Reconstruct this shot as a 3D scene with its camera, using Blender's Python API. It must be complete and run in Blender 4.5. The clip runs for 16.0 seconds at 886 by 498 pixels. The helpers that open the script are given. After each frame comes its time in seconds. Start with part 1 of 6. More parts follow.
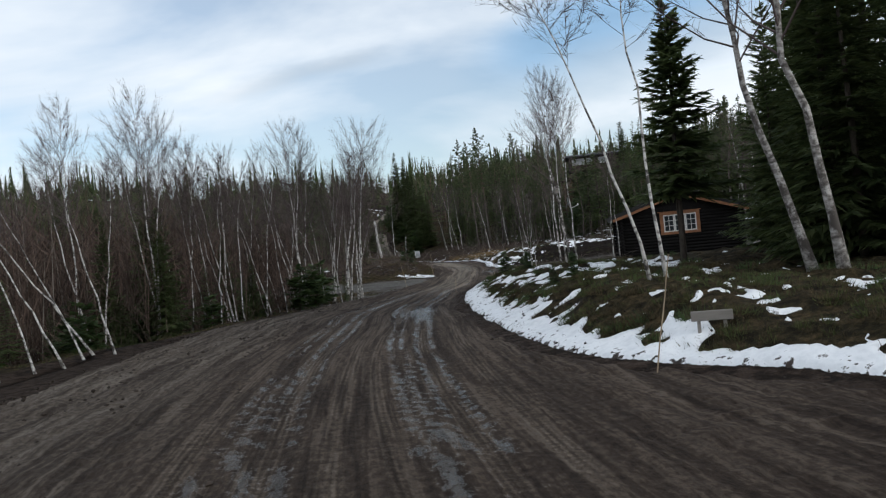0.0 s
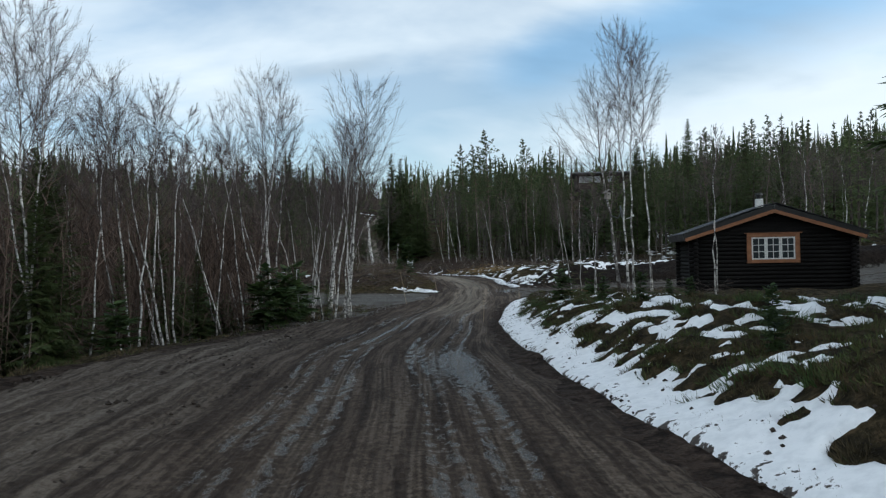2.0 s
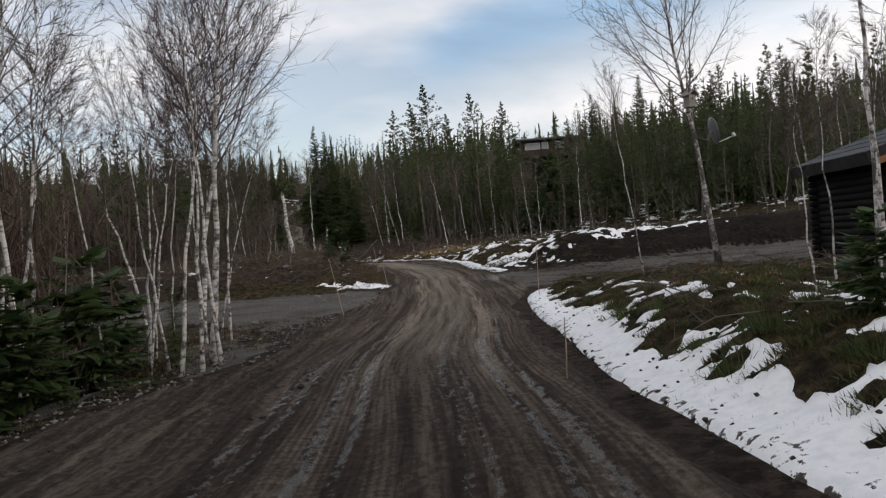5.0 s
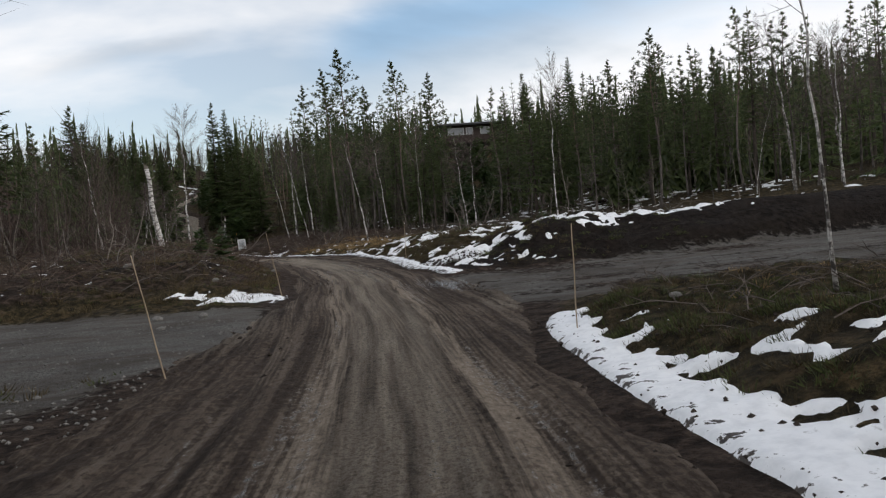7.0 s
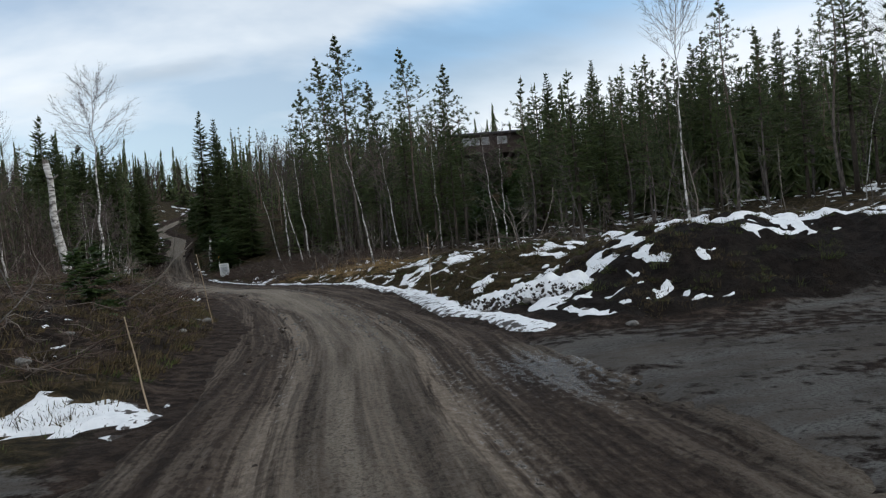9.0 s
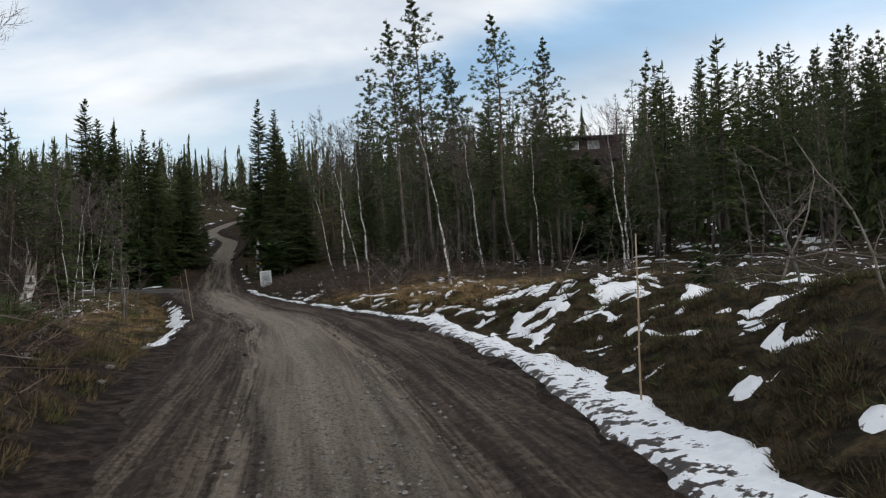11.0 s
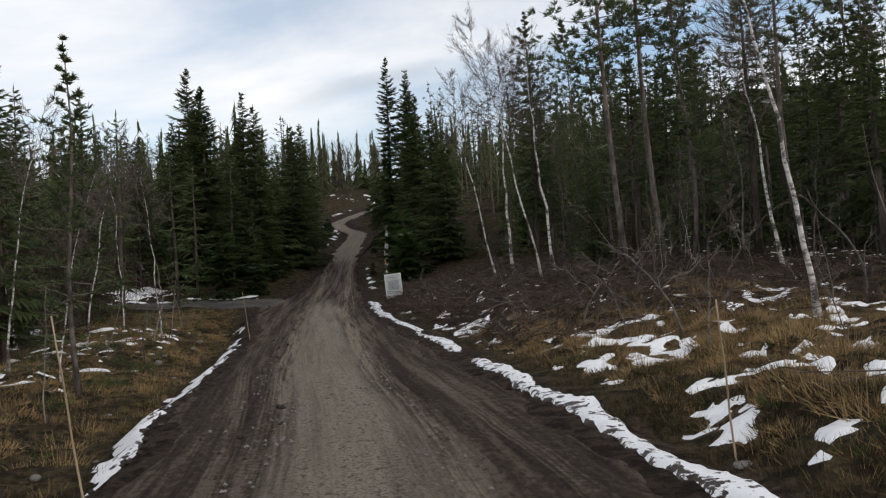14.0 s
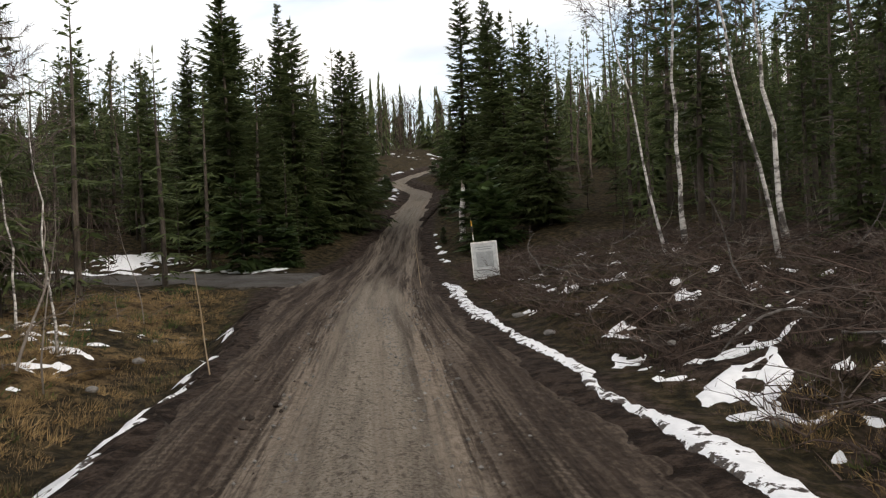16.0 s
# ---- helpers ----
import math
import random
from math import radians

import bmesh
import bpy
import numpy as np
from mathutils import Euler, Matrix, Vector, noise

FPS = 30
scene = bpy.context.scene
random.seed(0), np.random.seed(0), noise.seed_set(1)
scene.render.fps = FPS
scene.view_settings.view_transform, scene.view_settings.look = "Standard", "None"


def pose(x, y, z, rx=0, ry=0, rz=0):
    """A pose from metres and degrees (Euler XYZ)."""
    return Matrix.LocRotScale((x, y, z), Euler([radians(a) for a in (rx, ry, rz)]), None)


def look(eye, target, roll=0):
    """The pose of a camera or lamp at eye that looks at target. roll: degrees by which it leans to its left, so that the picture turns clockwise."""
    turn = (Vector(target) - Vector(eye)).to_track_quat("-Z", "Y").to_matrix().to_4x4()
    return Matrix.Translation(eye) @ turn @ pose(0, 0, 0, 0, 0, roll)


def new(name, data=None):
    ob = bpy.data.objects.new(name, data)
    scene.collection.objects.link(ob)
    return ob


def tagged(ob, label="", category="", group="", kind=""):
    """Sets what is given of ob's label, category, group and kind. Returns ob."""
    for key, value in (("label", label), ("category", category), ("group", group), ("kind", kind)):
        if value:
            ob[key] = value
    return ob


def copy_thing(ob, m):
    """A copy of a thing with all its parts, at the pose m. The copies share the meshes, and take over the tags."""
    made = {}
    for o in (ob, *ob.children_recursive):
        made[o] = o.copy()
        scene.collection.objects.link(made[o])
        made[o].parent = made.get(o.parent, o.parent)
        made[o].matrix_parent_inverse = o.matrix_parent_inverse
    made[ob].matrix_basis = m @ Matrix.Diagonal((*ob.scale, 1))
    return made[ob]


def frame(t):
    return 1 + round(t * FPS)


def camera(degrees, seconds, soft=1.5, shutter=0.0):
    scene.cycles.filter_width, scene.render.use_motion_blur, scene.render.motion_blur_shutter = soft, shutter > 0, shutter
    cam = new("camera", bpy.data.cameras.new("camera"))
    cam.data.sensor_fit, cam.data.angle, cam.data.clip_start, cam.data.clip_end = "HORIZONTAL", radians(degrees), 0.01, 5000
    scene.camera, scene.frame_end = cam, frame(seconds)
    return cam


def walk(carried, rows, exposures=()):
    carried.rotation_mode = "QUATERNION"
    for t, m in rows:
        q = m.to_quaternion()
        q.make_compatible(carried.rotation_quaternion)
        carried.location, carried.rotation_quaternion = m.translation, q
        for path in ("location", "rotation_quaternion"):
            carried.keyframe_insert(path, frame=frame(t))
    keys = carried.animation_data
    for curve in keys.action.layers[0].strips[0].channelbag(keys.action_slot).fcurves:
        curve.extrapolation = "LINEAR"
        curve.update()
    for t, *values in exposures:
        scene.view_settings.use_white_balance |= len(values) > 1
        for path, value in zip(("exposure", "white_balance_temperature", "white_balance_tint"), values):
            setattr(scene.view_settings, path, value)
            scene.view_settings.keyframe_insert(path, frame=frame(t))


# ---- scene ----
cam = camera(59.5, 16.0, soft=1.25)
METRES, EYE, TILT, LEAN, TURN = 80.0, 1.5, 0.0, 5.5, 0.0
ROWS = [
    (0.0, 0.0, 0.0, 0.0, -0.0, 0.0, 0.0),
    (0.5, -0.0038, 0.0281, -0.0006, 0.02, 0.0, -0.32),
    (1.0, -0.0076, 0.0562, -0.0014, -0.82, -0.12, -1.58),
    (1.5, -0.0113, 0.082, -0.0017, -0.86, 0.73, -4.06),
    (2.0, -0.0143, 0.111, -0.0021, -1.06, 0.97, -4.46),
    (2.5, -0.017, 0.1411, -0.0025, -2.23, 0.75, -3.29),
    (3.0, -0.019, 0.1709, -0.0032, -3.3, 0.36, -3.51),
    (5.5, -0.0194, 0.3178, -0.0064, -7.11, 0.1, 0.01),
    (6.0, -0.017, 0.3485, -0.0065, -9.5, 0.55, -0.1),
    (6.5, -0.0139, 0.379, -0.0069, -11.49, -0.18, 0.08),
    (7.0, -0.0103, 0.4093, -0.007, -12.44, -0.22, -0.99),
    (7.5, -0.0058, 0.4407, -0.0066, -12.64, 0.91, -0.81),
    (8.0, -0.0017, 0.4719, -0.0063, -12.87, 1.48, 0.19),
    (10.5, 0.0164, 0.6338, -0.0031, -8.77, 1.01, -2.88),
    (11.0, 0.0172, 0.6662, -0.0019, -6.95, 2.13, -3.07),
    (11.5, 0.0169, 0.6993, -0.0005, -5.2, 2.81, -3.56),
    (12.0, 0.0155, 0.7316, 0.0004, -3.28, 2.4, -4.17),
    (12.5, 0.0138, 0.7646, 0.0014, -1.57, 2.5, -3.91),
    (13.0, 0.0111, 0.7974, 0.0018, -0.07, 2.26, -3.52),
    (13.5, 0.0075, 0.8293, 0.0021, 1.84, 1.35, -3.15),
    (14.0, 0.0031, 0.8616, 0.0023, 3.26, 1.0, -1.96),
    (14.5, -0.0025, 0.895, 0.002, 4.06, 0.72, -1.32),
    (15.0, -0.0086, 0.9281, 0.0014, 4.77, -0.11, -0.76),
    (15.5, -0.0158, 0.9613, -0.0, 5.78, -0.98, -1.49),
    (16.0, -0.0227, 0.9933, -0.0009, 7.59, -1.44, -3.08),
]
walk(cam, [(t, pose(0, 0, EYE, TILT, LEAN, TURN) @ pose(METRES * x, METRES * y, METRES * z, 90 + pitch, roll, yaw)) for t, x, y, z, yaw, pitch, roll in ROWS],
     [(0.0, -0.05, 6100, 6.0), (2.5, -0.1, 5750, 0.0), (3.2, -0.1, 5850, 2.0), (5.5, -0.05, 6800, 12.0), (6.2, -0.1, 6500, 9.0), (7.2, -0.03, 6550, 9.5), (8.2, -0.12, 5900, 4.0), (10.4, 0.0, 6600, 8.5), (11.0, 0.0, 6450, 8.0), (11.5, -0.05, 6150, 6.0), (12.0, -0.05, 6200, 7.0), (14.0, 0.05, 6650, 10.0), (15.2, 0.33, 6950, 11.0), (16.0, 0.52, 7150, 11.0)])

# ---- daylight: thin bright cloud with blue gaps, low veiled sun ----
SUN_EL, SUN_AZ = 24.0, 118.0          # degrees above the horizon; clockwise from +y
world = bpy.data.worlds.new("sky")
scene.world = world
world.use_nodes = True
wn, wl = world.node_tree.nodes, world.node_tree.links
wn.clear()


def wnode(kind, **values):
    n = wn.new(kind)
    for key, value in values.items():
        n.inputs[key].default_value = value
    return n


w_out = wn.new("ShaderNodeOutputWorld")
w_sky = wn.new("ShaderNodeTexSky")
w_sky.sky_type = "NISHITA"
w_sky.sun_disc = False
w_sky.sun_elevation = radians(SUN_EL)
w_sky.sun_rotation = radians(SUN_AZ)
w_blue = wnode("ShaderNodeBackground", Strength=0.15)
w_cloud = wn.new("ShaderNodeBackground")
wl.new(w_sky.outputs[0], w_blue.inputs["Color"])
w_co = wn.new("ShaderNodeTexCoord")
w_sep = wn.new("ShaderNodeSeparateXYZ")
wl.new(w_co.outputs["Generated"], w_sep.inputs[0])
w_up = wn.new("ShaderNodeMath")
w_up.operation = "ADD"
w_up.inputs[1].default_value = 0.22
w_abs = wn.new("ShaderNodeMath")
w_abs.operation = "ABSOLUTE"
wl.new(w_sep.outputs[2], w_abs.inputs[0])
wl.new(w_abs.outputs[0], w_up.inputs[0])
w_div = wn.new("ShaderNodeVectorMath")
w_div.operation = "DIVIDE"
wl.new(w_co.outputs["Generated"], w_div.inputs[0])
wl.new(w_up.outputs[0], w_div.inputs[1])
w_map = wn.new("ShaderNodeMapping")
w_map.inputs["Scale"].default_value = (0.60, 0.85, 0.8)
w_map.inputs["Rotation"].default_value = (0, 0, radians(-24))
w_map.inputs["Location"].default_value = (3.1, 0.7, 0.0)
wl.new(w_div.outputs[0], w_map.inputs["Vector"])
w_noise = wnode("ShaderNodeTexNoise", Scale=1.35, Detail=6.0, Roughness=0.5, Distortion=0.25)
wl.new(w_map.outputs[0], w_noise.inputs["Vector"])
w_ramp = wn.new("ShaderNodeValToRGB")
w_ramp.color_ramp.elements[0].position, w_ramp.color_ramp.elements[0].color = 0.35, (0.30, 0.30, 0.30, 1)
w_ramp.color_ramp.elements[1].position, w_ramp.color_ramp.elements[1].color = 0.54, (1, 1, 1, 1)
wl.new(w_noise.outputs[0], w_ramp.inputs[0])
w_noise2 = wnode("ShaderNodeTexNoise", Scale=1.7, Detail=4.0, Roughness=0.5)
wl.new(w_map.outputs[0], w_noise2.inputs["Vector"])
w_ramp2 = wn.new("ShaderNodeValToRGB")
w_ramp2.color_ramp.elements[0].position, w_ramp2.color_ramp.elements[0].color = 0.3, (0.82, 0.84, 0.88, 1)
w_ramp2.color_ramp.elements[1].position, w_ramp2.color_ramp.elements[1].color = 0.62, (0.93, 0.93, 0.95, 1)
wl.new(w_noise2.outputs[0], w_ramp2.inputs[0])


def wmath(op, a, b=0.0):
    k = wn.new("ShaderNodeMath")
    k.operation = op
    for i, v in ((0, a), (1, b)):
        if hasattr(v, "links"):
            wl.new(v, k.inputs[i])
        else:
            k.inputs[i].default_value = v
    return k.outputs[0]


def wrange(v, lo, hi, a=0.0, b=1.0):
    k = wn.new("ShaderNodeMapRange")
    k.interpolation_type = "SMOOTHSTEP"
    wl.new(v, k.inputs[0])
    for i, q in ((1, lo), (2, hi), (3, a), (4, b)):
        k.inputs[i].default_value = q
    return k.outputs[0]


w_az = wmath("MULTIPLY", wmath("ARCTAN2", w_sep.outputs[0], w_sep.outputs[1]), 180 / math.pi)
w_el = wmath("MULTIPLY", wmath("ARCSINE", w_sep.outputs[2]), 180 / math.pi)
w_wave = wrange(w_noise.outputs[0], 0.3, 0.7, -2.2, 2.2)
w_off = wmath("ABSOLUTE", wmath("SUBTRACT", wmath("ADD", w_el, w_wave), wmath("ADD", wmath("MULTIPLY", w_az, 0.26), 10.6)))
w_wide = wmath("MAXIMUM", wmath("ADD", wmath("MULTIPLY", w_az, 0.030), 0.75), 0.5)
w_gap = wmath("MULTIPLY", wrange(wmath("DIVIDE", w_off, w_wide), 4.2, 0.4), wmath("MULTIPLY", wrange(w_az, 1.0, 9.0), wrange(w_az, 75.0, 40.0)))
w_fac = wmath("SUBTRACT", w_ramp.outputs[0], wmath("MULTIPLY", w_gap, 0.12))
w_tint = wn.new("ShaderNodeMix")
w_tint.data_type = "RGBA"
wl.new(wmath("MULTIPLY", w_gap, 0.85), w_tint.inputs[0])
wl.new(w_ramp2.outputs[0], w_tint.inputs[6])
w_tint.inputs[7].default_value = (0.34, 0.58, 0.86, 1)
wl.new(w_tint.outputs[2], w_cloud.inputs["Color"])
w_off2 = wmath("ABSOLUTE", wmath("SUBTRACT", wmath("ADD", w_el, wmath("MULTIPLY", w_wave, 0.5)), wmath("ADD", wmath("MULTIPLY", w_az, 0.16), 14.4)))
w_streak = wmath("MULTIPLY", wrange(w_off2, 1.2, 0.1), wmath("MULTIPLY", wrange(w_az, -18.0, -8.0), wrange(w_az, -1.0, -6.0)))
w_dim = wmath("SUBTRACT", 1.12, wmath("MULTIPLY", w_streak, 0.24))
wl.new(w_dim, w_cloud.inputs["Strength"])
w_mix = wn.new("ShaderNodeMixShader")
wl.new(wmath("MAXIMUM", w_fac, 0.0), w_mix.inputs[0])
wl.new(w_blue.outputs[0], w_mix.inputs[1])
wl.new(w_cloud.outputs[0], w_mix.inputs[2])
wl.new(w_mix.outputs[0], w_out.inputs[0])

sun = new("sun", bpy.data.lights.new("sun", "SUN"))
sun.data.energy, sun.data.angle, sun.data.color = 1.1, radians(12), (1.0, 0.94, 0.86)
_az, _el = radians(SUN_AZ), radians(SUN_EL)
sun.matrix_world = look((0, 0, 40), (-math.sin(_az) * math.cos(_el), -math.cos(_az) * math.cos(_el), 40 - math.sin(_el)))

# ---- materials ----


class Nodes:
    """A small hand for node materials."""

    def __init__(self, name):
        self.m = bpy.data.materials.new(name)
        self.m.use_nodes = True
        self.t = self.m.node_tree
        self.b = self.t.nodes["Principled BSDF"]

    def put(self, kind, **values):
        n = self.t.nodes.new(kind)
        for key, value in values.items():
            n.inputs[key].default_value = value
        return n

    def link(self, a, b):
        self.t.links.new(a, b)

    def coords(self, scale=(1, 1, 1), spread=True):
        co = self.put("ShaderNodeTexCoord")
        mp = self.put("ShaderNodeMapping", Scale=scale)
        self.link(co.outputs["Object"], mp.inputs["Vector"])
        if spread:
            info = self.put("ShaderNodeObjectInfo")
            mul = self.put("ShaderNodeVectorMath")
            mul.operation = "SCALE"
            mul.inputs[0].default_value = (37.0, 17.0, 53.0)
            self.link(info.outputs["Random"], mul.inputs["Scale"])
            self.link(mul.outputs[0], mp.inputs["Location"])
        return mp.outputs[0]

    def noise(self, co, scale, detail=5.0, rough=0.6, distort=0.0):
        n = self.put("ShaderNodeTexNoise", Scale=scale, Detail=detail, Roughness=rough, Distortion=distort)
        self.link(co, n.inputs["Vector"])
        return n.outputs[0]

    def ramp(self, fac, *stops):
        r = self.put("ShaderNodeValToRGB")
        e = r.color_ramp.elements
        while len(e) < len(stops):
            e.new(0.5)
        for i, (p, c) in enumerate(stops):
            e[i].position = p
            e[i].color = (*c, 1) if len(c) == 3 else c
        self.link(fac, r.inputs[0])
        return r.outputs[0]

    def grey(self, fac, lo, hi, a=0.0, b=1.0):
        n = self.put("ShaderNodeMapRange")
        n.inputs[1].default_value, n.inputs[2].default_value = lo, hi
        n.inputs[3].default_value, n.inputs[4].default_value = a, b
        self.link(fac, n.inputs[0])
        return n.outputs[0]

    def mix(self, fac, a, b, kind="MIX"):
        n = self.put("ShaderNodeMix")
        n.data_type, n.blend_type = "RGBA", kind
        for i, v in ((0, fac), (6, a), (7, b)):
            if hasattr(v, "links"):
                self.link(v, n.inputs[i])
            else:
                n.inputs[i].default_value = v if i == 0 else (*v, 1)
        return n.outputs[2]

    def math(self, op, a, b):
        n = self.put("ShaderNodeMath")
        n.operation = op
        for i, v in ((0, a), (1, b)):
            if hasattr(v, "links"):
                self.link(v, n.inputs[i])
            else:
                n.inputs[i].default_value = v
        return n.outputs[0]

    def bump(self, height, strength, distance=0.02):
        n = self.put("ShaderNodeBump", Strength=strength, Distance=distance)
        self.link(height, n.inputs["Height"])
        self.link(n.outputs[0], self.b.inputs["Normal"])

    def out(self, colour=None, rough=None, **values):
        for key, v in (("Base Color", colour), ("Roughness", rough)):
            if v is None:
                continue
            if hasattr(v, "links"):
                self.link(v, self.b.inputs[key])
            else:
                self.b.inputs[key].default_value = (*v, 1) if isinstance(v, tuple) else v
        for key, v in values.items():
            self.b.inputs[key.replace("_", " ")].default_value = v
        return self.m


def rough_surface(name, dark, light, scale, rough=0.8, bump=0.4, fine=6.0, stretch=(1, 1, 1), depth=0.01, spec=0.35):
    """Two colours in blotches, a finer grain over them, and relief."""
    n = Nodes(name)
    co = n.coords(stretch)
    big, small = n.noise(co, scale), n.noise(co, scale * fine, 4.0)
    c = n.ramp(big, (0.3, dark), (0.7, light))
    c = n.mix(n.grey(small, 0.35, 0.7, 0.0, 0.55), c, tuple(v * 0.5 for v in dark))
    n.bump(small, bump, depth)
    r = n.grey(big, 0.3, 0.7, min(1, rough + 0.08), max(0, rough - 0.08))
    return n.out(c, r, Specular_IOR_Level=spec)


def leaf_surface(name, a, b, rough=0.6, thin=0.0):
    """Needles or leaves, varied from twig to twig and from tree to tree."""
    n = Nodes(name)
    geo, info = n.put("ShaderNodeNewGeometry"), n.put("ShaderNodeObjectInfo")
    c = n.mix(geo.outputs["Random Per Island"], a, b)
    k = n.grey(info.outputs["Random"], 0, 1, 0.78, 1.15)
    hsv = n.put("ShaderNodeHueSaturation", Saturation=1.0)
    n.link(k, hsv.inputs["Value"])
    n.link(c, hsv.inputs["Color"])
    n.out(hsv.outputs[0], rough, Specular_IOR_Level=0.25)
    if thin:
        tr, mx = n.put("ShaderNodeBsdfTranslucent"), n.put("ShaderNodeMixShader")
        n.link(hsv.outputs[0], tr.inputs["Color"])
        mx.inputs[0].default_value = thin
        n.link(n.b.outputs[0], mx.inputs[1])
        n.link(tr.outputs[0], mx.inputs[2])
        n.link(mx.outputs[0], n.t.nodes["Material Output"].inputs["Surface"])
    return n.m


M = {}
# birch bark: white with dark cross marks and black scars
n = Nodes("birch_bark")
co = n.coords((1.0, 1.0, 3.4))
marks, scars = n.noise(co, 5.0, 4.0), n.noise(n.coords((1, 1, 1.3)), 3.2, 5.0, 0.7)
c = n.ramp(marks, (0.34, (0.075, 0.066, 0.06)), (0.43, (0.34, 0.32, 0.30)), (0.56, (0.56, 0.54, 0.52)))
c = n.mix(n.grey(scars, 0.50, 0.58), c, (0.060, 0.052, 0.047))
n.bump(marks, 0.4, 0.01)
M["birch"] = n.out(c, 0.7)
n = Nodes("old_birch_bark")
marks, scars = n.noise(n.coords((1.0, 1.0, 2.6)), 5.5, 5.0, 0.65), n.noise(n.coords((1, 1, 0.8)), 3.0, 5.0, 0.7)
c = n.ramp(marks, (0.38, (0.055, 0.047, 0.042)), (0.48, (0.24, 0.22, 0.205)), (0.62, (0.47, 0.45, 0.43)))
c = n.mix(n.grey(scars, 0.47, 0.57), c, (0.060, 0.050, 0.044))
n.bump(marks, 0.6, 0.015)
M["old_birch"] = n.out(c, 0.8)
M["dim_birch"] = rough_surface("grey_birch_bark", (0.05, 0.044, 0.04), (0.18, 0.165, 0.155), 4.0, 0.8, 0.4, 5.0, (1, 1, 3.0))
M["birch_twig"] = leaf_surface("birch_twig", (0.055, 0.040, 0.037), (0.135, 0.108, 0.102), 0.75)
M["grey_twig"] = leaf_surface("grey_twig", (0.045, 0.035, 0.030), (0.145, 0.118, 0.100), 0.8)
M["thicket"] = leaf_surface("thicket_twig", (0.021, 0.015, 0.013), (0.070, 0.050, 0.042), 0.85)
M["spruce"] = leaf_surface("spruce_needles", (0.050, 0.072, 0.030), (0.118, 0.144, 0.056), 0.6, 0.5)
M["pine"] = leaf_surface("pine_needles", (0.048, 0.068, 0.034), (0.115, 0.138, 0.060), 0.6, 0.5)
M["young"] = leaf_surface("young_spruce_needles", (0.034, 0.060, 0.022), (0.080, 0.115, 0.038), 0.6, 0.4)
M["heather"] = leaf_surface("heather", (0.036, 0.031, 0.016), (0.115, 0.084, 0.042), 0.8)
M["brush"] = leaf_surface("brush_twig", (0.032, 0.0215, 0.017), (0.120, 0.083, 0.066), 0.85)
M["moss"] = leaf_surface("blueberry_sprigs", (0.030, 0.040, 0.014), (0.085, 0.095, 0.030), 0.8)
M["straw"] = leaf_surface("dead_grass", (0.150, 0.098, 0.046), (0.36, 0.250, 0.120), 0.8)
M["spruce_bark"] = rough_surface("spruce_bark", (0.045, 0.036, 0.030), (0.12, 0.098, 0.080), 4.0, 0.9, 0.7, 5.0, (1, 1, 0.4), 0.02)
M["dead_wood"] = rough_surface("dead_wood", (0.12, 0.10, 0.085), (0.30, 0.265, 0.23), 3.0, 0.85, 0.5, 6.0, (1, 1, 0.3))
# pine bark: grey below, rust red higher up
n = Nodes("pine_bark")
co = n.coords((1, 1, 0.45))
big, small = n.noise(co, 5.0), n.noise(co, 26.0, 4.0)
sep = n.put("ShaderNodeSeparateXYZ")
tc = n.put("ShaderNodeTexCoord")
n.link(tc.outputs["Object"], sep.inputs[0])
c = n.mix(n.grey(sep.outputs[2], 3.0, 9.0), n.ramp(big, (0.4, (0.045, 0.038, 0.034)), (0.6, (0.14, 0.12, 0.108))), n.ramp(big, (0.4, (0.075, 0.050, 0.039)), (0.6, (0.17, 0.118, 0.090))))
n.bump(small, 0.7, 0.02)
M["pine_bark"] = n.out(c, 0.9)

# ground: heather and moss, with earth, dead grass and gravel laid in by the sheet's own cover
n = Nodes("ground")
co = n.coords(spread=False)
n1, n2, n3 = n.noise(co, 0.7, 6.0, 0.65), n.noise(co, 5.0, 6.0, 0.65), n.noise(co, 34.0, 4.0, 0.7)
moss = n.ramp(n2, (0.40, (0.018, 0.0145, 0.008)), (0.5, (0.043, 0.035, 0.017)), (0.60, (0.098, 0.070, 0.036)))
earth = n.ramp(n2, (0.40, (0.017, 0.0115, 0.0088)), (0.5, (0.042, 0.029, 0.022)), (0.60, (0.095, 0.068, 0.052)))
straw = n.ramp(n2, (0.40, (0.060, 0.040, 0.020)), (0.6, (0.20, 0.135, 0.064)))
n5 = n.noise(n.coords((0.35, 1.6, 1), spread=False), 1.6, 6.0, 0.65)
stone = n.ramp(n3, (0.38, (0.062, 0.059, 0.055)), (0.5, (0.150, 0.145, 0.136)), (0.62, (0.32, 0.31, 0.295)))
stone = n.mix(n.grey(n5, 0.42, 0.62, 0.0, 0.75), stone, (0.105, 0.088, 0.073))
cover = n.put("ShaderNodeAttribute")
cover.attribute_name = "cover"
cs = n.put("ShaderNodeSeparateColor")
n.link(cover.outputs["Color"], cs.inputs[0])
jit = n.grey(n2, 0.3, 0.7, -0.3, 0.3)
c = n.mix(n.grey(n.math("ADD", cs.outputs[1], jit), 0.4, 0.6), moss, straw)
c = n.mix(n.grey(n.math("ADD", cs.outputs[0], jit), 0.4, 0.6), c, earth)
peat = n.ramp(n2, (0.40, (0.0055, 0.0042, 0.0036)), (0.62, (0.022, 0.016, 0.013)))
c = n.mix(n.grey(n.math("ADD", cs.outputs[0], jit), 1.05, 1.3), c, peat)
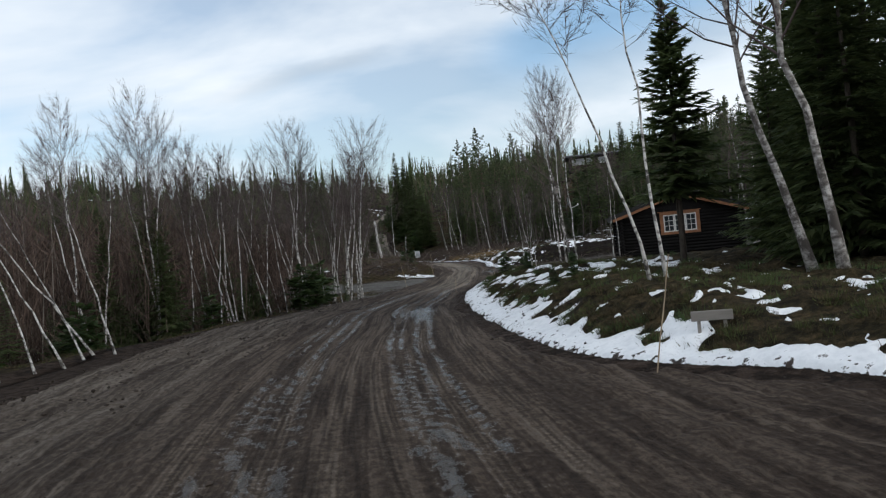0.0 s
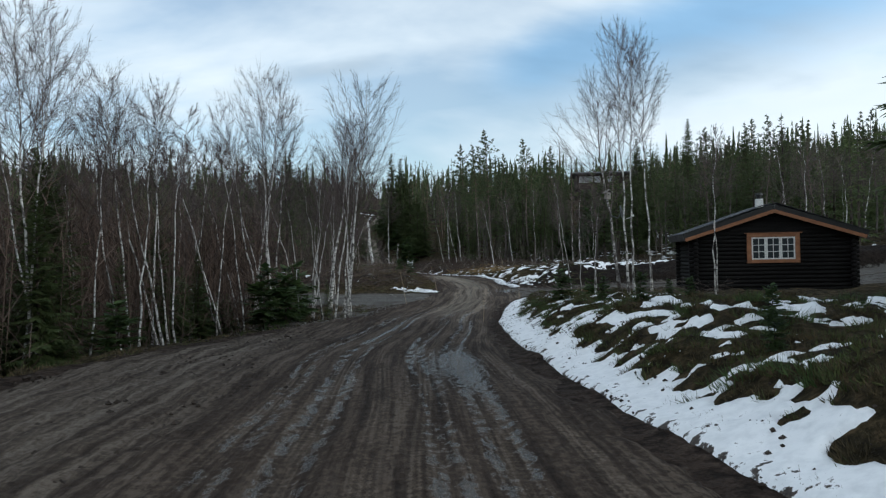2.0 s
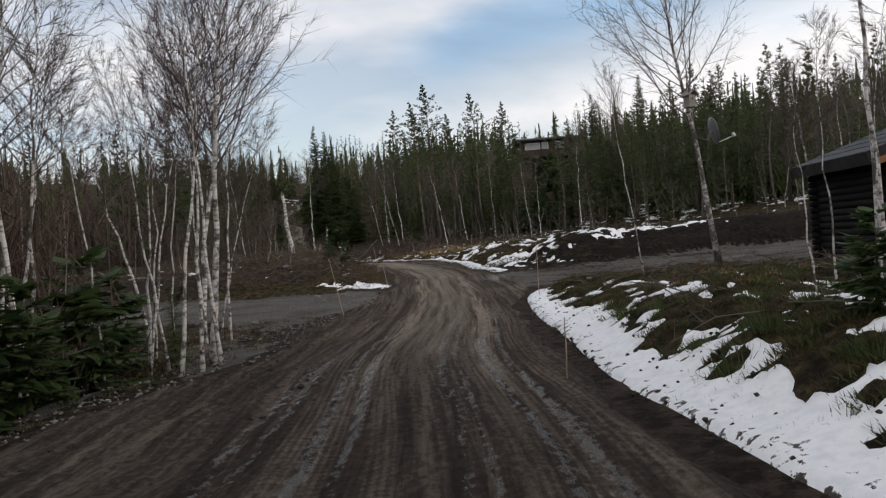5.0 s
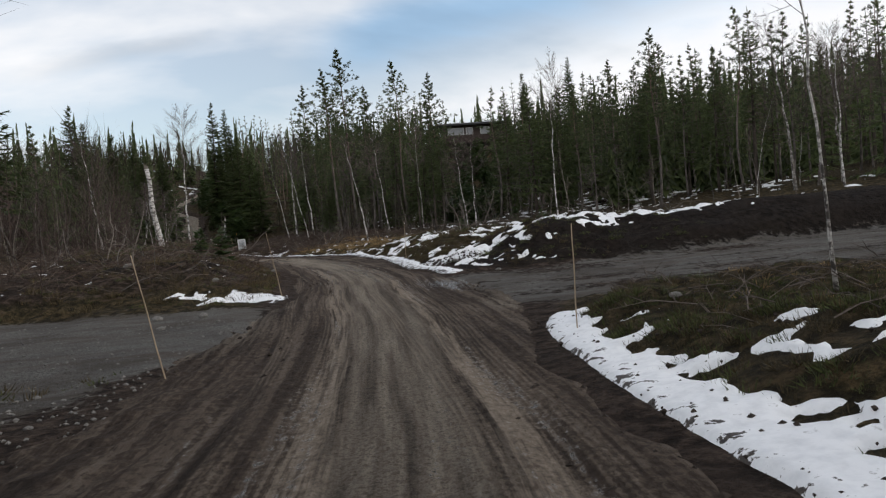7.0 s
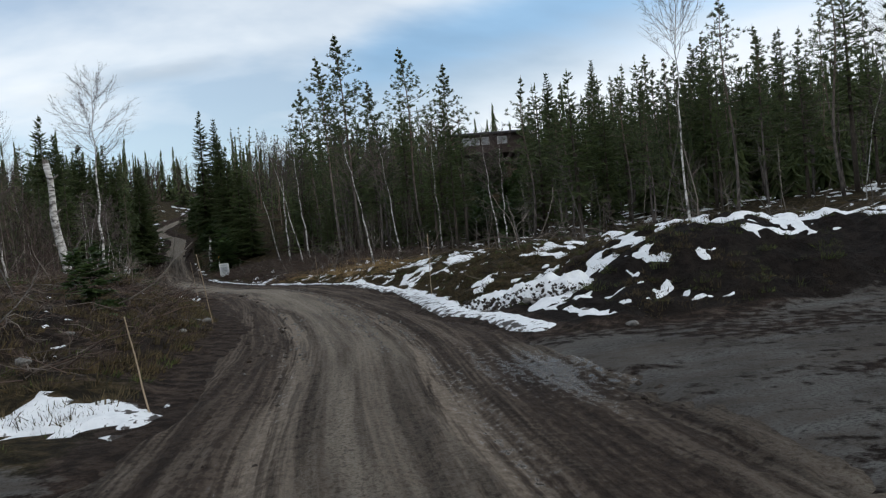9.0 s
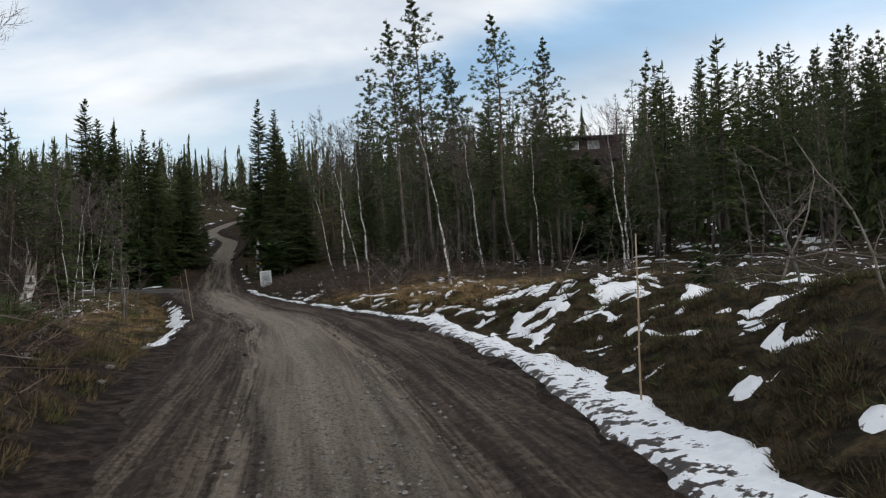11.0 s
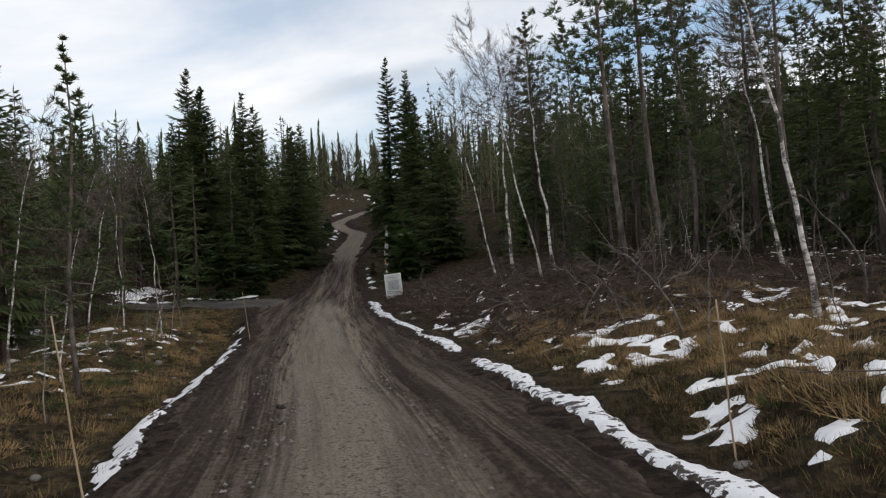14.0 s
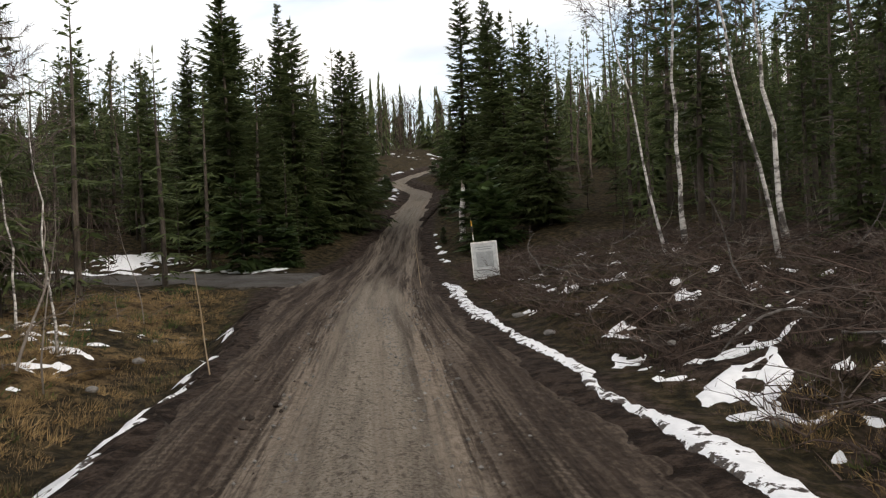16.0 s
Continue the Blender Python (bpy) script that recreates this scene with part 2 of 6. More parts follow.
c = n.mix(n.grey(n.math("ADD", cs.outputs[2], jit), 0.4, 0.6), c, stone)
c = n.mix(n.grey(n3, 0.48, 0.60, 0, 0.5), c, (0.014, 0.011, 0.009))
c = n.mix(n.grey(n1, 0.45, 0.6, 0, 0.35), c, (0.026, 0.020, 0.016))
n.bump(n.math("ADD", n2, n.math("MULTIPLY", n3, 0.5)), 1.0, 0.12)
M["ground"] = n.out(c, n.grey(n2, 0.3, 0.7, 0.97, 0.85), Specular_IOR_Level=0.08)

# road: mud drawn out along the lane, paler wheel tracks with tyre prints, gravel on the crown
n = Nodes("muddy_road")
co = n.coords(spread=False)
lane = n.put("ShaderNodeAttribute")
lane.attribute_name = "lane"
lp = n.put("ShaderNodeSeparateXYZ")
tc = n.put("ShaderNodeTexCoord")
n.link(tc.outputs["Object"], lp.inputs[0])


def along(across, down, shift=0.0):
    """Coordinates that run with the lane, drawn out lengthwise."""
    j = n.put("ShaderNodeCombineXYZ")
    n.link(n.math("MULTIPLY", lane.outputs["Fac"], across), j.inputs[0])
    n.link(n.math("MULTIPLY", lp.outputs[1], down), j.inputs[1])
    j.inputs[2].default_value = shift
    return j.outputs[0]


n1, n3 = n.noise(co, 0.5, 6.0), n.noise(co, 30.0, 5.0, 0.75)
n2 = n.noise(along(1.6, 0.9), 9.0, 7.0, 0.68)
n4 = n.noise(along(3.4, 0.13, 4.0), 1.5, 5.0, 0.62)
n6 = n.noise(along(9.0, 0.30, 9.0), 1.6, 4.0, 0.6)
mixed = n.math("ADD", n.math("MULTIPLY", n2, 0.34), n.math("ADD", n.math("MULTIPLY", n4, 0.36), n.math("MULTIPLY", n6, 0.30)))
mud = n.ramp(mixed, (0.42, (0.0210, 0.0145, 0.0108)), (0.50, (0.054, 0.0395, 0.0300)), (0.58, (0.125, 0.096, 0.074)))
pale = n.ramp(n.math("ADD", n.math("MULTIPLY", n2, 0.5), n.math("MULTIPLY", n6, 0.5)), (0.42, (0.130, 0.101, 0.077)), (0.58, (0.330, 0.272, 0.215)))
stone = n.ramp(n3, (0.38, (0.125, 0.103, 0.080)), (0.50, (0.265, 0.226, 0.180)), (0.62, (0.47, 0.42, 0.35)))
cover = n.put("ShaderNodeAttribute")
cover.attribute_name = "cover"
cs = n.put("ShaderNodeSeparateColor")
n.link(cover.outputs["Color"], cs.inputs[0])
prints = None
for shift, wave in ((-0.88, 0.0), (0.86, 0.0), (-1.38, 0.5), (0.34, 0.5), (-0.45, -0.4), (1.28, -0.4)):
    off = n.math("ADD", lane.outputs["Fac"], n.math("MULTIPLY", n.math("SINE", n.math("MULTIPLY", lp.outputs[1], 0.13 + 0.05 * wave), 0), wave * 0.5))
    d = n.math("ABSOLUTE", n.math("SUBTRACT", off, shift), 0)
    inside = n.grey(d, 0.115, 0.085)
    ribs = n.math("SINE", n.math("MULTIPLY", off, 2 * math.pi / 0.062), 0)
    cross = n.math("SINE", n.math("ADD", n.math("MULTIPLY", lp.outputs[1], 2 * math.pi / 0.095), n.math("MULTIPLY", d, 30.0)), 0)
    one = n.math("MULTIPLY", inside, n.grey(n.math("ADD", ribs, n.math("MULTIPLY", cross, 0.7)), -0.3, 0.6, 0.25, 1.0))
    prints = one if prints is None else n.math("MAXIMUM", prints, one)
prints = n.math("MULTIPLY", prints, n.grey(n1, 0.40, 0.54, 0.25, 1.0))
track = n.grey(n.math("ADD", cs.outputs[0], n.grey(n6, 0.38, 0.62, -0.35, 0.35)), 0.30, 0.80)
crown = n.grey(n.math("ADD", cs.outputs[1], n.math("ADD", n.grey(n4, 0.38, 0.62, -0.24, 0.24), n.grey(n2, 0.35, 0.65, -0.16, 0.16))), 0.12, 1.0)
field = n.math("MULTIPLY", n.grey(lane.outputs["Fac"], -1.7, -3.2), n.grey(lp.outputs[1], 36.0, 26.0))
dry = n.ramp(mixed, (0.42, (0.050, 0.039, 0.031)), (0.50, (0.100, 0.082, 0.066)), (0.58, (0.190, 0.162, 0.134)))
mud = n.mix(n.math("MULTIPLY", field, n.grey(n4, 0.40, 0.60, 0.45, 1.0)), mud, dry)
stone = n.mix(n.grey(n2, 0.52, 0.62, 0.0, 0.75), stone, (0.040, 0.033, 0.025))
c = n.mix(n.math("MULTIPLY", crown, 0.9), mud, stone)
c = n.mix(n.math("MULTIPLY", track, 0.85), c, pale)
c = n.mix(n.math("MULTIPLY", prints, 0.40), c, pale)
c = n.mix(n.math("MULTIPLY", n.grey(n6, 0.54, 0.68, 0, 0.5), n.grey(crown, 0.2, 0.9, 1.0, 0.35)), c, (0.030, 0.022, 0.018))
c = n.mix(n.grey(n3, 0.50, 0.62, 0, 0.4), c, (0.026, 0.020, 0.016))
wet = n.grey(n.math("ADD", cs.outputs[2], n.math("ADD", n.grey(n2, 0.40, 0.60, -0.35, 0.25), n.grey(n4, 0.4, 0.6, -0.25, 0.2))), 0.42, 0.62)
c = n.mix(n.math("MULTIPLY", wet, 0.35), c, (0.030, 0.025, 0.021))
n.bump(n.math("ADD", n.math("ADD", n.math("MULTIPLY", n2, 0.8), n.math("MULTIPLY", n3, 0.5)), n.math("MULTIPLY", prints, 0.30)), 1.0, 0.065)
rgh = n.math("SUBTRACT", 0.88, n.math("MULTIPLY", wet, 0.64))
n.link(n.math("ADD", n.math("MULTIPLY", wet, 0.50), 0.10), n.b.inputs["Specular IOR Level"])
M["road"] = n.out(c, rgh)

n = Nodes("old_snow")
co = n.coords(spread=False)
n1, n2, n3 = n.noise(co, 0.9), n.noise(co, 7.0), n.noise(co, 40.0)
c = n.ramp(n2, (0.25, (0.64, 0.655, 0.68)), (0.55, (0.80, 0.81, 0.83)))
cover = n.put("ShaderNodeAttribute")
cover.attribute_name = "cover"
cs = n.put("ShaderNodeSeparateColor")
n.link(cover.outputs["Color"], cs.inputs[0])
dirt = n.grey(n.math("ADD", cs.outputs[0], n.math("ADD", n.grey(n3, 0.3, 0.7, -0.07, 0.07), n.grey(n2, 0.36, 0.64, -0.5, 0.5))), 0.50, 0.62, 0, 1.0)
c = n.mix(dirt, c, n.ramp(n3, (0.35, (0.010, 0.0068, 0.005)), (0.65, (0.055, 0.039, 0.029))))
n.bump(n.math("ADD", n2, n.math("MULTIPLY", n3, 0.5)), 0.28, 0.02)
M["snow"] = n.out(c, 0.6, Specular_IOR_Level=0.3, Subsurface_Weight=0.0)

M["stone"] = rough_surface("field_stone", (0.10, 0.095, 0.09), (0.27, 0.255, 0.235), 3.0, 0.85, 0.6)
M["clod"] = rough_surface("mud_clod", (0.016, 0.011, 0.008), (0.055, 0.040, 0.030), 5.0, 0.9, 0.4)
M["log"] = rough_surface("tarred_log", (0.0065, 0.0058, 0.0058), (0.015, 0.0135, 0.013), 3.0, 0.85, 0.5, 7.0, (0.25, 1, 1), spec=0.15)
M["chink"] = rough_surface("pale_caulking", (0.16, 0.155, 0.15), (0.30, 0.29, 0.28), 4.0, 0.9, 0.4)
M["orange"] = rough_surface("oiled_trim", (0.20, 0.085, 0.040), (0.36, 0.165, 0.080), 4.0, 0.6, 0.3, 7.0, (0.3, 1, 1))
M["white"] = rough_surface("white_paint", (0.62, 0.62, 0.60), (0.78, 0.78, 0.76), 2.0, 0.5, 0.15)
M["roof"] = rough_surface("roof_felt", (0.018, 0.018, 0.020), (0.050, 0.050, 0.054), 1.2, 0.7, 0.5, 9.0)
M["black"] = rough_surface("black_metal", (0.012, 0.012, 0.012), (0.03, 0.03, 0.03), 3.0, 0.5, 0.2)
M["plank"] = rough_surface("grey_plank", (0.17, 0.155, 0.14), (0.33, 0.305, 0.28), 2.0, 0.85, 0.5, 8.0, (0.2, 1, 1))
M["brown_board"] = rough_surface("brown_boards", (0.030, 0.020, 0.016), (0.065, 0.046, 0.037), 2.0, 0.8, 0.4)
M["cane"] = rough_surface("bamboo_cane", (0.26, 0.19, 0.12), (0.46, 0.36, 0.25), 6.0, 0.6, 0.2, 5.0, (1, 1, 0.2))
M["sign"] = rough_surface("sign_sheet", (0.42, 0.44, 0.45), (0.56, 0.58, 0.59), 2.0, 0.45, 0.05)
M["print"] = rough_surface("sign_print", (0.26, 0.28, 0.29), (0.36, 0.38, 0.39), 5.0, 0.5, 0.05)
M["reflex"] = rough_surface("yellow_reflex_band", (0.62, 0.30, 0.03), (0.80, 0.42, 0.05), 5.0, 0.4, 0.05)
M["dish"] = rough_surface("grey_dish", (0.11, 0.115, 0.12), (0.17, 0.175, 0.18), 2.0, 0.4, 0.1)
n = Nodes("window_glass")
M["glass"] = n.out((0.03, 0.035, 0.04), 0.05, Specular_IOR_Level=0.8)
M["curtain"] = rough_surface("curtain", (0.30, 0.31, 0.33), (0.45, 0.46, 0.48), 6.0, 0.9, 0.2, 4.0, (3, 3, 0.2))

# ---- the lie of the land ----


def lattice(ix, iy, seed):
    h = np.sin(ix * 127.1 + iy * 311.7 + seed * 74.7) * 43758.5453
    return h - np.floor(h)


def vnoise(x, y, seed=0):
    """Smooth noise, -1 to 1."""
    x, y = np.asarray(x, float), np.asarray(y, float)
    ix, iy = np.floor(x), np.floor(y)
    fx, fy = x - ix, y - iy
    fx, fy = fx * fx * (3 - 2 * fx), fy * fy * (3 - 2 * fy)
    a, b = lattice(ix, iy, seed), lattice(ix + 1, iy, seed)
    c, d = lattice(ix, iy + 1, seed), lattice(ix + 1, iy + 1, seed)
    return 2 * ((a * (1 - fx) + b * fx) * (1 - fy) + (c * (1 - fx) + d * fx) * fy) - 1


def fbm(x, y, seed=0, octaves=3):
    s, a = 0.0, 1.0
    for k in range(octaves):
        s = s + a * vnoise(x * 2 ** k, y * 2 ** k, seed + k)
        a *= 0.5
    return s / 1.75


def step(v):
    v = np.clip(v, 0, 1)
    return v * v * (3 - 2 * v)


def mounds(x, y, cell=0.56, seed=3):
    """Hummocks of moss and heather: 1 on top, 0 between."""
    x, y = np.asarray(x, float)[..., None] / cell, np.asarray(y, float)[..., None] / cell
    k = np.arange(9)
    ix, iy = np.floor(x) + k // 3 - 1, np.floor(y) + k % 3 - 1
    dx = x - ix - lattice(ix, iy, seed)
    dy = y - iy - lattice(ix, iy, seed + 1)
    s = lattice(ix, iy, seed + 2)
    r = 0.24 + 0.42 * s
    return (np.where(s > 0.14, 1.0, 0.0) * np.exp(-((dx * dx + dy * dy) / (r * r)) ** 1.3)).max(-1)


_TY = np.arange(-60, 900, 0.25)


def table(ys, vs, soft=3.0):
    """A smoothed curve along the road through the values given."""
    k = max(1, int(soft / 0.25))
    raw = np.interp(_TY, ys, vs)
    pad = np.concatenate([np.full(k, raw[0]), raw, np.full(k, raw[-1])])
    sm = np.convolve(pad, np.ones(k) / k, "same")[k:-k]
    return lambda y: np.interp(y, _TY, sm)


road_z = table((-20, 0, 15, 20, 30, 42, 51, 60, 70, 79, 87, 91, 99, 108, 120, 140, 160, 220, 400, 800),
               (0.02, -0.02, -0.1, -0.12, -0.3, -0.42, -0.2, 0, 0.15, 0.08, 0.10, 0.2, 0.36, 0.78, 2.6, 6.2, 9.4, 18, 29, 36), 6.0)
right_edge = table((-20, 4, 7, 8.6, 10, 13, 16, 20, 24, 30, 33, 38, 42, 44.5, 48, 54, 56, 58, 62, 68, 73, 77, 82, 85, 89, 92, 99, 106, 113, 120, 126, 132, 136, 140, 148, 158, 200),
                   (5.0, 4.6, 3.6, 2.3, 1.4, 0.9, 0.6, 0.35, 0.3, 0.5, 0.9, 1.5, 2.2, 3.2, 3.6, 3.5, 3.0, 3.1, 3.2, 2.7, 1.6, 0.8, -0.4, -1.1, -2.2, -3.1, -4.6, -5.9, -7.2, -8.1, -8.7, -9.0, -11.0, -12.4, -11.8, -10.0, -9.5), 2.0)
left_edge = table((-20, 7, 15, 17, 20, 24, 28, 32.5, 35, 39, 42, 46, 48, 50, 56, 58, 62, 72, 75, 78, 85.6, 88.5, 94, 99, 106, 113, 120, 126, 132, 136, 140, 148, 158, 200),
                  (-9.5, -9.2, -8.8, -8.2, -7.2, -6.0, -5.2, -4.0, -3.1, -2.7, -2.3, -1.6, -0.9, -0.6, -0.4, -0.4, -0.9, -2.4, -2.8, -3.6, -5.2, -5.9, -7.5, -9.0, -9.2, -9.6, -10.4, -10.9, -11.2, -13.2, -14.7, -14.0, -12.2, -12.0), 2.0)
track_mid = table((-20, 0, 5, 9, 14, 20, 26, 33, 38, 44, 51, 54, 59, 64, 69, 75, 80, 86, 92, 100, 106, 113, 120, 126, 132, 136, 140, 148, 158, 200),
                  (0.2, 0.1, -0.5, -1.0, -1.4, -1.5, -1.45, -0.75, -0.1, 0.6, 1.35, 1.45, 1.3, 0.9, 0.2, -0.9, -2.1, -3.4, -4.7, -6.3, -7.4, -8.4, -9.25, -9.8, -10.1, -12.1, -13.5, -12.9, -11.1, -10.7), 4.0)
right_rise = table((-20, 6, 9, 20, 30, 40, 43.5, 45, 52, 54.5, 60, 70, 76, 82, 90, 97, 106, 115, 140),
                   (0.15, 0.25, 0.5, 0.72, 0.6, 0.40, 0.2, 0.02, 0.02, 1.10, 0.72, 0.42, 0.40, 0.5, 0.85, 0.85, 0.8, 0.9, 0.9), 1.0)
left_rise = table((-20, 36, 41, 48, 50.2, 52.5, 58, 64, 68, 73, 90, 98, 106, 110, 140),
                  (-0.55, -0.6, -0.2, -0.12, -0.02, 0.60, 0.85, 1.05, 0.5, 0.0, 0.1, 0.0, 0.0, 0.5, 0.7), 1.5)
left_ditch = table((-20, 66, 69, 94, 98, 140), (0, 0, 0.38, 0.38, 0, 0), 2.0)


def soft_over(v, k=6.0):
    return k * np.log1p(np.exp(np.clip(v / k, -30, 30)))


def flat_parts(x, y):
    """1 on the side roads and the cabin's yard, else 0."""
    r = step((x - 2.5) / 1.0) * step((y - 44.4) / 0.9) * (1 - step((y - 51.6 - 0.10 * np.maximum(x - 6, 0)) / 0.9))
    l = step((-x - 0.6) / 1.0) * step((y - 42.2 + 0.35 * np.minimum(x + 2, 0)) / 1.0) * (1 - step((y - 48.2 + 0.25 * np.minimum(x + 1, 0)) / 1.0))
    l2 = step((-x - 7.5) / 1.5) * step((y - 99.5 + 0.15 * np.minimum(x + 9, 0)) / 1.0) * (1 - step((y - 103.4 + 0.10 * np.minimum(x + 9, 0)) / 1.0))
    c = step((x - 8.0) / 1.0) * (1 - step((x - 15.5) / 1.5)) * step((y - 34.6) / 1.0) * (1 - step((y - 41.0) / 1.5))
    return np.maximum.reduce([r, l, l2, c])


def height(x, y):
    """Height of the ground sheet, without the road's own surface."""
    x, y = np.asarray(x, float), np.asarray(y, float)
    wig = 0.16 * vnoise(y * 0.9, y * 0 + 3.3, 5) + 0.07 * vnoise(y * 2.9, y * 0 + 1.3, 6)
    dr, dl = x - (right_edge(y) + wig), (left_edge(y) - wig) - x
    flat = flat_parts(x, y)
    base = road_z(y)
    cut = step((y - 51.5) / 1.5) * (1 - step((y - 56) / 3.0))
    grow = 1 - cut * (1 - step((x - 4.0) / 3.5))
    near_r = right_rise(y) * step(dr / (2.1 - 1.2 * cut + 1.6 * step((y - 57) / 4) + 2.8 * step((y - 74) / 10))) * grow
    near_l = left_rise(y) * step(dl / (4.5 - 1.9 * step((y - 49) / 2) * (1 - step((y - 64) / 4)))) - left_ditch(y) * step(dl / 0.7) * (1 - step((dl - 0.9) / 2.4))
    outer = -1.3 * step((-x - 11) / 12) * (1 - step((y - 45) / 30)) + 0.035 * soft_over(-x - 45)
    outer = outer + 0.05 * soft_over(-x - 12) * step((y - 70) / 60) + 0.075 * soft_over(x - 15) * step((y - 25) / 45) + 0.03 * soft_over(x - 30)
    outer = outer + 3.0 * np.exp(-((x - 27) / 16) ** 2 - ((y - 146) / 20) ** 2)
    n1, n2 = fbm(x * 0.33, y * 0.33, 11), fbm(x * 1.15, y * 1.15, 17)
    wild = step(np.maximum(dr, dl) / 1.1) * (1 - flat)
    bumps = (0.20 * n1 + (0.15 + 0.12 * step((y - 54) / 3) * (1 - step((y - 74) / 6)) * step(dr / 1.5)) * n2) * wild + 0.9 * fbm(x * 0.05, y * 0.05, 23) * step((np.abs(x) - 14) / 14)
    knolls = step((dr - 0.6) / 0.8) * (1 - step((dr - 9) / 3)) * (1 + 0.8 * step((y - 80) / 5)) * (1 - step((y - 100) / 4)) + 0.5 * step((dl - 0.6) / 0.8) * (1 - step((dl - 8) / 3))
    bumps = bumps + 0.11 * knolls * mounds(x, y) * (1 - flat)
    field = step((dl + 0.0) / 1.0) * (1 - step((y - 36) / 4)) * (-0.05)
    inside = step(np.minimum(-dr, -dl) / 0.45)
    z = base + (near_r + near_l) * (1 - flat) + 0.0 * flat + outer + bumps + field - (0.09 + 0.22 * step((y - 97) / 6)) * inside
    return z + 0.02 * flat * fbm(x * 1.5, y * 1.5, 31)


def ground(x, y):
    return float(height(np.array([x]), np.array([y]))[0])


def grid_mesh(name, X, Y, Z, mat, cover=None, keep=None):
    """A sheet over the grid X, Y (2D arrays) at heights Z."""
    r, c = X.shape
    idx = np.arange(r * c).reshape(r, c)
    quads = np.stack([idx[:-1, :-1], idx[:-1, 1:], idx[1:, 1:], idx[1:, :-1]], -1).reshape(-1, 4)
    if keep is not None:
        k = keep[:-1, :-1] | keep[:-1, 1:] | keep[1:, 1:] | keep[1:, :-1]
        quads = quads[k.reshape(-1)]
    co = np.stack([X, Y, Z], -1).reshape(-1, 3)
    used = np.unique(quads)
    remap = np.full(r * c, -1)
    remap[used] = np.arange(len(used))
    quads, co = remap[quads], co[used]
    me = bpy.data.meshes.new(name)
    me.vertices.add(len(co))
    me.vertices.foreach_set("co", co.reshape(-1))
    me.loops.add(quads.size)
    me.loops.foreach_set("vertex_index", quads.reshape(-1).astype(np.int32))
    me.polygons.add(len(quads))
    me.polygons.foreach_set("loop_start", np.arange(0, quads.size, 4, dtype=np.int32))
    me.update(calc_edges=True)
    me.polygons.foreach_set("use_smooth", np.ones(len(quads), bool))
    if cover is not None:
        at = me.color_attributes.new("cover", "FLOAT_COLOR", "POINT")
        cols = np.concatenate([cover.reshape(-1, 3)[used], np.ones((len(used), 1))], 1)
        at.data.foreach_set("color", cols.reshape(-1))
    me.materials.append(mat)
    me.validate()
    return new(name, me)


def axis(fine_lo, fine_hi, fine, lo, hi, growth=1.16):
    a = list(np.arange(fine_lo, fine_hi + 1e-6, fine))
    s, v = fine, a[-1]
    while v < hi:
        s = min(s * growth, 14)
        v += s
        a.append(v)
    s, v, b = fine, a[0], []
    while v > lo:
        s = min(s * growth, 14)
        v -= s
        b.append(v)
    return np.array(b[::-1] + a)


gx = np.concatenate([axis(-22, -8.4, 0.4, -420, -8.4), axis(-8, 9, 0.21, -8, 420)])
gy = np.concatenate([axis(5, 102, 0.22, -160, 102), axis(102.4, 156, 0.45, 102.4, 640)])
GX, GY = np.meshgrid(gx, gy)
GZ = height(GX, GY)
_dr, _dl = GX - right_edge(GY), left_edge(GY) - GX
_flat = flat_parts(GX, GY)
_n = fbm(GX * 0.5, GY * 0.5, 41)
c_earth = np.clip(1 - step(np.maximum(_dr, _dl) / 0.9), 0, 1)
c_earth = np.maximum(c_earth, 1.5 * step((_dr - 0.2) / 0.5) * step((GY - 51.8) / 0.6) * (1 - step((GY - 55.4 - 1.5 * step((GX - 6) / 3)) / 1.5)) * step((GX - 3) / 1.5))
c_earth = np.maximum(c_earth, 0.95 * step((GY - 81) / 4) * (1 - step((GY - 104) / 6)) * step(_dr / 1.5) * (1 - step((_dr - 11) / 4)) * (0.5 + _n))
c_earth = np.maximum(c_earth, 1.2 * step((GY - 50) / 2) * (1 - step((GY - 66) / 3)) * step(_dl / 0.5) * (0.6 + 0.8 * _n))
c_earth = np.maximum(c_earth, 0.9 * step((GY - 31) / 3) * (1 - step((GY - 44) / 2)) * (1 - step((_dl - 3.5) / 3)) * step(_dl / 0.5) * (0.6 + 0.9 * _n))
c_earth = np.maximum(c_earth, 0.9 * _flat * step((GX - 1) / 2))
c_earth = np.maximum(c_earth, (1 - step((GY - 36) / 3)) * (1 - step((_dl + 0.1) / 0.8)) * step(-_dr / 0.5))
c_straw = np.clip((0.42 + 0.50 * step((GY - 80) / 4)) * step((GY - 70) / 8) * (1 - step((GY - 98) / 4)) * step((_dl - 0.8) / 1.5) * (0.55 + 0.9 * _n), 0, 1)
c_straw = np.maximum(c_straw, np.clip(1.05 * step((GY - 69) / 3) * (1 - step((GY - 82.5) / 3)) * step((_dr - 1) / 1.0) * (1 - step((_dr - 6) / 3)) * (0.65 + 0.9 * _n), 0, 1))
c_straw = np.maximum(c_straw, np.clip(0.5 * step((GY - 33) / 4) * (1 - step((GY - 44) / 3)) * step((_dr - 2) / 2) * (0.4 + 1.2 * _n), 0, 1))
c_straw = np.maximum(c_straw, np.clip(0.45 * step((GY - 38) / 2) * (1 - step((GY - 44) / 2)) * step((_dl - 1.5) / 1.0) * (0.4 + 1.2 * _n), 0, 1))
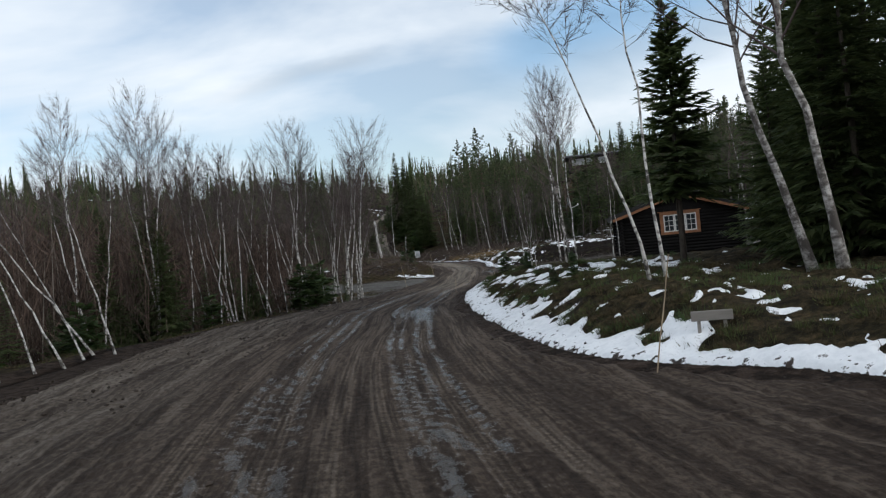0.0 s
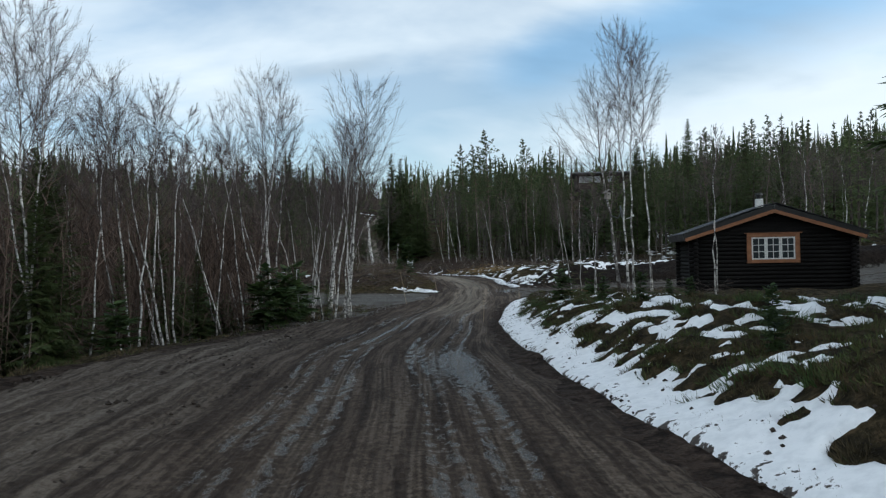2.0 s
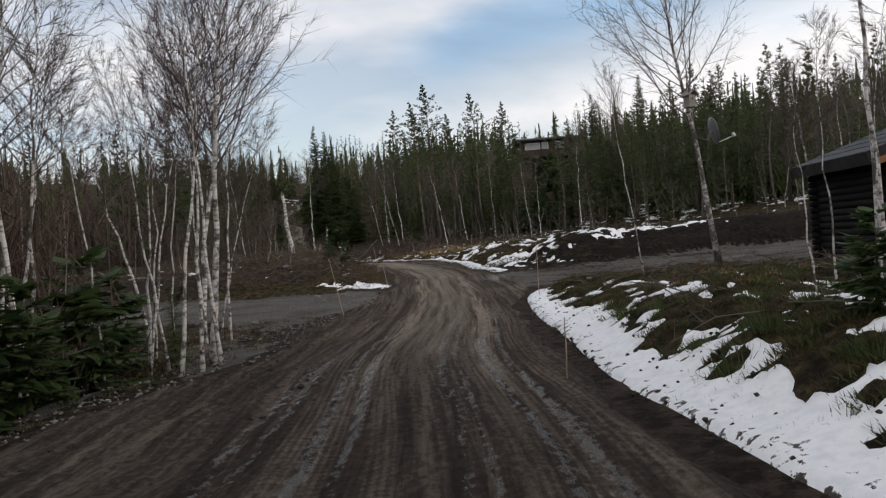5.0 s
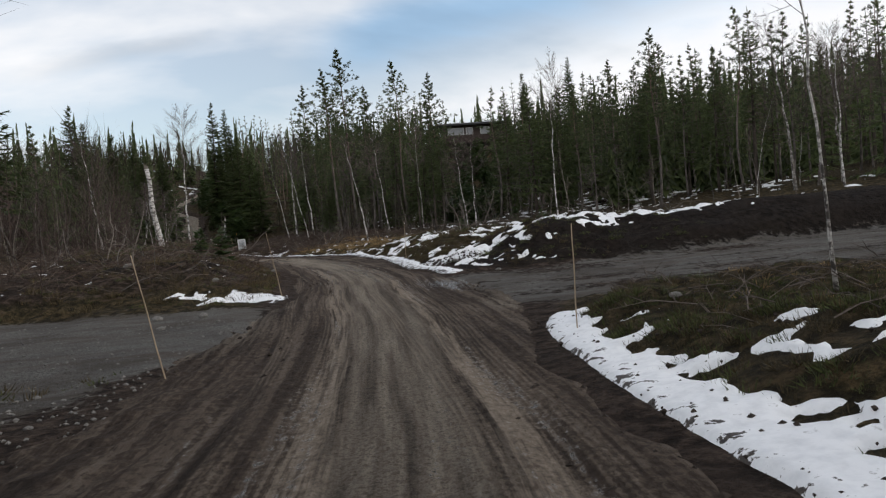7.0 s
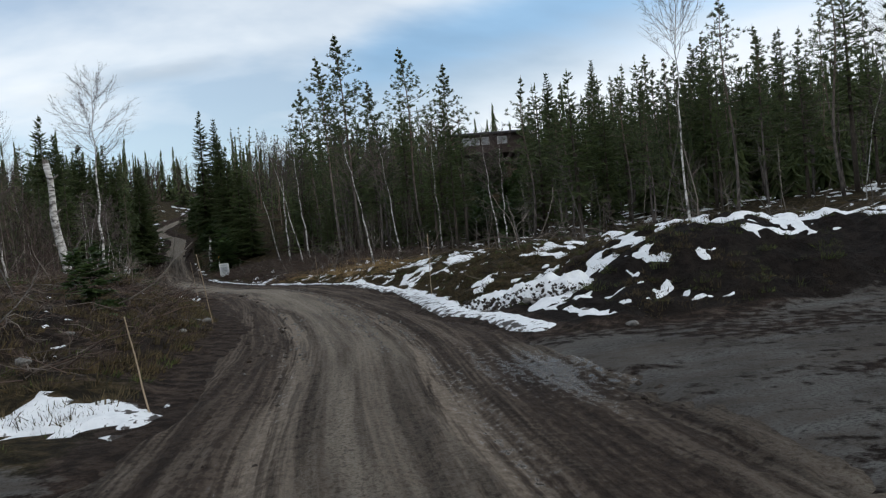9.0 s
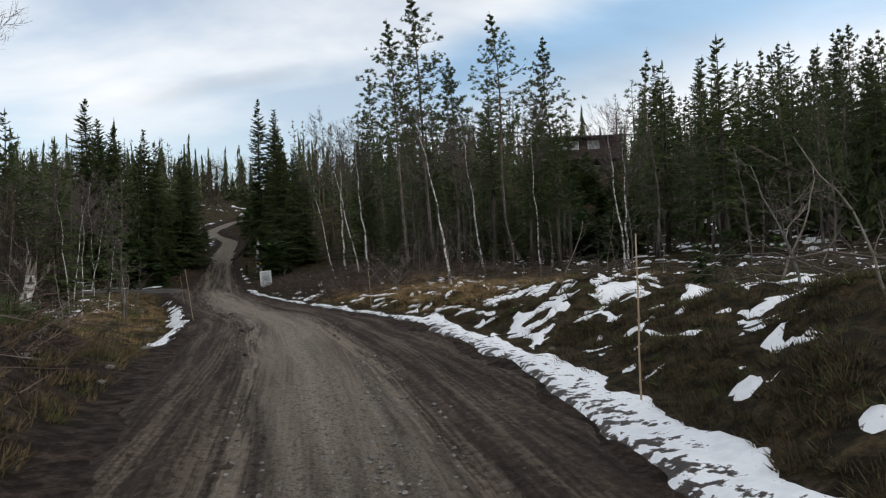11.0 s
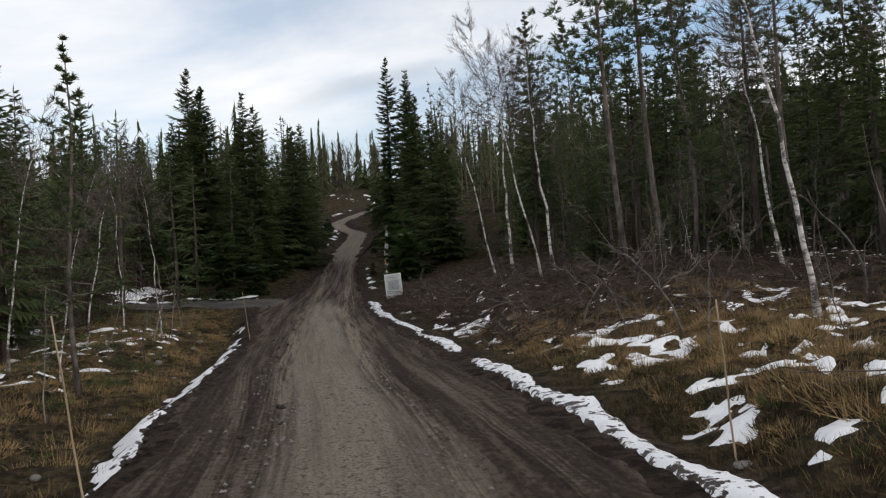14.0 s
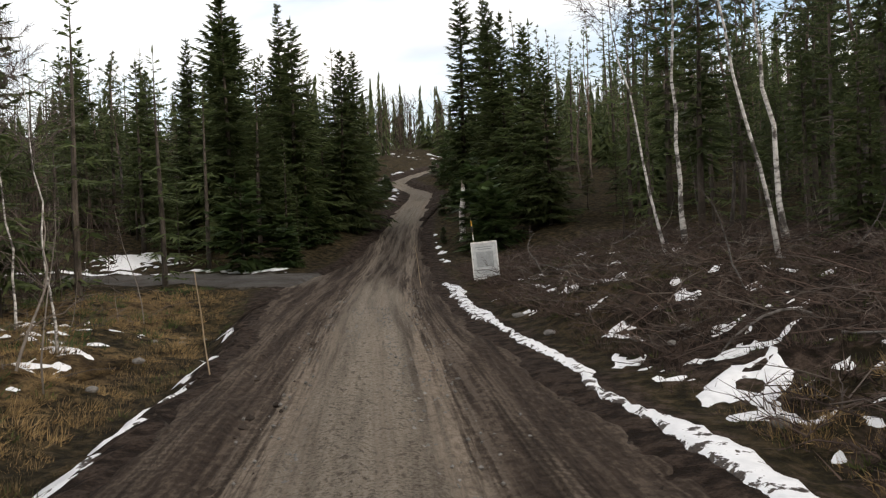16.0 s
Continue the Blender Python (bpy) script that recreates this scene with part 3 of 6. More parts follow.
tagged(grid_mesh("ground", GX, GY, GZ, M["ground"], np.stack([c_earth, c_straw, np.clip(1.15 * step((GY - 30) / 3) * (1 - step((GY - 43) / 2)) * (1 - step((_dl - 2.0) / 2.5)) * step(_dl / 0.4) * (0.55 + 1.0 * fbm(GX * 1.1, GY * 0.6, 47)) + _flat * (0.95 - step((GX - 1) / 2) * (0.30 - 0.6 * fbm(GX * 0.35, GY * 2.0, 43))) , 0, 1)], -1)),
       "mossy heath ground with mud, dead grass and gravel patches", "ground", kind="structure")

# the dirt road: wheel ruts, a gravel crown, crumbled edges
ry = np.concatenate([np.arange(-6, 100, 0.13), np.arange(100, 172, 0.3)])
ru = np.linspace(0, 1, 76)
RY, RU = np.meshgrid(ry, ru, indexing="ij")
_wig = 0.16 * vnoise(RY * 0.9, RY * 0 + 3.3, 5) + 0.07 * vnoise(RY * 2.9, RY * 0 + 1.3, 6)
_lo = np.maximum(left_edge(RY) - _wig, track_mid(RY) - 5.2) - 0.15
_hi = np.minimum(right_edge(RY) + _wig, track_mid(RY) + 4.6) + 0.15
RX = _lo + (_hi - _lo) * RU
_o = RX - track_mid(RY) - 0.12 * vnoise(RY * 0.18, RY * 0, 8)
rut = np.exp(-((np.abs(_o) - 0.85) / 0.19) ** 2)
rut2 = np.exp(-((np.abs(_o + 0.42 + 0.3 * vnoise(RY * 0.12, RY * 0, 9)) - 0.85) / 0.15) ** 2)
edge = np.minimum(RX - _lo, _hi - RX)
tread = np.sin(RY * 46 + 2.5 * np.sin(RY * 0.7)) * rut2 * 0.010 * (0.5 + 0.5 * vnoise(RY * 0.4, RY * 0, 3))
RZ = road_z(RY) + 0.03 * np.cos(np.clip(_o / 2.2, -1, 1) * 1.57) - 0.045 * rut - 0.025 * rut2 + tread
RZ = RZ + 0.030 * fbm(_o * 1.3, RY * 0.35, 51) * (1 - 0.5 * rut) + 0.030 * fbm(_o * 4.2, RY * 0.55, 52, 2) * (1 - 0.5 * rut) + 0.012 * vnoise(_o * 12, RY * 4, 53)
wide = step((np.abs(_o) - 1.5) / 0.8)
RZ = RZ + wide * (0.055 * fbm(_o * 2.2, RY * 0.9, 54) + 0.045 * np.abs(vnoise(RX * 6.0, RY * 4.0, 55)))
RZ = RZ - 0.07 * (1 - step(edge / 0.35))
_front = 1 - step((RY - 30) / 12)
rim = np.exp(-((np.abs(np.abs(_o) - 0.85) - 0.14) / 0.040) ** 2) + 0.8 * np.exp(-((np.abs(np.abs(_o + 0.42 + 0.3 * vnoise(RY * 0.12, RY * 0, 9)) - 0.85) - 0.10) / 0.035) ** 2)
late = step((RY - 27) / 12)
_side = np.maximum(flat_parts(RX - 1.1, RY), flat_parts(RX + 1.1, RY)) * (1 - step(edge / 1.3))
bands = np.exp(-((np.abs(_o) - 0.72) / 0.17) ** 2)
# near stretch: faint pale rim lines paint the sky's glint on wet ruts
cov = np.stack([np.clip(0.30 * rim * (1 - late) + 0.95 * bands * late, 0, 1) * (0.75 + 0.45 * vnoise(RY * 0.25, RX * 0.3, 14)),
                np.clip(1.0 * np.exp(-(np.abs(_o) / 0.62) ** 4) * late * (0.6 + 0.4 * step((RY - 54) / 12)) * (1 - 0.65 * step((RY - 97) / 5)) + 0.2 * bands * late + step((RY - 116) / 6) + 0.62 * _side, 0, 1),
                np.clip(0.18 * rut ** 2 * _front + 0.18 * rut2 ** 2 * _front + 1.05 * rim * _front * (_o > -2) + 0.30 * rut ** 2 * (1 - _front) * (1 - step((RY - 52) / 8))
                        + 1.0 * np.exp(-((RX + 0.75) / 0.45) ** 2 - ((RY - 20.6) / 2.2) ** 2) + 0.8 * np.exp(-((RX - 3.0) / 0.7) ** 2 - ((RY - 50.0) / 1.6) ** 2), 0, 1)], -1)
road = grid_mesh("road", RX, RY, RZ, M["road"], cov)
lane_at = road.data.attributes.new("lane", "FLOAT", "POINT")
lane_at.data.foreach_set("value", _o.reshape(-1))
tagged(road, "rutted wet dirt road with tyre tracks and gravel crown", "road", kind="structure")

# ---- snow: thin old sheets, torn open by the heath ----


def snow_mask(A, X, Y, seed, scale):
    """Above 0 where snow lies: its amount against streaky noise and the hummocks that melt out first."""
    u, w = X * 0.86 + Y * 0.5, Y * 0.86 - X * 0.5
    streak = fbm(u * scale * 1.0, w * scale * 2.1, seed)
    fine = fbm(X * scale * 5.0, Y * scale * 5.0, seed + 5)
    beside = step((X - right_edge(Y) - 0.45) / 0.5)
    south = 1 - step((Y - 46) / 3)
    rough = 0.25 + 0.75 * np.maximum(beside, step((left_edge(Y) + 1.0 - X) / 0.6))
    m = A - 0.5 + rough * ((0.42 - 0.30 * south) * streak + (0.52 - 0.16 * south) * fine) - ((0.72 + 0.06 * south) * mounds(X, Y) + (0.55 + 0.35 * south) * mounds(X, Y, 0.31, 13)) * beside
    return np.where(A < 0.10, A - 0.6, m)


def snow_sheet(x0, x1, y0, y1, res, amount, thick, seed, scale=0.55):
    """Snow with a real thickness that melts out at its rim."""
    X, Y = np.meshgrid(np.arange(x0, x1, res), np.arange(y0, y1, res))
    m = snow_mask(amount(X, Y), X, Y, seed, scale)
    T = np.where(m > 0, thick * (1 - np.exp(-np.clip(m, 0, 9) * 7)), np.clip(m * 7 * thick, -0.09, 0))
    d = np.minimum(np.abs(X - right_edge(Y)), np.abs(X - left_edge(Y)))
    dirt = np.clip(0.62 * (1 - d / 0.5), 0, 1) + np.clip(0.15 - m * 1.0, 0, 0.2)
    return X, Y, height(X, Y) + T + 0.02 * fbm(X * 2.7, Y * 2.7, seed + 9) * (m > 0), m > -0.25, np.stack([np.clip(dirt, 0, 1)] * 3, -1)


def amount_south(X, Y):
    d = X - right_edge(Y)
    tip = step((Y - 36.5) / 3.0)
    a = 1.15 * step((d - 0.05) / 0.35) * (1 - 0.10 * step((d - 0.7) / 0.8)) * (1 - 0.55 * step((d - 4.6) / 2.5))
    a = a - (0.40 + 0.12 * tip) * step((Y - 27) / 6) * step((d - 2.0 + 0.6 * tip) / 1.0)
    a = a - 0.22 * tip * step((d - 0.3) / 0.5)
    a = a * step((Y - 5.5) / 2) * (1 - step((Y - 42.6 - 0.2 * (X - 2)) / 1.0))
    a = a - 0.30 * (1 - step((Y - 13) / 6)) * step((d - 0.7) / 0.7)
    return a - 0.5 * step((X - 8.2) / 1) * step((Y - 33.5) / 1.5)


def amount_north(X, Y):
    d = X - right_edge(Y)
    far = step((Y - 66) / 6)
    strip = 1.40 * np.exp(-((d - 0.24 - 0.08 * vnoise(Y * 1.3, Y * 0, 12)) / (0.17 + 0.14 * (1 - far) + 0.06 * vnoise(Y * 2.3, Y * 0, 11))) ** 2) * np.maximum(np.clip(0.92 + 0.75 * vnoise(Y * 0.45, Y * 0, 4), 0, 1), 1 - far)
    rest = (0.88 * (1 - far) + (0.86 - 0.17 * step((Y - 82) / 6)) * far) * step((d - 0.3) / 0.8) * (1 - 0.45 * step((d - 5) / 4))
    a = np.maximum(strip, rest)
    top = 1.35 * step((Y - 54.4) / 0.6) * (1 - step((Y - 57.0) / 2.0)) * step((X - 6) / 2)
    a = np.maximum(a, top)
    cutface = step((Y - 51.2) / 0.6) * (1 - step((Y - 53.8) / 0.5)) * step((X - 6.5) / 1)
    return a * step((Y - 52.2) / 0.6) * (1 - cutface) * (1 - step((Y - 99) / 3)) - 0.35 * (X < right_edge(Y) + 0.05)


def amount_left(X, Y):
    d = left_edge(Y) - X
    a = 0.76 * np.exp(-((d - 0.45) / 0.28) ** 2) * step((Y - 66) / 3) * (1 - step((Y - 92) / 3)) * (0.8 + 0.25 * vnoise(Y * 0.5, Y * 0, 7))
    a = a + (0.14 + 0.16 * step((Y - 79) / 2)) * step((d - 1.5) / 1) * step((Y - 66) / 3) * (1 - step((Y - 92) / 3))
    a = np.maximum(a, 0.62 * np.exp(-((Y - 50.2 + 0.22 * np.minimum(X + 1, 0)) / 0.7) ** 2) * step((-X - 0.2) / 0.6) * (1 - step((-X - 2.6) / 1.2)))
    a = np.maximum(a, 0.12 * step((Y - 50) / 2) * (1 - step((Y - 62) / 3)) * step((d - 0.6) / 1))
    a = np.maximum(a, 0.90 * np.exp(-((Y - 104.4 + 0.10 * np.minimum(X + 9, 0)) / 0.30) ** 2) * step((-X - 10.0) / 1.0))
    a = np.maximum(a, 0.95 * np.exp(-((Y - 107.6) / 1.5) ** 2 - ((X + 17.5) / 1.6) ** 2))
    a = np.maximum(a, 1.1 * np.exp(-((Y - 32.0) / 0.7) ** 2 - ((X + 3.5) / 0.45) ** 2))
    a = np.maximum(a, 1.1 * np.exp(-((Y - 6.9) / 0.8) ** 2 - ((X + 3.5) / 0.6) ** 2))
    return a - 0.4 * (d < -0.1) * (Y > 60)


def amount_forest(X, Y):
    a = 0.24 + 0.16 * vnoise(X * 0.11, Y * 0.11, 77) + 0.44 * step((Y - 74) / 8) * (1 - step((Y - 112) / 6)) * (1 - step((X - 34) / 8))
    return a * step((X - 8.5) / 2) * step((Y - 55.0) / 1.0) - 0.3 * flat_parts(X, Y)


def amount_hill(X, Y):
    d = X - right_edge(Y)
    a = 0.70 * np.exp(-((d - 0.7) / 0.40) ** 2) * step((Y - 104) / 2) * (1 - step((Y - 114) / 4))
    a = np.maximum(a, 0.35 * np.exp(-((left_edge(Y) - X - 0.5) / 0.4) ** 2) * step((Y - 118) / 4))
    return np.maximum(a, 0.10 * step((Y - 140) / 8))


for args in ((-0.5, 12.5, 5.5, 45, 0.075, amount_south, 0.055, 61, 1.15), (-5, 14, 52, 101, 0.095, amount_north, 0.036, 63, 1.1),
             (-26, 0.5, 6, 112, 0.13, amount_left, 0.05, 65, 1.3), (8.4, 56, 53, 120, 0.33, amount_forest, 0.035, 67, 0.7),
             (-26, 6, 101, 175, 0.3, amount_hill, 0.10, 69, 0.5)):
    X, Y, Z, keep, dirt = snow_sheet(*args)
    tagged(grid_mesh("snow", X, Y, Z, M["snow"], dirt, keep), "patchy thin old snow lying on the heath", "snow", kind="stuff")


# ---- shapes ----
class Geo:
    """Vertices and faces gathered into one mesh."""

    def __init__(self):
        self.v, self.f, self.m = [], [], []

    def add(self, vs, fs, mi=0):
        b = len(self.v)
        self.v += [tuple(p) for p in vs]
        self.f += [tuple(b + i for i in f) for f in fs]
        self.m += [mi] * len(fs)

    def tube(self, pts, radii, sides=6, cap=True, mi=0):
        pts = [Vector(p) for p in pts]
        vs, fs = [], []
        for i, p in enumerate(pts):
            d = (pts[min(i + 1, len(pts) - 1)] - pts[max(i - 1, 0)]).normalized()
            a = d.cross(Vector((0.31, 0.95, 0.05))).normalized()
            b = d.cross(a)
            for k in range(sides):
                t = 2 * math.pi * k / sides
                vs.append(p + (a * math.cos(t) + b * math.sin(t)) * radii[i])
        for i in range(len(pts) - 1):
            for k in range(sides):
                k2 = (k + 1) % sides
                fs.append((i * sides + k, i * sides + k2, (i + 1) * sides + k2, (i + 1) * sides + k))
        if cap:
            fs.append(tuple(range(sides))[::-1])
            fs.append(tuple((len(pts) - 1) * sides + k for k in range(sides)))
        self.add(vs, fs, mi)

    def sliver(self, a, b, w, mi=0):
        """A thin pointed twig, blade or needle spray from a to b, w wide at its base."""
        a, b = Vector(a), Vector(b)
        d = b - a
        s = d.cross(Vector((random.uniform(-1, 1), random.uniform(-1, 1), random.uniform(-1, 1)))).normalized() * w * 0.5
        self.add((a - s, a + s, b), ((0, 1, 2),), mi)

    def kite(self, a, b, w, side, mi=0):
        """A flat spray: narrow at a, widest before the middle, pointed at b."""
        a, b = Vector(a), Vector(b)
        m = a.lerp(b, 0.42)
        s = side.normalized() * w * 0.5
        self.add((a, m + s, b, m - s), ((0, 1, 2, 3),), mi)

    def fan(self, a, b, w, side, mi=0):
        """A pointed needle spray, broad where it leaves the bough."""
        a, b = Vector(a), Vector(b)
        s = side.normalized() * w * 0.5
        self.add((a - s, a + s, b), ((0, 1, 2),), mi)

    def box(self, lo, hi, mi=0):
        (x0, y0, z0), (x1, y1, z1) = lo, hi
        vs = [(x, y, z) for z in (z0, z1) for x, y in ((x0, y0), (x1, y0), (x1, y1), (x0, y1))]
        self.add(vs, ((3, 2, 1, 0), (4, 5, 6, 7), (0, 1, 5, 4), (1, 2, 6, 5), (2, 3, 7, 6), (3, 0, 4, 7)), mi)

    def mesh(self, name, mats, smooth=False):
        me = bpy.data.meshes.new(name)
        me.from_pydata(self.v, [], self.f)
        for m in mats if isinstance(mats, (list, tuple)) else [mats]:
            me.materials.append(m)
        if max(self.m, default=0):
            me.polygons.foreach_set("material_index", self.m)
        if smooth:
            me.polygons.foreach_set("use_smooth", [True] * len(self.f))
        me.update()
        return me


def part(name, geo, mats, parent, label="", smooth=False):
    ob = new(name, geo.mesh(name, mats, smooth))
    ob.parent = parent
    if label:
        ob["label"] = label
    return ob


def bevelled(lo, hi, width=0.01):
    """A box with its edges taken off, as a Geo."""
    bm = bmesh.new()
    bmesh.ops.create_cube(bm, size=1)
    for v in bm.verts:
        v.co = Vector([(lo[i] + hi[i]) / 2 + v.co[i] * (hi[i] - lo[i]) for i in range(3)])
    bmesh.ops.bevel(bm, geom=bm.edges[:], offset=width, segments=1, affect="EDGES")
    g = Geo()
    bm.verts.index_update()
    g.add([v.co.copy() for v in bm.verts], [[v.index for v in f.verts] for f in bm.faces])
    bm.free()
    return g


U = random.uniform


def unit(az, el):
    return Vector((math.cos(az) * math.cos(el), math.sin(az) * math.cos(el), math.sin(el)))


# ---- trees: each kind built a few times, then copied ----


def birch(h, lean=0.0, bare=0.32, spread=1.0, limbs=34, bark="birch", stout=1.0):
    """A leafless birch: slim white stem, steep whippy limbs, a haze of fine twigs."""
    random.seed(int(h * 1000 + limbs * 7 + spread * 31))
    root = new("birch_tree")
    az = U(0, 6.28)
    bow, wob = unit(az, 0) * lean * h, [Vector((U(-1, 1), U(-1, 1), 0)) * 0.0105 * h for _ in range(12)]
    pts = [bow * (i / 11) ** 1.4 + wob[i] * min(1, i / 3) + Vector((0, 0, h * i / 11 - (0.15 if i == 0 else 0))) for i in range(12)]
    r0 = (0.0056 * h + 0.006) * (0.72 if limbs <= 20 else 1.22) * stout
    rad = [r0 * (1.4 if i == 0 else 1 - 0.92 * (i / 11) ** 0.85) for i in range(12)]
    g = Geo()
    g.tube(pts, rad, 7)
    part("trunk", g, M[bark], root, smooth=True)
    crown = Geo()
    for k in range(limbs):
        t = bare + (0.97 - bare) * (k + U(0, 0.8)) / limbs
        i = min(int(t * 11), 10)
        p = pts[i].lerp(pts[i + 1], t * 11 - i)
        a = k * 2.4 + U(-0.5, 0.5)
        length = (0.44 * h * (1 - t) ** 0.62 + 0.35) * U(0.6, 1.1) * spread
        el = U(0.50, 0.98)
        line = [p]
        for s in range(4):
            d = unit(a + U(-0.3, 0.3), min(1.45, el + 0.09 * s))
            line.append(line[-1] + d * length / 4 + Vector((U(-1, 1), U(-1, 1), U(-1, 1))) * 0.035 * length)
        lr = max(0.0045, rad[i] * 0.36)
        crown.tube(line, [lr * (1 - 0.2 * s) for s in range(5)], 4, False, 1 if lr > 0.03 else 0)
        for j in range(10):
            q = 0.15 + 0.85 * (j + U(0, 0.9)) / 10
            i2 = min(int(q * 4), 3)
            o = line[i2].lerp(line[i2 + 1], q * 4 - i2)
            e2 = el + 0.09 * i2
            d = unit(a + U(-1.1, 1.1), min(1.5, e2 + U(-0.6, 0.4)))
            l2 = length * U(0.22, 0.42) * (1.2 - 0.5 * q) + 0.1
            tip = o + d * l2
            crown.sliver(o, tip, 0.012)
            for _ in range(6):
                o2 = o.lerp(tip, U(0.1, 0.95))
                crown.sliver(o2, o2 + unit(a + U(-1.6, 1.6), min(1.5, e2 + U(-1.0, 0.4))) * l2 * U(0.3, 0.75), 0.0085)
    part("crown", crown, [M["birch_twig"], M[bark]], root, "leafless brown crown of fine twigs")
    return root


def sapling(h, seed):
    """A thin bare deciduous stem with a few twigs."""
    random.seed(seed)
    root = new("bare_sapling")
    bow = unit(U(0, 6.28), 0) * U(0.05, 0.25) * h
    pts = [bow * (i / 6) ** 1.5 + Vector((U(-1, 1), U(-1, 1), 0)) * 0.02 * h * min(1, i) + Vector((0, 0, h * i / 6 - (0.1 if i == 0 else 0))) for i in range(7)]
    g = Geo()
    g.tube(pts, [(0.0045 * h + 0.004) * (1 - 0.8 * i / 6) for i in range(7)], 5)
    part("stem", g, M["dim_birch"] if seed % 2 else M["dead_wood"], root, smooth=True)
    g = Geo()
    for k in range(18):
        t = U(0.25, 0.98)
        i = min(int(t * 6), 5)
        p = pts[i].lerp(pts[i + 1], t * 6 - i)
        a, l = U(0, 6.28), h * U(0.12, 0.30) * (1.2 - t)
        tip = p + unit(a, U(0.4, 1.0)) * l
        g.sliver(p, tip, 0.010)
        for _ in range(6):
            o = p.lerp(tip, U(0.2, 0.9))
            g.sliver(o, o + unit(a + U(-1, 1), U(0.1, 1.1)) * l * U(0.25, 0.5), 0.007)
    part("crown", g, M["grey_twig"], root)
    return root


def crooked(h, seed):
    """A bent bare sapling with forked grey limbs."""
    random.seed(seed)
    root = new("crooked_sapling")
    pts, d = [Vector((0, 0, -0.1))], Vector((U(-0.25, 0.25), U(-0.25, 0.25), 1)).normalized()
    for _ in range(8):
        d = (d + Vector((U(-1, 1), U(-1, 1), U(-0.2, 0.5))) * 0.34).normalized()
        pts.append(pts[-1] + d * h / 8)
    rad = [(0.006 * h + 0.008) * (1 - 0.09 * i) for i in range(9)]
    g = Geo()
    g.tube(pts, rad, 6)
    part("stem", g, M["dim_birch"] if seed % 3 else M["dead_wood"], root, smooth=True)
    g = Geo()
    for k in range(5):
        i = 2 + k + (seed + k) % 2
        a, l = U(0, 6.28), h * U(0.22, 0.5)
        line = [pts[i]]
        for q in range(4):
            line.append(line[-1] + unit(a + U(-0.6, 0.6), U(0.1, 1.1)) * l / 4)
        g.tube(line, [rad[i] * 0.6 * (1 - 0.2 * q) for q in range(5)], 5, False)
        for _ in range(14):
            o = line[random.randrange(1, 4)].lerp(line[4], U(0, 0.9))
            g.sliver(o, o + unit(a + U(-1.3, 1.3), U(-0.2, 1.2)) * l * U(0.15, 0.45), 0.009)
    part("crown", g, M["dead_wood"] if seed % 2 else M["grey_twig"], root, "bare forked grey limbs")
    return root


def spruce(h, width=0.19, gap=0.27, per=6, sprays=8, seed=1, skirt=0.05, name="spruce_tree", mat="spruce"):
    """A spruce: whorls of drooping boughs with flat needle sprays, uneven in reach."""
    random.seed(seed)
    root = new(name)
    g = Geo()
    g.tube([(0, 0, -0.15), (0, 0, h * 0.3), (0.01 * h, 0, h * 0.7), (0.01 * h, 0.005 * h, h)], [0.011 * h + 0.02, 0.009 * h + 0.01, 0.005 * h, 0.004], 7)
    part("trunk", g, M["spruce_bark"], root, smooth=True)
    g = Geo()
    z, lop = h * skirt, U(0, 6.28)
    while z < h * 0.985:
        t = z / h
        reach = width * h * (1 - t) ** 0.82 * (0.55 + 0.45 * min(1, t / 0.12)) + 0.10
        for k in range(per if t < 0.85 else max(3, per - 2)):
            a = 2 * math.pi * k / per + z * 3.1 + U(-0.3, 0.3)
            l = reach * U(0.5, 1.25) * (1 + 0.18 * math.cos(a - lop))
            if U(0, 1) < 0.06:
                l *= 0.4
            el = -0.28 + 0.75 * t ** 1.4 + U(-0.12, 0.12)
            o = Vector((0.01 * h * t, 0, z + U(-0.1, 0.1)))
            line = [o]
            for s in range(3):
                line.append(line[-1] + unit(a, el - 0.10 + 0.16 * s) * l / 3)
            right = unit(a + math.pi / 2, 0)
            n = max(3, int(1.3 * sprays * (0.45 + 0.55 * min(1, l / (0.75 * width * h + 0.1)))))
            for j in range(n):
                q = 0.12 + 0.88 * (j + U(0, 0.7)) / n
                i = min(int(q * 3), 2)
                p = line[i].lerp(line[i + 1], q * 3 - i)
                for sgn in (-1, 1):
                    sl = (0.42 * l * (1.05 - 0.75 * q) + 0.10) * U(0.7, 1.2)
                    d = (unit(a, el) * 0.75 + right * sgn * U(0.5, 0.95) + Vector((0, 0, U(-0.42, 0.05)))).normalized()
                    g.fan(p, p + d * sl, 0.065 + 0.15 * sl, d.cross(Vector((U(-0.6, 0.6), U(-0.6, 0.6), 1))))
            g.kite(line[2], line[3] + unit(a, el + 0.1) * 0.12, 0.14 + 0.1 * l, right)
        z += gap * U(0.75, 1.25) * (1.1 - 0.45 * t)
    g.kite((0.01 * h, 0, h * 0.96), (0.01 * h, 0.005 * h, h * 1.015), 0.09, Vector((1, 0, 0)))
    part("crown", g, M[mat], root)
    return root


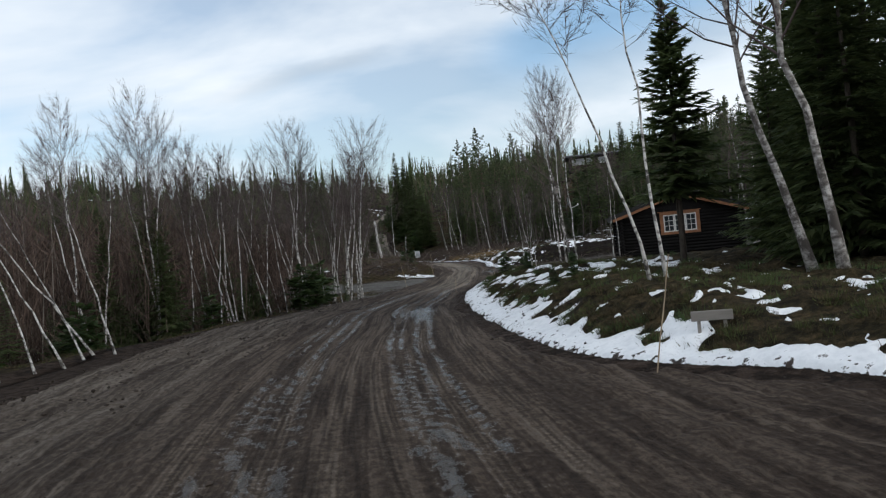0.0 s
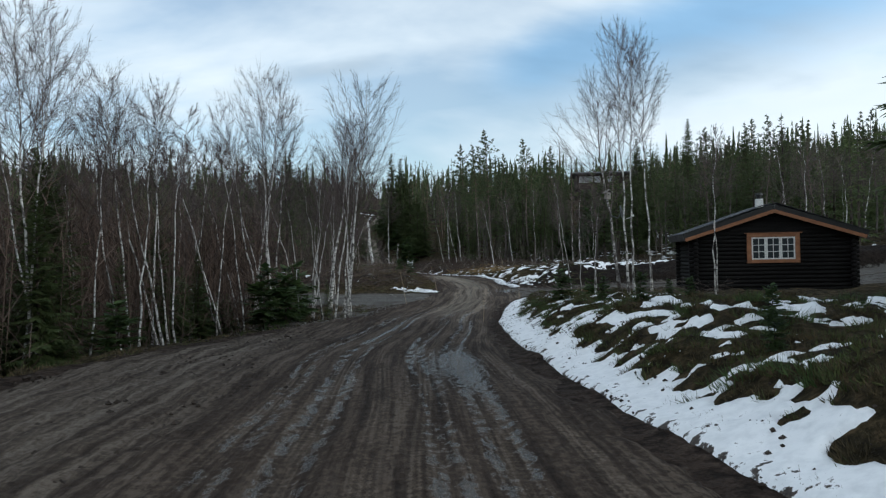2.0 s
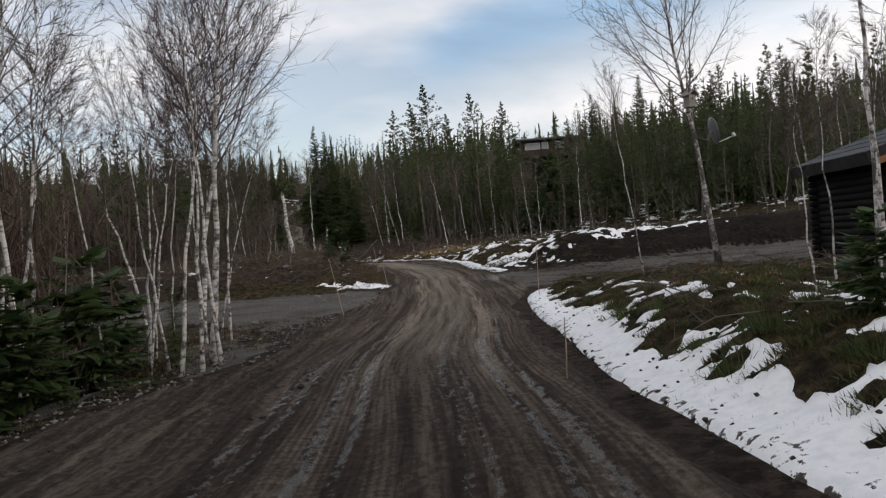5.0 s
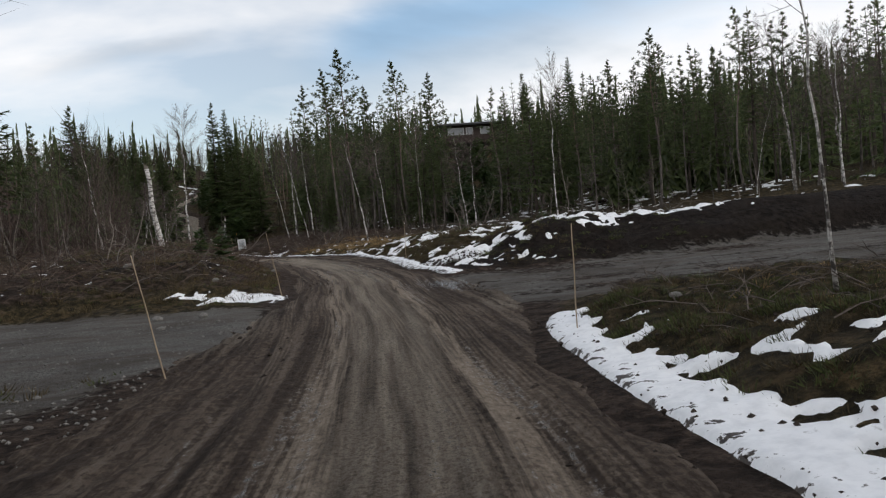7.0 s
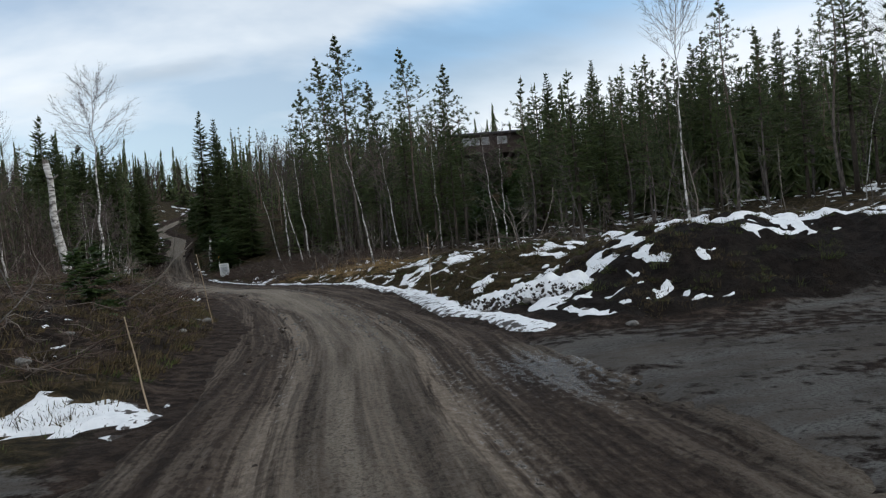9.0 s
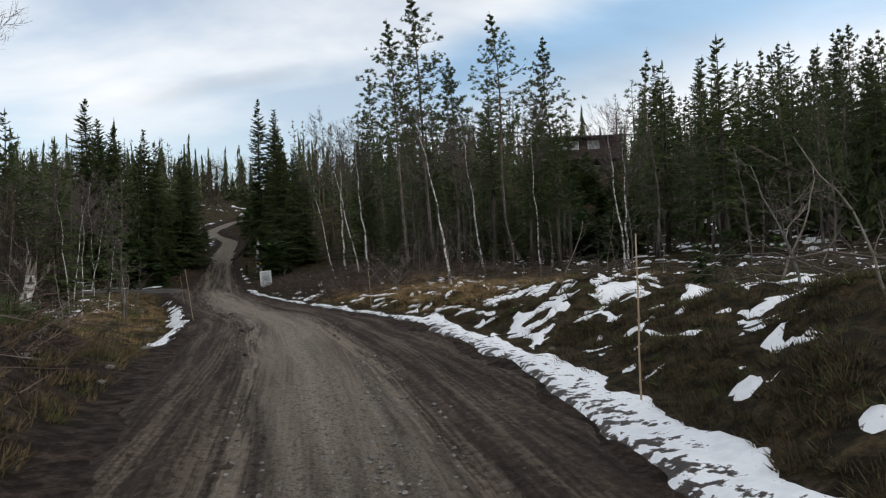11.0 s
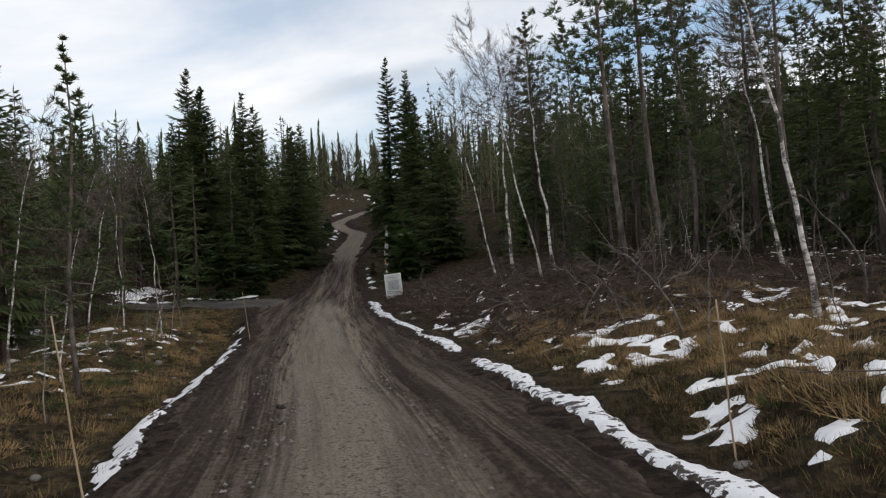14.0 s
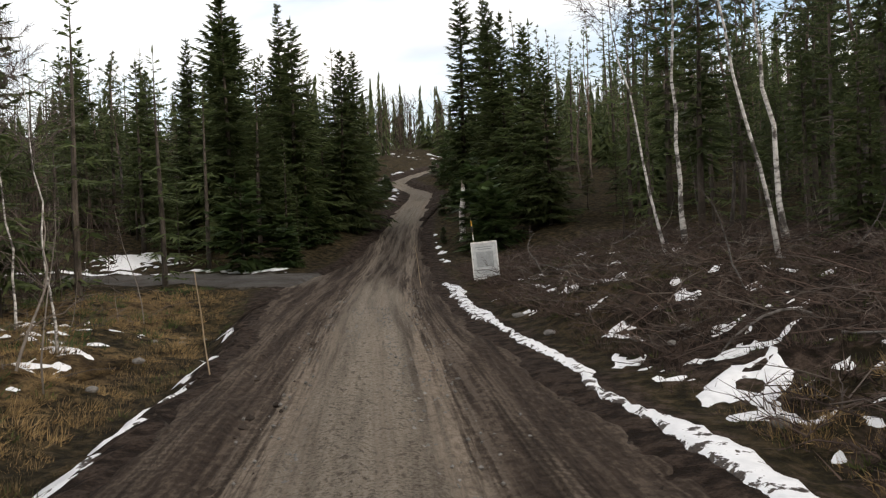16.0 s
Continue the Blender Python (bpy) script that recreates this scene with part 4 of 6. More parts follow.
def pine(h, crown=0.5, seed=1, limbs=54, reach=0.16, clumps=11, needles=15):
    """A Scots pine: bare reddish stem, dead stubs, tufted crown with gaps."""
    random.seed(seed)
    root = new("pine_tree")
    bow = unit(U(0, 6.28), 0) * 0.02 * h
    pts = [bow * math.sin(i * 0.7) + Vector((0, 0, h * i / 9 - (0.15 if i == 0 else 0))) for i in range(10)]
    rad = [(0.0068 * h + 0.010) * (1.2 if i == 0 else 1 - 0.88 * i / 9) for i in range(10)]
    g = Geo()
    g.tube(pts, rad, 8)
    part("trunk", g, M["pine_bark"], root, smooth=True)

    def at(t):
        i = min(int(t * 9), 8)
        return pts[i].lerp(pts[i + 1], t * 9 - i)
    green = Geo()
    for _ in range(7):
        dead = Geo()
        t = U(0.22, crown + 0.1)
        p, a = at(t), U(0, 6.28)
        q = p + unit(a, U(-0.3, 0.3)) * U(0.4, 1.1)
        dead.tube([p, p.lerp(q, 0.5) + Vector((0, 0, U(-0.1, 0.1))), q], [0.014, 0.01, 0.004], 4, False)
        dead.sliver(p.lerp(q, 0.5), p.lerp(q, 0.5) + unit(a + U(-1, 1), U(-0.2, 0.6)) * 0.4, 0.012)
        if limbs > 30:
            part("dead_branch", dead, M["dead_wood"], root, "bare grey dead branch")
    for k in range(limbs):
        t = crown + (0.985 - crown) * (k + U(0, 0.9)) / limbs
        u = (t - crown) / (1 - crown)
        l = reach * h * (0.45 + 0.75 * math.sin(math.pi * min(1, 0.22 + 0.78 * u) ** 1.0)) * U(0.55, 1.1) * (1.05 - 0.55 * u) * min(1.0, 2.4 * (1 - u) + 0.12)
        a, el = k * 2.4 + U(-0.4, 0.4), -0.05 + 0.60 * u + U(-0.2, 0.2)
        p = at(t)
        q = p + unit(a, el) * l * 0.6
        e = q + unit(a + U(-0.3, 0.3), el + 0.35) * l * 0.4
        green.tube([p, q, e], [0.012 + 0.01 * (1 - u), 0.010, 0.005], 4, False, 1)
        for c in range(clumps):
            o = (p.lerp(q, U(0.25, 1)) if U(0, 1) < 0.5 else q.lerp(e, U(0, 1.1))) + Vector((U(-1, 1), U(-1, 1), U(-0.3, 0.5))) * 0.17 * l
            s = U(0.5, 1.15) * (1 - 0.5 * u)
            for _ in range(needles):
                d = (unit(U(0, 6.28), U(-0.4, 1.3)) + unit(a, 0.4) * 0.5).normalized()
                green.fan(o + d * 0.02, o + d * 0.30 * s, 0.05, d.cross(Vector((U(-1, 1), U(-1, 1), U(-1, 1)))))
    part("crown", green, [M["pine"], M["pine_bark"]], root)
    return root


STOCK = {}


def stock(kind, made, h):
    STOCK.setdefault(kind, []).append([made, h, False])


for h_, ln, br, sp, lb in ((8.0, 0.05, 0.46, 1.0, 34), (7.0, 0.10, 0.55, 0.9, 28), (8.6, 0.02, 0.42, 1.1, 36), (6.2, 0.16, 0.58, 0.85, 26), (7.6, 0.07, 0.50, 0.95, 30)):
    stock("birch", birch(h_, ln, br, sp, lb), h_)
for h_, ln, br, sp, lb in ((9.6, 0.12, 0.40, 1.0, 34), (8.4, 0.06, 0.36, 1.15, 36)):
    stock("old_birch", birch(h_, ln, br, sp, lb, "old_birch", 1.3), h_)
stock("old_birch", birch(7.8, 0.14, 0.38, 1.2, 38, stout=1.15), 7.8)
for h_, ln, br, sp, lb in ((6.0, 0.22, 0.55, 0.7, 18), (5.2, 0.12, 0.5, 0.75, 18), (6.6, 0.06, 0.55, 0.65, 20)):
    stock("thin_birch", birch(h_, ln, br, sp, lb), h_)
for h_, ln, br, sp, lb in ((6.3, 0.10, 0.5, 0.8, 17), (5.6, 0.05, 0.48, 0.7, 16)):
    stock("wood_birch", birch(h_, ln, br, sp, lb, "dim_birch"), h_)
for i_ in range(4):
    stock("sapling", sapling(2.2 + 0.4 * i_, 300 + i_), 2.2 + 0.4 * i_)
for i_ in range(5):
    stock("crooked", crooked(1.6 + 0.3 * i_, 400 + i_), 1.6 + 0.3 * i_)
for h_, w_, sd in ((11.0, 0.20, 1), (10.0, 0.24, 2), (12.0, 0.16, 3)):
    stock("spruce", spruce(h_, w_, 0.27, 6, 13, sd), h_)
for h_, w_, sd, sk in ((10.0, 0.20, 4, 0.30), (9.0, 0.23, 5, 0.10), (11.0, 0.16, 6, 0.38), (8.5, 0.20, 7, 0.24)):
    stock("wood_spruce", spruce(h_, w_, 0.36, 5, 9, sd, sk), h_)
for h_, w_, sd in ((1.3, 0.34, 8), (0.9, 0.42, 9)):
    stock("young_spruce", spruce(h_, w_, 0.085, 5, 5, sd, 0.04, "young_spruce", "young"), h_)
for h_, cr, sd in ((14.0, 0.44, 11), (13.0, 0.38, 12), (15.0, 0.48, 13)):
    stock("pine", pine(h_, cr, sd), h_)
for h_, cr, sd in ((11.0, 0.38, 14), (9.0, 0.25, 15), (12.0, 0.5, 16)):
    stock("wood_pine", pine(h_, cr, sd, 36, 0.14, 8, 10), h_)

LABELS = {"birch": ("leafless white-stemmed birch with fine brown twigs", "birch"), "crooked": ("bent bare grey sapling with forked limbs", "sapling"), "old_birch": ("stout crooked bare birch with black-scarred white bark", "birch"), "thin_birch": ("slender leaning bare birch with pale stem", "birch"),
          "wood_birch": ("thin grey-stemmed bare birch among conifers", "birch"), "sapling": ("thin bare sapling standing in the heath", "sapling"), "spruce": ("dark green spruce with drooping uneven boughs", "spruce"),
          "wood_spruce": ("dark green spruce standing in the forest", "spruce"), "young_spruce": ("small bushy green spruce growing in heather", "young spruce"),
          "pine": ("tall pine with bare reddish stem and tufted crown", "pine"), "wood_pine": ("green pine standing in the forest edge", "pine")}


def plant(kind, x, y, h=None, pick=None, lean=0.0, toward=0.0, label="", group="", sink=0.0, slim=1.0):
    """Set a tree of its kind at x, y; lean in degrees toward an azimuth counted from +x."""
    row = STOCK[kind]
    item = row[(pick if pick is not None else random.randrange(len(row))) % len(row)]
    made, natural, used = item
    turn = U(0, 6.28) if lean == 0 else U(0, 6.28)
    s = (h or natural * U(0.8, 1.15)) / natural
    tilt = Matrix.Rotation(radians(lean), 4, Vector((-math.sin(toward), math.cos(toward), 0)))
    if not used:
        s, item[2] = 1.0, True
    m = Matrix.Translation((x, y, ground(x, y) - sink)) @ tilt @ Matrix.Rotation(turn, 4, "Z") @ Matrix.Diagonal((s * slim, s * slim, s, 1))
    if not used:
        made.matrix_basis = m
        ob = made
    else:
        ob = copy_thing(made, m)
    lab, cat = LABELS[kind]
    return tagged(ob, label or lab, cat, group or {"crooked": "bare saplings", "birch": "birches", "old_birch": "birches", "thin_birch": "birches", "wood_birch": "birches", "sapling": "bare saplings", "spruce": "spruces", "wood_spruce": "forest spruces", "young_spruce": "young spruces", "pine": "tall pines", "wood_pine": "forest pines"}[kind])


random.seed(7)
WEST = math.pi
for k_, (kind_, row_) in enumerate(STOCK.items()):
    for i_ in range(len(row_)):
        if kind_ in ("sapling", "young_spruce", "crooked"):
            plant(kind_, 13 + 1.7 * i_, 60 + 2.0 * k_, None, i_)
        else:
            plant(kind_, 27 + 3.1 * i_ + k_, 66 + 5.0 * k_, None, i_)
# birches along the left of the mud field, in clumps that lean apart: stems (height, pick, lean, minus to the west)
for cx, cy, stems in ((-6.35, 34.1, ((8.3, 2, -3), (8.0, 0, 4), (7.6, 4, -9), (7.0, 1, 10), (6.6, 4, -15))),
                      (-5.2, 36.8, ((5.8, 1, 3), (5.4, 4, -5), (5.2, 1, 8))),
                      (-4.0, 34.5, ((6.6, 0, 9), (6.2, 4, -4), (5.6, 1, 3))),
                      (-4.5, 38.5, ((5.8, 2, 3), (5.2, 1, -5))),
                      (-7.6, 28.6, ((6.8, 0, -13), (6.4, 3, -19), (5.6, 1, -7))),
                      (-8.3, 28.0, ((7.0, 2, -4), (6.6, 4, 3), (6.0, 1, -11))),
                      (-9.2, 24.6, ((7.9, 0, -3), (7.2, 4, 5), (6.8, 2, -9))),
                      (-10.2, 22.0, ((7.4, 4, -5), (6.6, 1, -16), (6.0, 3, 6))),
                      (-8.1, 15.6, ((5.0, 1, -27), (4.6, 3, -21))), (-7.9, 17.2, ((5.4, 1, -30), (5.0, 1, -12), (4.6, 3, -24))),
                      (-8.5, 14.0, ((4.6, 1, -20), (4.8, 1, -9)))):
    for h, k, ln in stems:
        plant("birch", cx + U(-0.28, 0.28), cy + U(-0.45, 0.45), h, k, abs(ln), (0 if ln > 0 else WEST) + U(-0.5, 0.5), slim=0.7)
for x, y, h, k, ln in ((-7.2, 27.4, 5.6, 0, -8), (-6.9, 30.4, 5.4, 2, -12), (-7.3, 31.4, 5.8, 0, -5), (-8.2, 31.8, 6.0, 2, 4), (-7.6, 32.8, 5.0, 1, -14), (-8.7, 26.2, 5.8, 1, 7),
                       (-5.6, 38.2, 5.4, 2, 5), (-5.6, 35.2, 5.2, 0, 8), (-5.9, 33.2, 4.6, 1, -10), (-5.5, 42.4, 5.2, 2, 3), (-4.5, 39.0, 4.4, 0, 4)):
    plant("thin_birch", x, y, h, k, abs(ln), (0 if ln > 0 else WEST) + U(-0.6, 0.6))
for x, y, h in ((-8.6, 27.6, 2.8), (-9.6, 25.4, 3.2), (-8.2, 31.2, 2.2), (-10.4, 23.6, 3.0)):
    plant("wood_spruce", x, y, h)
for _ in range(36):
    y = U(13, 40)
    x = left_edge(y) - 1.4 - U(0, 1) * 5.0
    plant("young_spruce" if U(0, 1) < 0.6 else "wood_spruce", x, y, U(0.9, 2.1), 1)
for _ in range(20):
    y = U(10, 48)
    x = left_edge(y) - 2.2 - U(0, 1) ** 1.2 * 13
    if flat_parts(np.array(x), np.array(y)) < 0.1:
        plant("thin_birch" if U(0, 1) < 0.6 else "birch", x, y, U(4.8, 7.6), None, U(1, 9), U(0, 6.28))
for x, y, h in ((-9.4, 25.6, 4.6), (-8.9, 24.4, 3.6), (-10.2, 23.4, 4.2), (-8.6, 30.2, 3.6), (-10.4, 27.2, 5.2), (-7.9, 31.6, 2.8), (-18.8, 38.6, 8.0), (-11.5, 30.5, 5.5), (-13, 34, 6.0)):
    plant("spruce", x, y, h)

# right of the road, round the cabin
bank_spruce = tagged(spruce(6.3, 0.24, 0.17, 7, 13, 77, 0.28), "slim dark spruce standing on the bank", "spruce", "spruces")
bank_spruce.matrix_basis = Matrix.Translation((5.75, 18.6, ground(5.75, 18.6)))
random.seed(8)
for x, y, h, k, ln in ((5.1, 32.4, 7.8, 1, 3), (4.8, 31.9, 8.0, 4, 4), (5.4, 31.6, 7.4, 1, 2),
                       (4.45, 39.3, 4.4, 3, 8), (8.2, 56.4, 5.0, 3, 5)):
    plant("birch", x, y, h, k, ln, WEST + U(-0.3, 0.3), slim=0.62)
for x, y, h, k, ln in ((6.2, 12.1, 9.4, 1, 7), (6.45, 13.6, 9.8, 0, 15), (6.53, 40.0, 8.4, 1, 7), (-5.2, 40.6, 7.6, 2, -3), (-3.9, 34.9, 7.4, 2, -5)):
    tree = plant("old_birch", x, y, h, k, abs(ln), (WEST if ln > 0 else 0) + U(-0.2, 0.2), slim=0.9 if y < 40.3 else 1.1)
    if x == 6.53:
        dish_birch = tree
for x, y, h, k, ln in ((3.25, 12.4, 6.4, 0, 6), (3.6, 12.7, 7.0, 2, 4), (3.4, 30.0, 3.0, 0, 9), (3.2, 30.8, 2.6, 1, 7), (3.7, 31.2, 3.2, 2, 5), (6.4, 29.2, 4.4, 1, 4), (6.9, 30.4, 4.0, 2, 3)):
    plant("thin_birch", x, y, h, k, ln, WEST + U(-0.5, 0.5))
for x, y, h, k in ((9.2, 17.5, 10.0, 2), (8.0, 15.8, 8.5, 2), (11.0, 19.5, 10.5, 1), (11.0, 25.0, 8.0, 0), (13.5, 22.0, 10.0, 2), (12.0, 14.0, 11.0, 0), (15.8, 28.0, 9.0, 1), (18.5, 33.0, 9.0, 2), (19.5, 27.0, 10.5, 0), (16.5, 18.0, 11.0, 1)):
    plant("spruce", x, y, h, k)
for x, y, h, k in ((7.9, 14.6, 6.6, 1), (9.0, 18.4, 7.6, 1), (9.1, 21.0, 5.6, 1), (10.4, 22.4, 8.0, 0), (8.1, 17.0, 4.6, 1), (10.6, 16.2, 8.5, 1), (9.3, 13.4, 7.0, 1)):
    plant("spruce", x, y, h, k)
for x, y, h in ((8.3, 12.4, 10.0), (10.5, 11.4, 11.0), (12.5, 17.4, 11.5), (15.5, 23.6, 11.0), (18.5, 38.5, 9.0), (20.5, 42.0, 9.5), (22.5, 36.5, 10.0)):
    plant("wood_pine", x, y, h)

# the tall pines and marked trees north of the junction
for x, y, h, k in ((4.4, 92.3, 12.8, 0), (5.9, 93.9, 14.6, 2), (9.97, 93.4, 13.4, 2), (8.4, 99.0, 12.5, 1), (13.5, 96.0, 13.0, 0), (4.5, 120.0, 14.5, 1), (7.0, 122.0, 14.0, 0)):
    plant("pine", x, y, h, k, 3, WEST)
for x, y, h, k in ((-6.8, 128.6, 13.6, 2), (-5.4, 130.5, 12.6, 2), (-22, 127.5, 13.0, 0), (-20.4, 125.0, 11.0, 1), (-14.6, 110.0, 10.4, 1), (-12.4, 111.6, 9.4, 0), (-16.8, 111.0, 8.6, 2), (-13.6, 113.8, 10.2, 2),
                   (-19.5, 112.6, 7.4, 0), (-11.3, 115.5, 8.6, 1), (-11.6, 119.4, 8.8, 0), (-15.2, 118.0, 9.0, 2), (-17.6, 116.2, 9.6, 1), (-23.5, 114.0, 8.4, 0),
                   (-2.6, 113.6, 8.4, 1), (-3.6, 117.5, 9.6, 0), (-1.6, 110.6, 7.0, 1), (-4.4, 121.5, 10.8, 2), (28.6, 117.8, 13.5, 2), (41.8, 112.2, 14.5, 2), (43.6, 140.7, 14.0, 2)):
    plant("spruce", x, y, h, k)
for x, y, h, k, ln in ((2.4, 93.9, 7.6, 0, 7), (1.9, 92.6, 8.4, 2, 9), (4.89, 80.2, 6.4, 1, 4), (0.6, 95.6, 7.6, 2, 12), (1.2, 97.0, 8.0, 1, 6), (7.5, 88.4, 7.0, 0, 6), (9.6, 86.0, 7.4, 2, 5), (-4.0, 64.7, 5.2, 1, 4), (-8.6, 72.0, 6.8, 0, 6), (13.0, 84.5, 6.5, 1, 4), (11.3, 80.2, 6.0, 0, 7)):
    plant("birch" if k != 2 else "thin_birch", x, y, h, k, ln, WEST + U(-0.4, 0.4))
plant("wood_pine", -6.3, 80.9, 5.8, 1, label="young pine with thin green crown beside the ditch")
plant("wood_pine", -9.8, 76.0, 5.6, 1)
plant("wood_spruce", -9.5, 84.0, 6.5, 1)

for x, y, h, k in ((10.5, 86.2, 7.0, 2), (11.5, 87.8, 7.2, 2), (9.7, 87.9, 6.8, 2), (10.7, 90.4, 7.8, 1), (11.6, 93.8, 7.2, 2), (12.8, 97.2, 8.0, 3), (13.9, 100.6, 8.6, 0)):
    plant("wood_spruce", x, y, h, k)

# the forest, thick behind, thin at its edge


def wild(x, y, margin):
    """True where trees may stand by themselves."""
    if left_edge(y) - margin < x < right_edge(y) + margin:
        return False
    if float(flat_parts(np.array(x), np.array(y))) > 0.05:
        return False
    if y > 84 and 0.26 * (y - 38) - 1.5 < x < 1.4 + 0.335 * (y - 53) + 2.5:
        return False
    return not (19 < x < 36 and 128 < y < 143 and abs(x - 26) < 8 - (143 - y) * 0.2)


random.seed(21)
spots = []


def spaced(x, y, d):
    for a, b in spots:
        if (a - x) ** 2 + (b - y) ** 2 < d * d:
            return False
    spots.append((x, y))
    return True


def wood(count, x0, x1, y0, y1, kinds, d, margin=3.0, lo=7.5, hi=12.5, inside=None):
    n = 0
    for _ in range(count * 12):
        if n >= count:
            break
        x, y = U(x0, x1), U(y0, y1)
        if wild(x, y, margin) and (inside is None or inside(x, y)) and spaced(x, y, d):
            kind = random.choice(kinds)
            plant(kind, x, y, U(lo, hi) * (0.62 if "birch" in kind else 1.0), None, U(0, 4) if "birch" in kind else 0.0, U(0, 6.28))
            n += 1


S, P, B = "wood_spruce", "wood_pine", "wood_birch"
wood(56, 2, 24, 92, 118, [S, P, P, S, B], 1.7, 4.0, 7.5, 11.5, lambda x, y: y > 97 - 0.3 * x and x > right_edge(y) + 4)
wood(34, 12, 34, 68, 108, [S, S, P, P], 2.4, 4, 7, 11, lambda x, y: y > 86 - 0.35 * (x - 12))
wood(34, -28, -10, 107, 124, [S, S, P], 1.8, 3.2, 5, 9)
wood(52, -34, -11, 66, 104, [S, S, B, P], 2.0, 5.0, 5, 9.5, lambda x, y: y < 97 or x < -24)
wood(22, -34, -14, 20, 64, [B, S, S], 2.4, 7, 4, 8)
wood(16, 0, 24, 97, 116, [S], 1.3, 4.2, 2.0, 5.5, lambda x, y: x < 9 or y > 106)
for _ in range(18):
    x, y = U(5, 19), U(84, 101)
    if wild(x, y, 3.0):
        plant("thin_birch" if U(0, 1) < 0.45 else "sapling", x, y, U(2.4, 5.2), None, U(2, 12), U(0, 6.28))
wood(40, -30, -10.5, 107, 120, [S], 1.3, 2.2, 2.0, 5.5)
wood(20, -24, -12, 70, 97, [S, P], 1.6, 5.0, 2.0, 5.0)
wood(30, 14, 38, 70, 104, [S, P, P], 2.0, 4, 8.5, 12.5, lambda x, y: x > 19 + 0.42 * (y - 95) and y > 86 - 0.55 * (x - 12))
for _ in range(26):
    x, y = U(2.5, 13), U(89, 103)
    if wild(x, y, 4.0):
        plant("wood_pine" if U(0, 1) < 0.6 else "wood_spruce", x, y, U(1.6, 4.2), 1)
for x, y, h in ((1.94, 83.3, 2.0), (3.1, 80.6, 2.2), (2.6, 82.6, 1.6), (4.6, 84.0, 2.4), (5.4, 86.0, 2.0), (3.6, 86.8, 1.8), (6.4, 82.0, 2.2), (2.9, 78.6, 1.4), (1.2, 86.6, 1.5), (0.8, 90.2, 1.7), (7.2, 79.0, 1.9),
                (-4.4, 53.6, 2.0), (-4.9, 54.6, 1.4), (-3.4, 55.6, 1.3), (-5.6, 57.0, 1.9), (-6.5, 60.0, 2.1), (-4.6, 62.0, 1.7), (-7.5, 55.0, 1.4), (-5.0, 64.0, 2.0), (-3.8, 66.6, 2.2),
                (5.6, 59.0, 1.6), (6.4, 61.5, 2.0), (7.6, 64.0, 2.2), (5.0, 66.6, 1.5), (6.8, 69.0, 2.0), (-6.0, 75.4, 1.6), (-6.9, 84.6, 2.0), (-8.2, 88.0, 2.4)):
    plant("crooked", x, y, h, None, U(2, 14), U(0, 6.28))
for _ in range(26):
    y = U(83, 101)
    x = right_edge(y) + U(1.3, 7.5)
    plant("crooked", x, y, U(1.0, 2.4), None, U(74, 86), U(0, 6.28), "cut bare branch lying in the brush", "cut branches")
for _ in range(16):
    y = U(51, 66)
    x = left_edge(y) - U(1.2, 7.0)
    plant("crooked", x, y, U(0.9, 2.0), None, U(74, 86), U(0, 6.28), "cut bare branch lying in the brush", "cut branches")
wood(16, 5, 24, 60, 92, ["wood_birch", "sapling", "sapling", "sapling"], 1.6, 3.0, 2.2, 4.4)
for _ in range(60):
    x, y = U(3.5, 20), U(56, 97)
    if wild(x, y, 2.0):
        plant("sapling", x, y, U(1.0, 2.8), None, U(0, 14), U(0, 6.28))
for x, y, h, ln in ((-6.6, 77.6, 4.2, 3), (-7.4, 79.0, 4.8, 5), (-7.0, 81.6, 3.6, 4), (-8.4, 82.4, 5.0, 3), (-9.2, 86.6, 5.2, 6), (-8.6, 89.4, 4.6, 4), (-10.4, 91.0, 5.0, 3), (-11.5, 87.6, 5.4, 5), (-9.6, 79.4, 5.2, 6)):
    plant("thin_birch", x, y, h, None, ln, U(0, 6.28))
for _ in range(46):
    y = U(52, 99)
    x = left_edge(y) - 1.8 - U(0, 1) * 8
    if wild(x, y, 1.5):
        plant("sapling", x, y, U(0.9, 2.6), None, U(0, 14), U(0, 6.28))
for x, y, h in ((3.3, 30.2, 0.6), (2.2, 28.4, 0.7), (2.6, 25.6, 0.45), (2.3, 21.5, 0.5), (3.0, 18.2, 0.5), (2.3, 16.6, 0.4), (3.9, 23.8, 0.45), (4.6, 27.4, 0.4),
                (-2.3, 55.6, 0.8), (-3.0, 57.4, 0.9), (7.4, 66.0, 0.6)):
    plant("young_spruce", x, y, h)

for _ in range(84):
    y = U(90, 136)
    x = U(0.26 * (y - 38) - 1.0, 1.4 + 0.335 * (y - 53) + 2.0)
    plant("young_spruce" if U(0, 1) < 0.8 else "sapling", x, y, U(1.4, 2.4) + 1.6 * max(0, y - 105) / 30)

for _ in range(56):
    y = U(105, 150)
    off = U(0.9, 3.4)
    x = right_edge(y) + off if U(0, 1) < 0.5 else left_edge(y) - off
    plant("young_spruce", x, y, U(0.7, 1.1) * off)

# the deeper forest, joined: spruces and pines of the same kinds, too many to tell apart
random.seed(29)


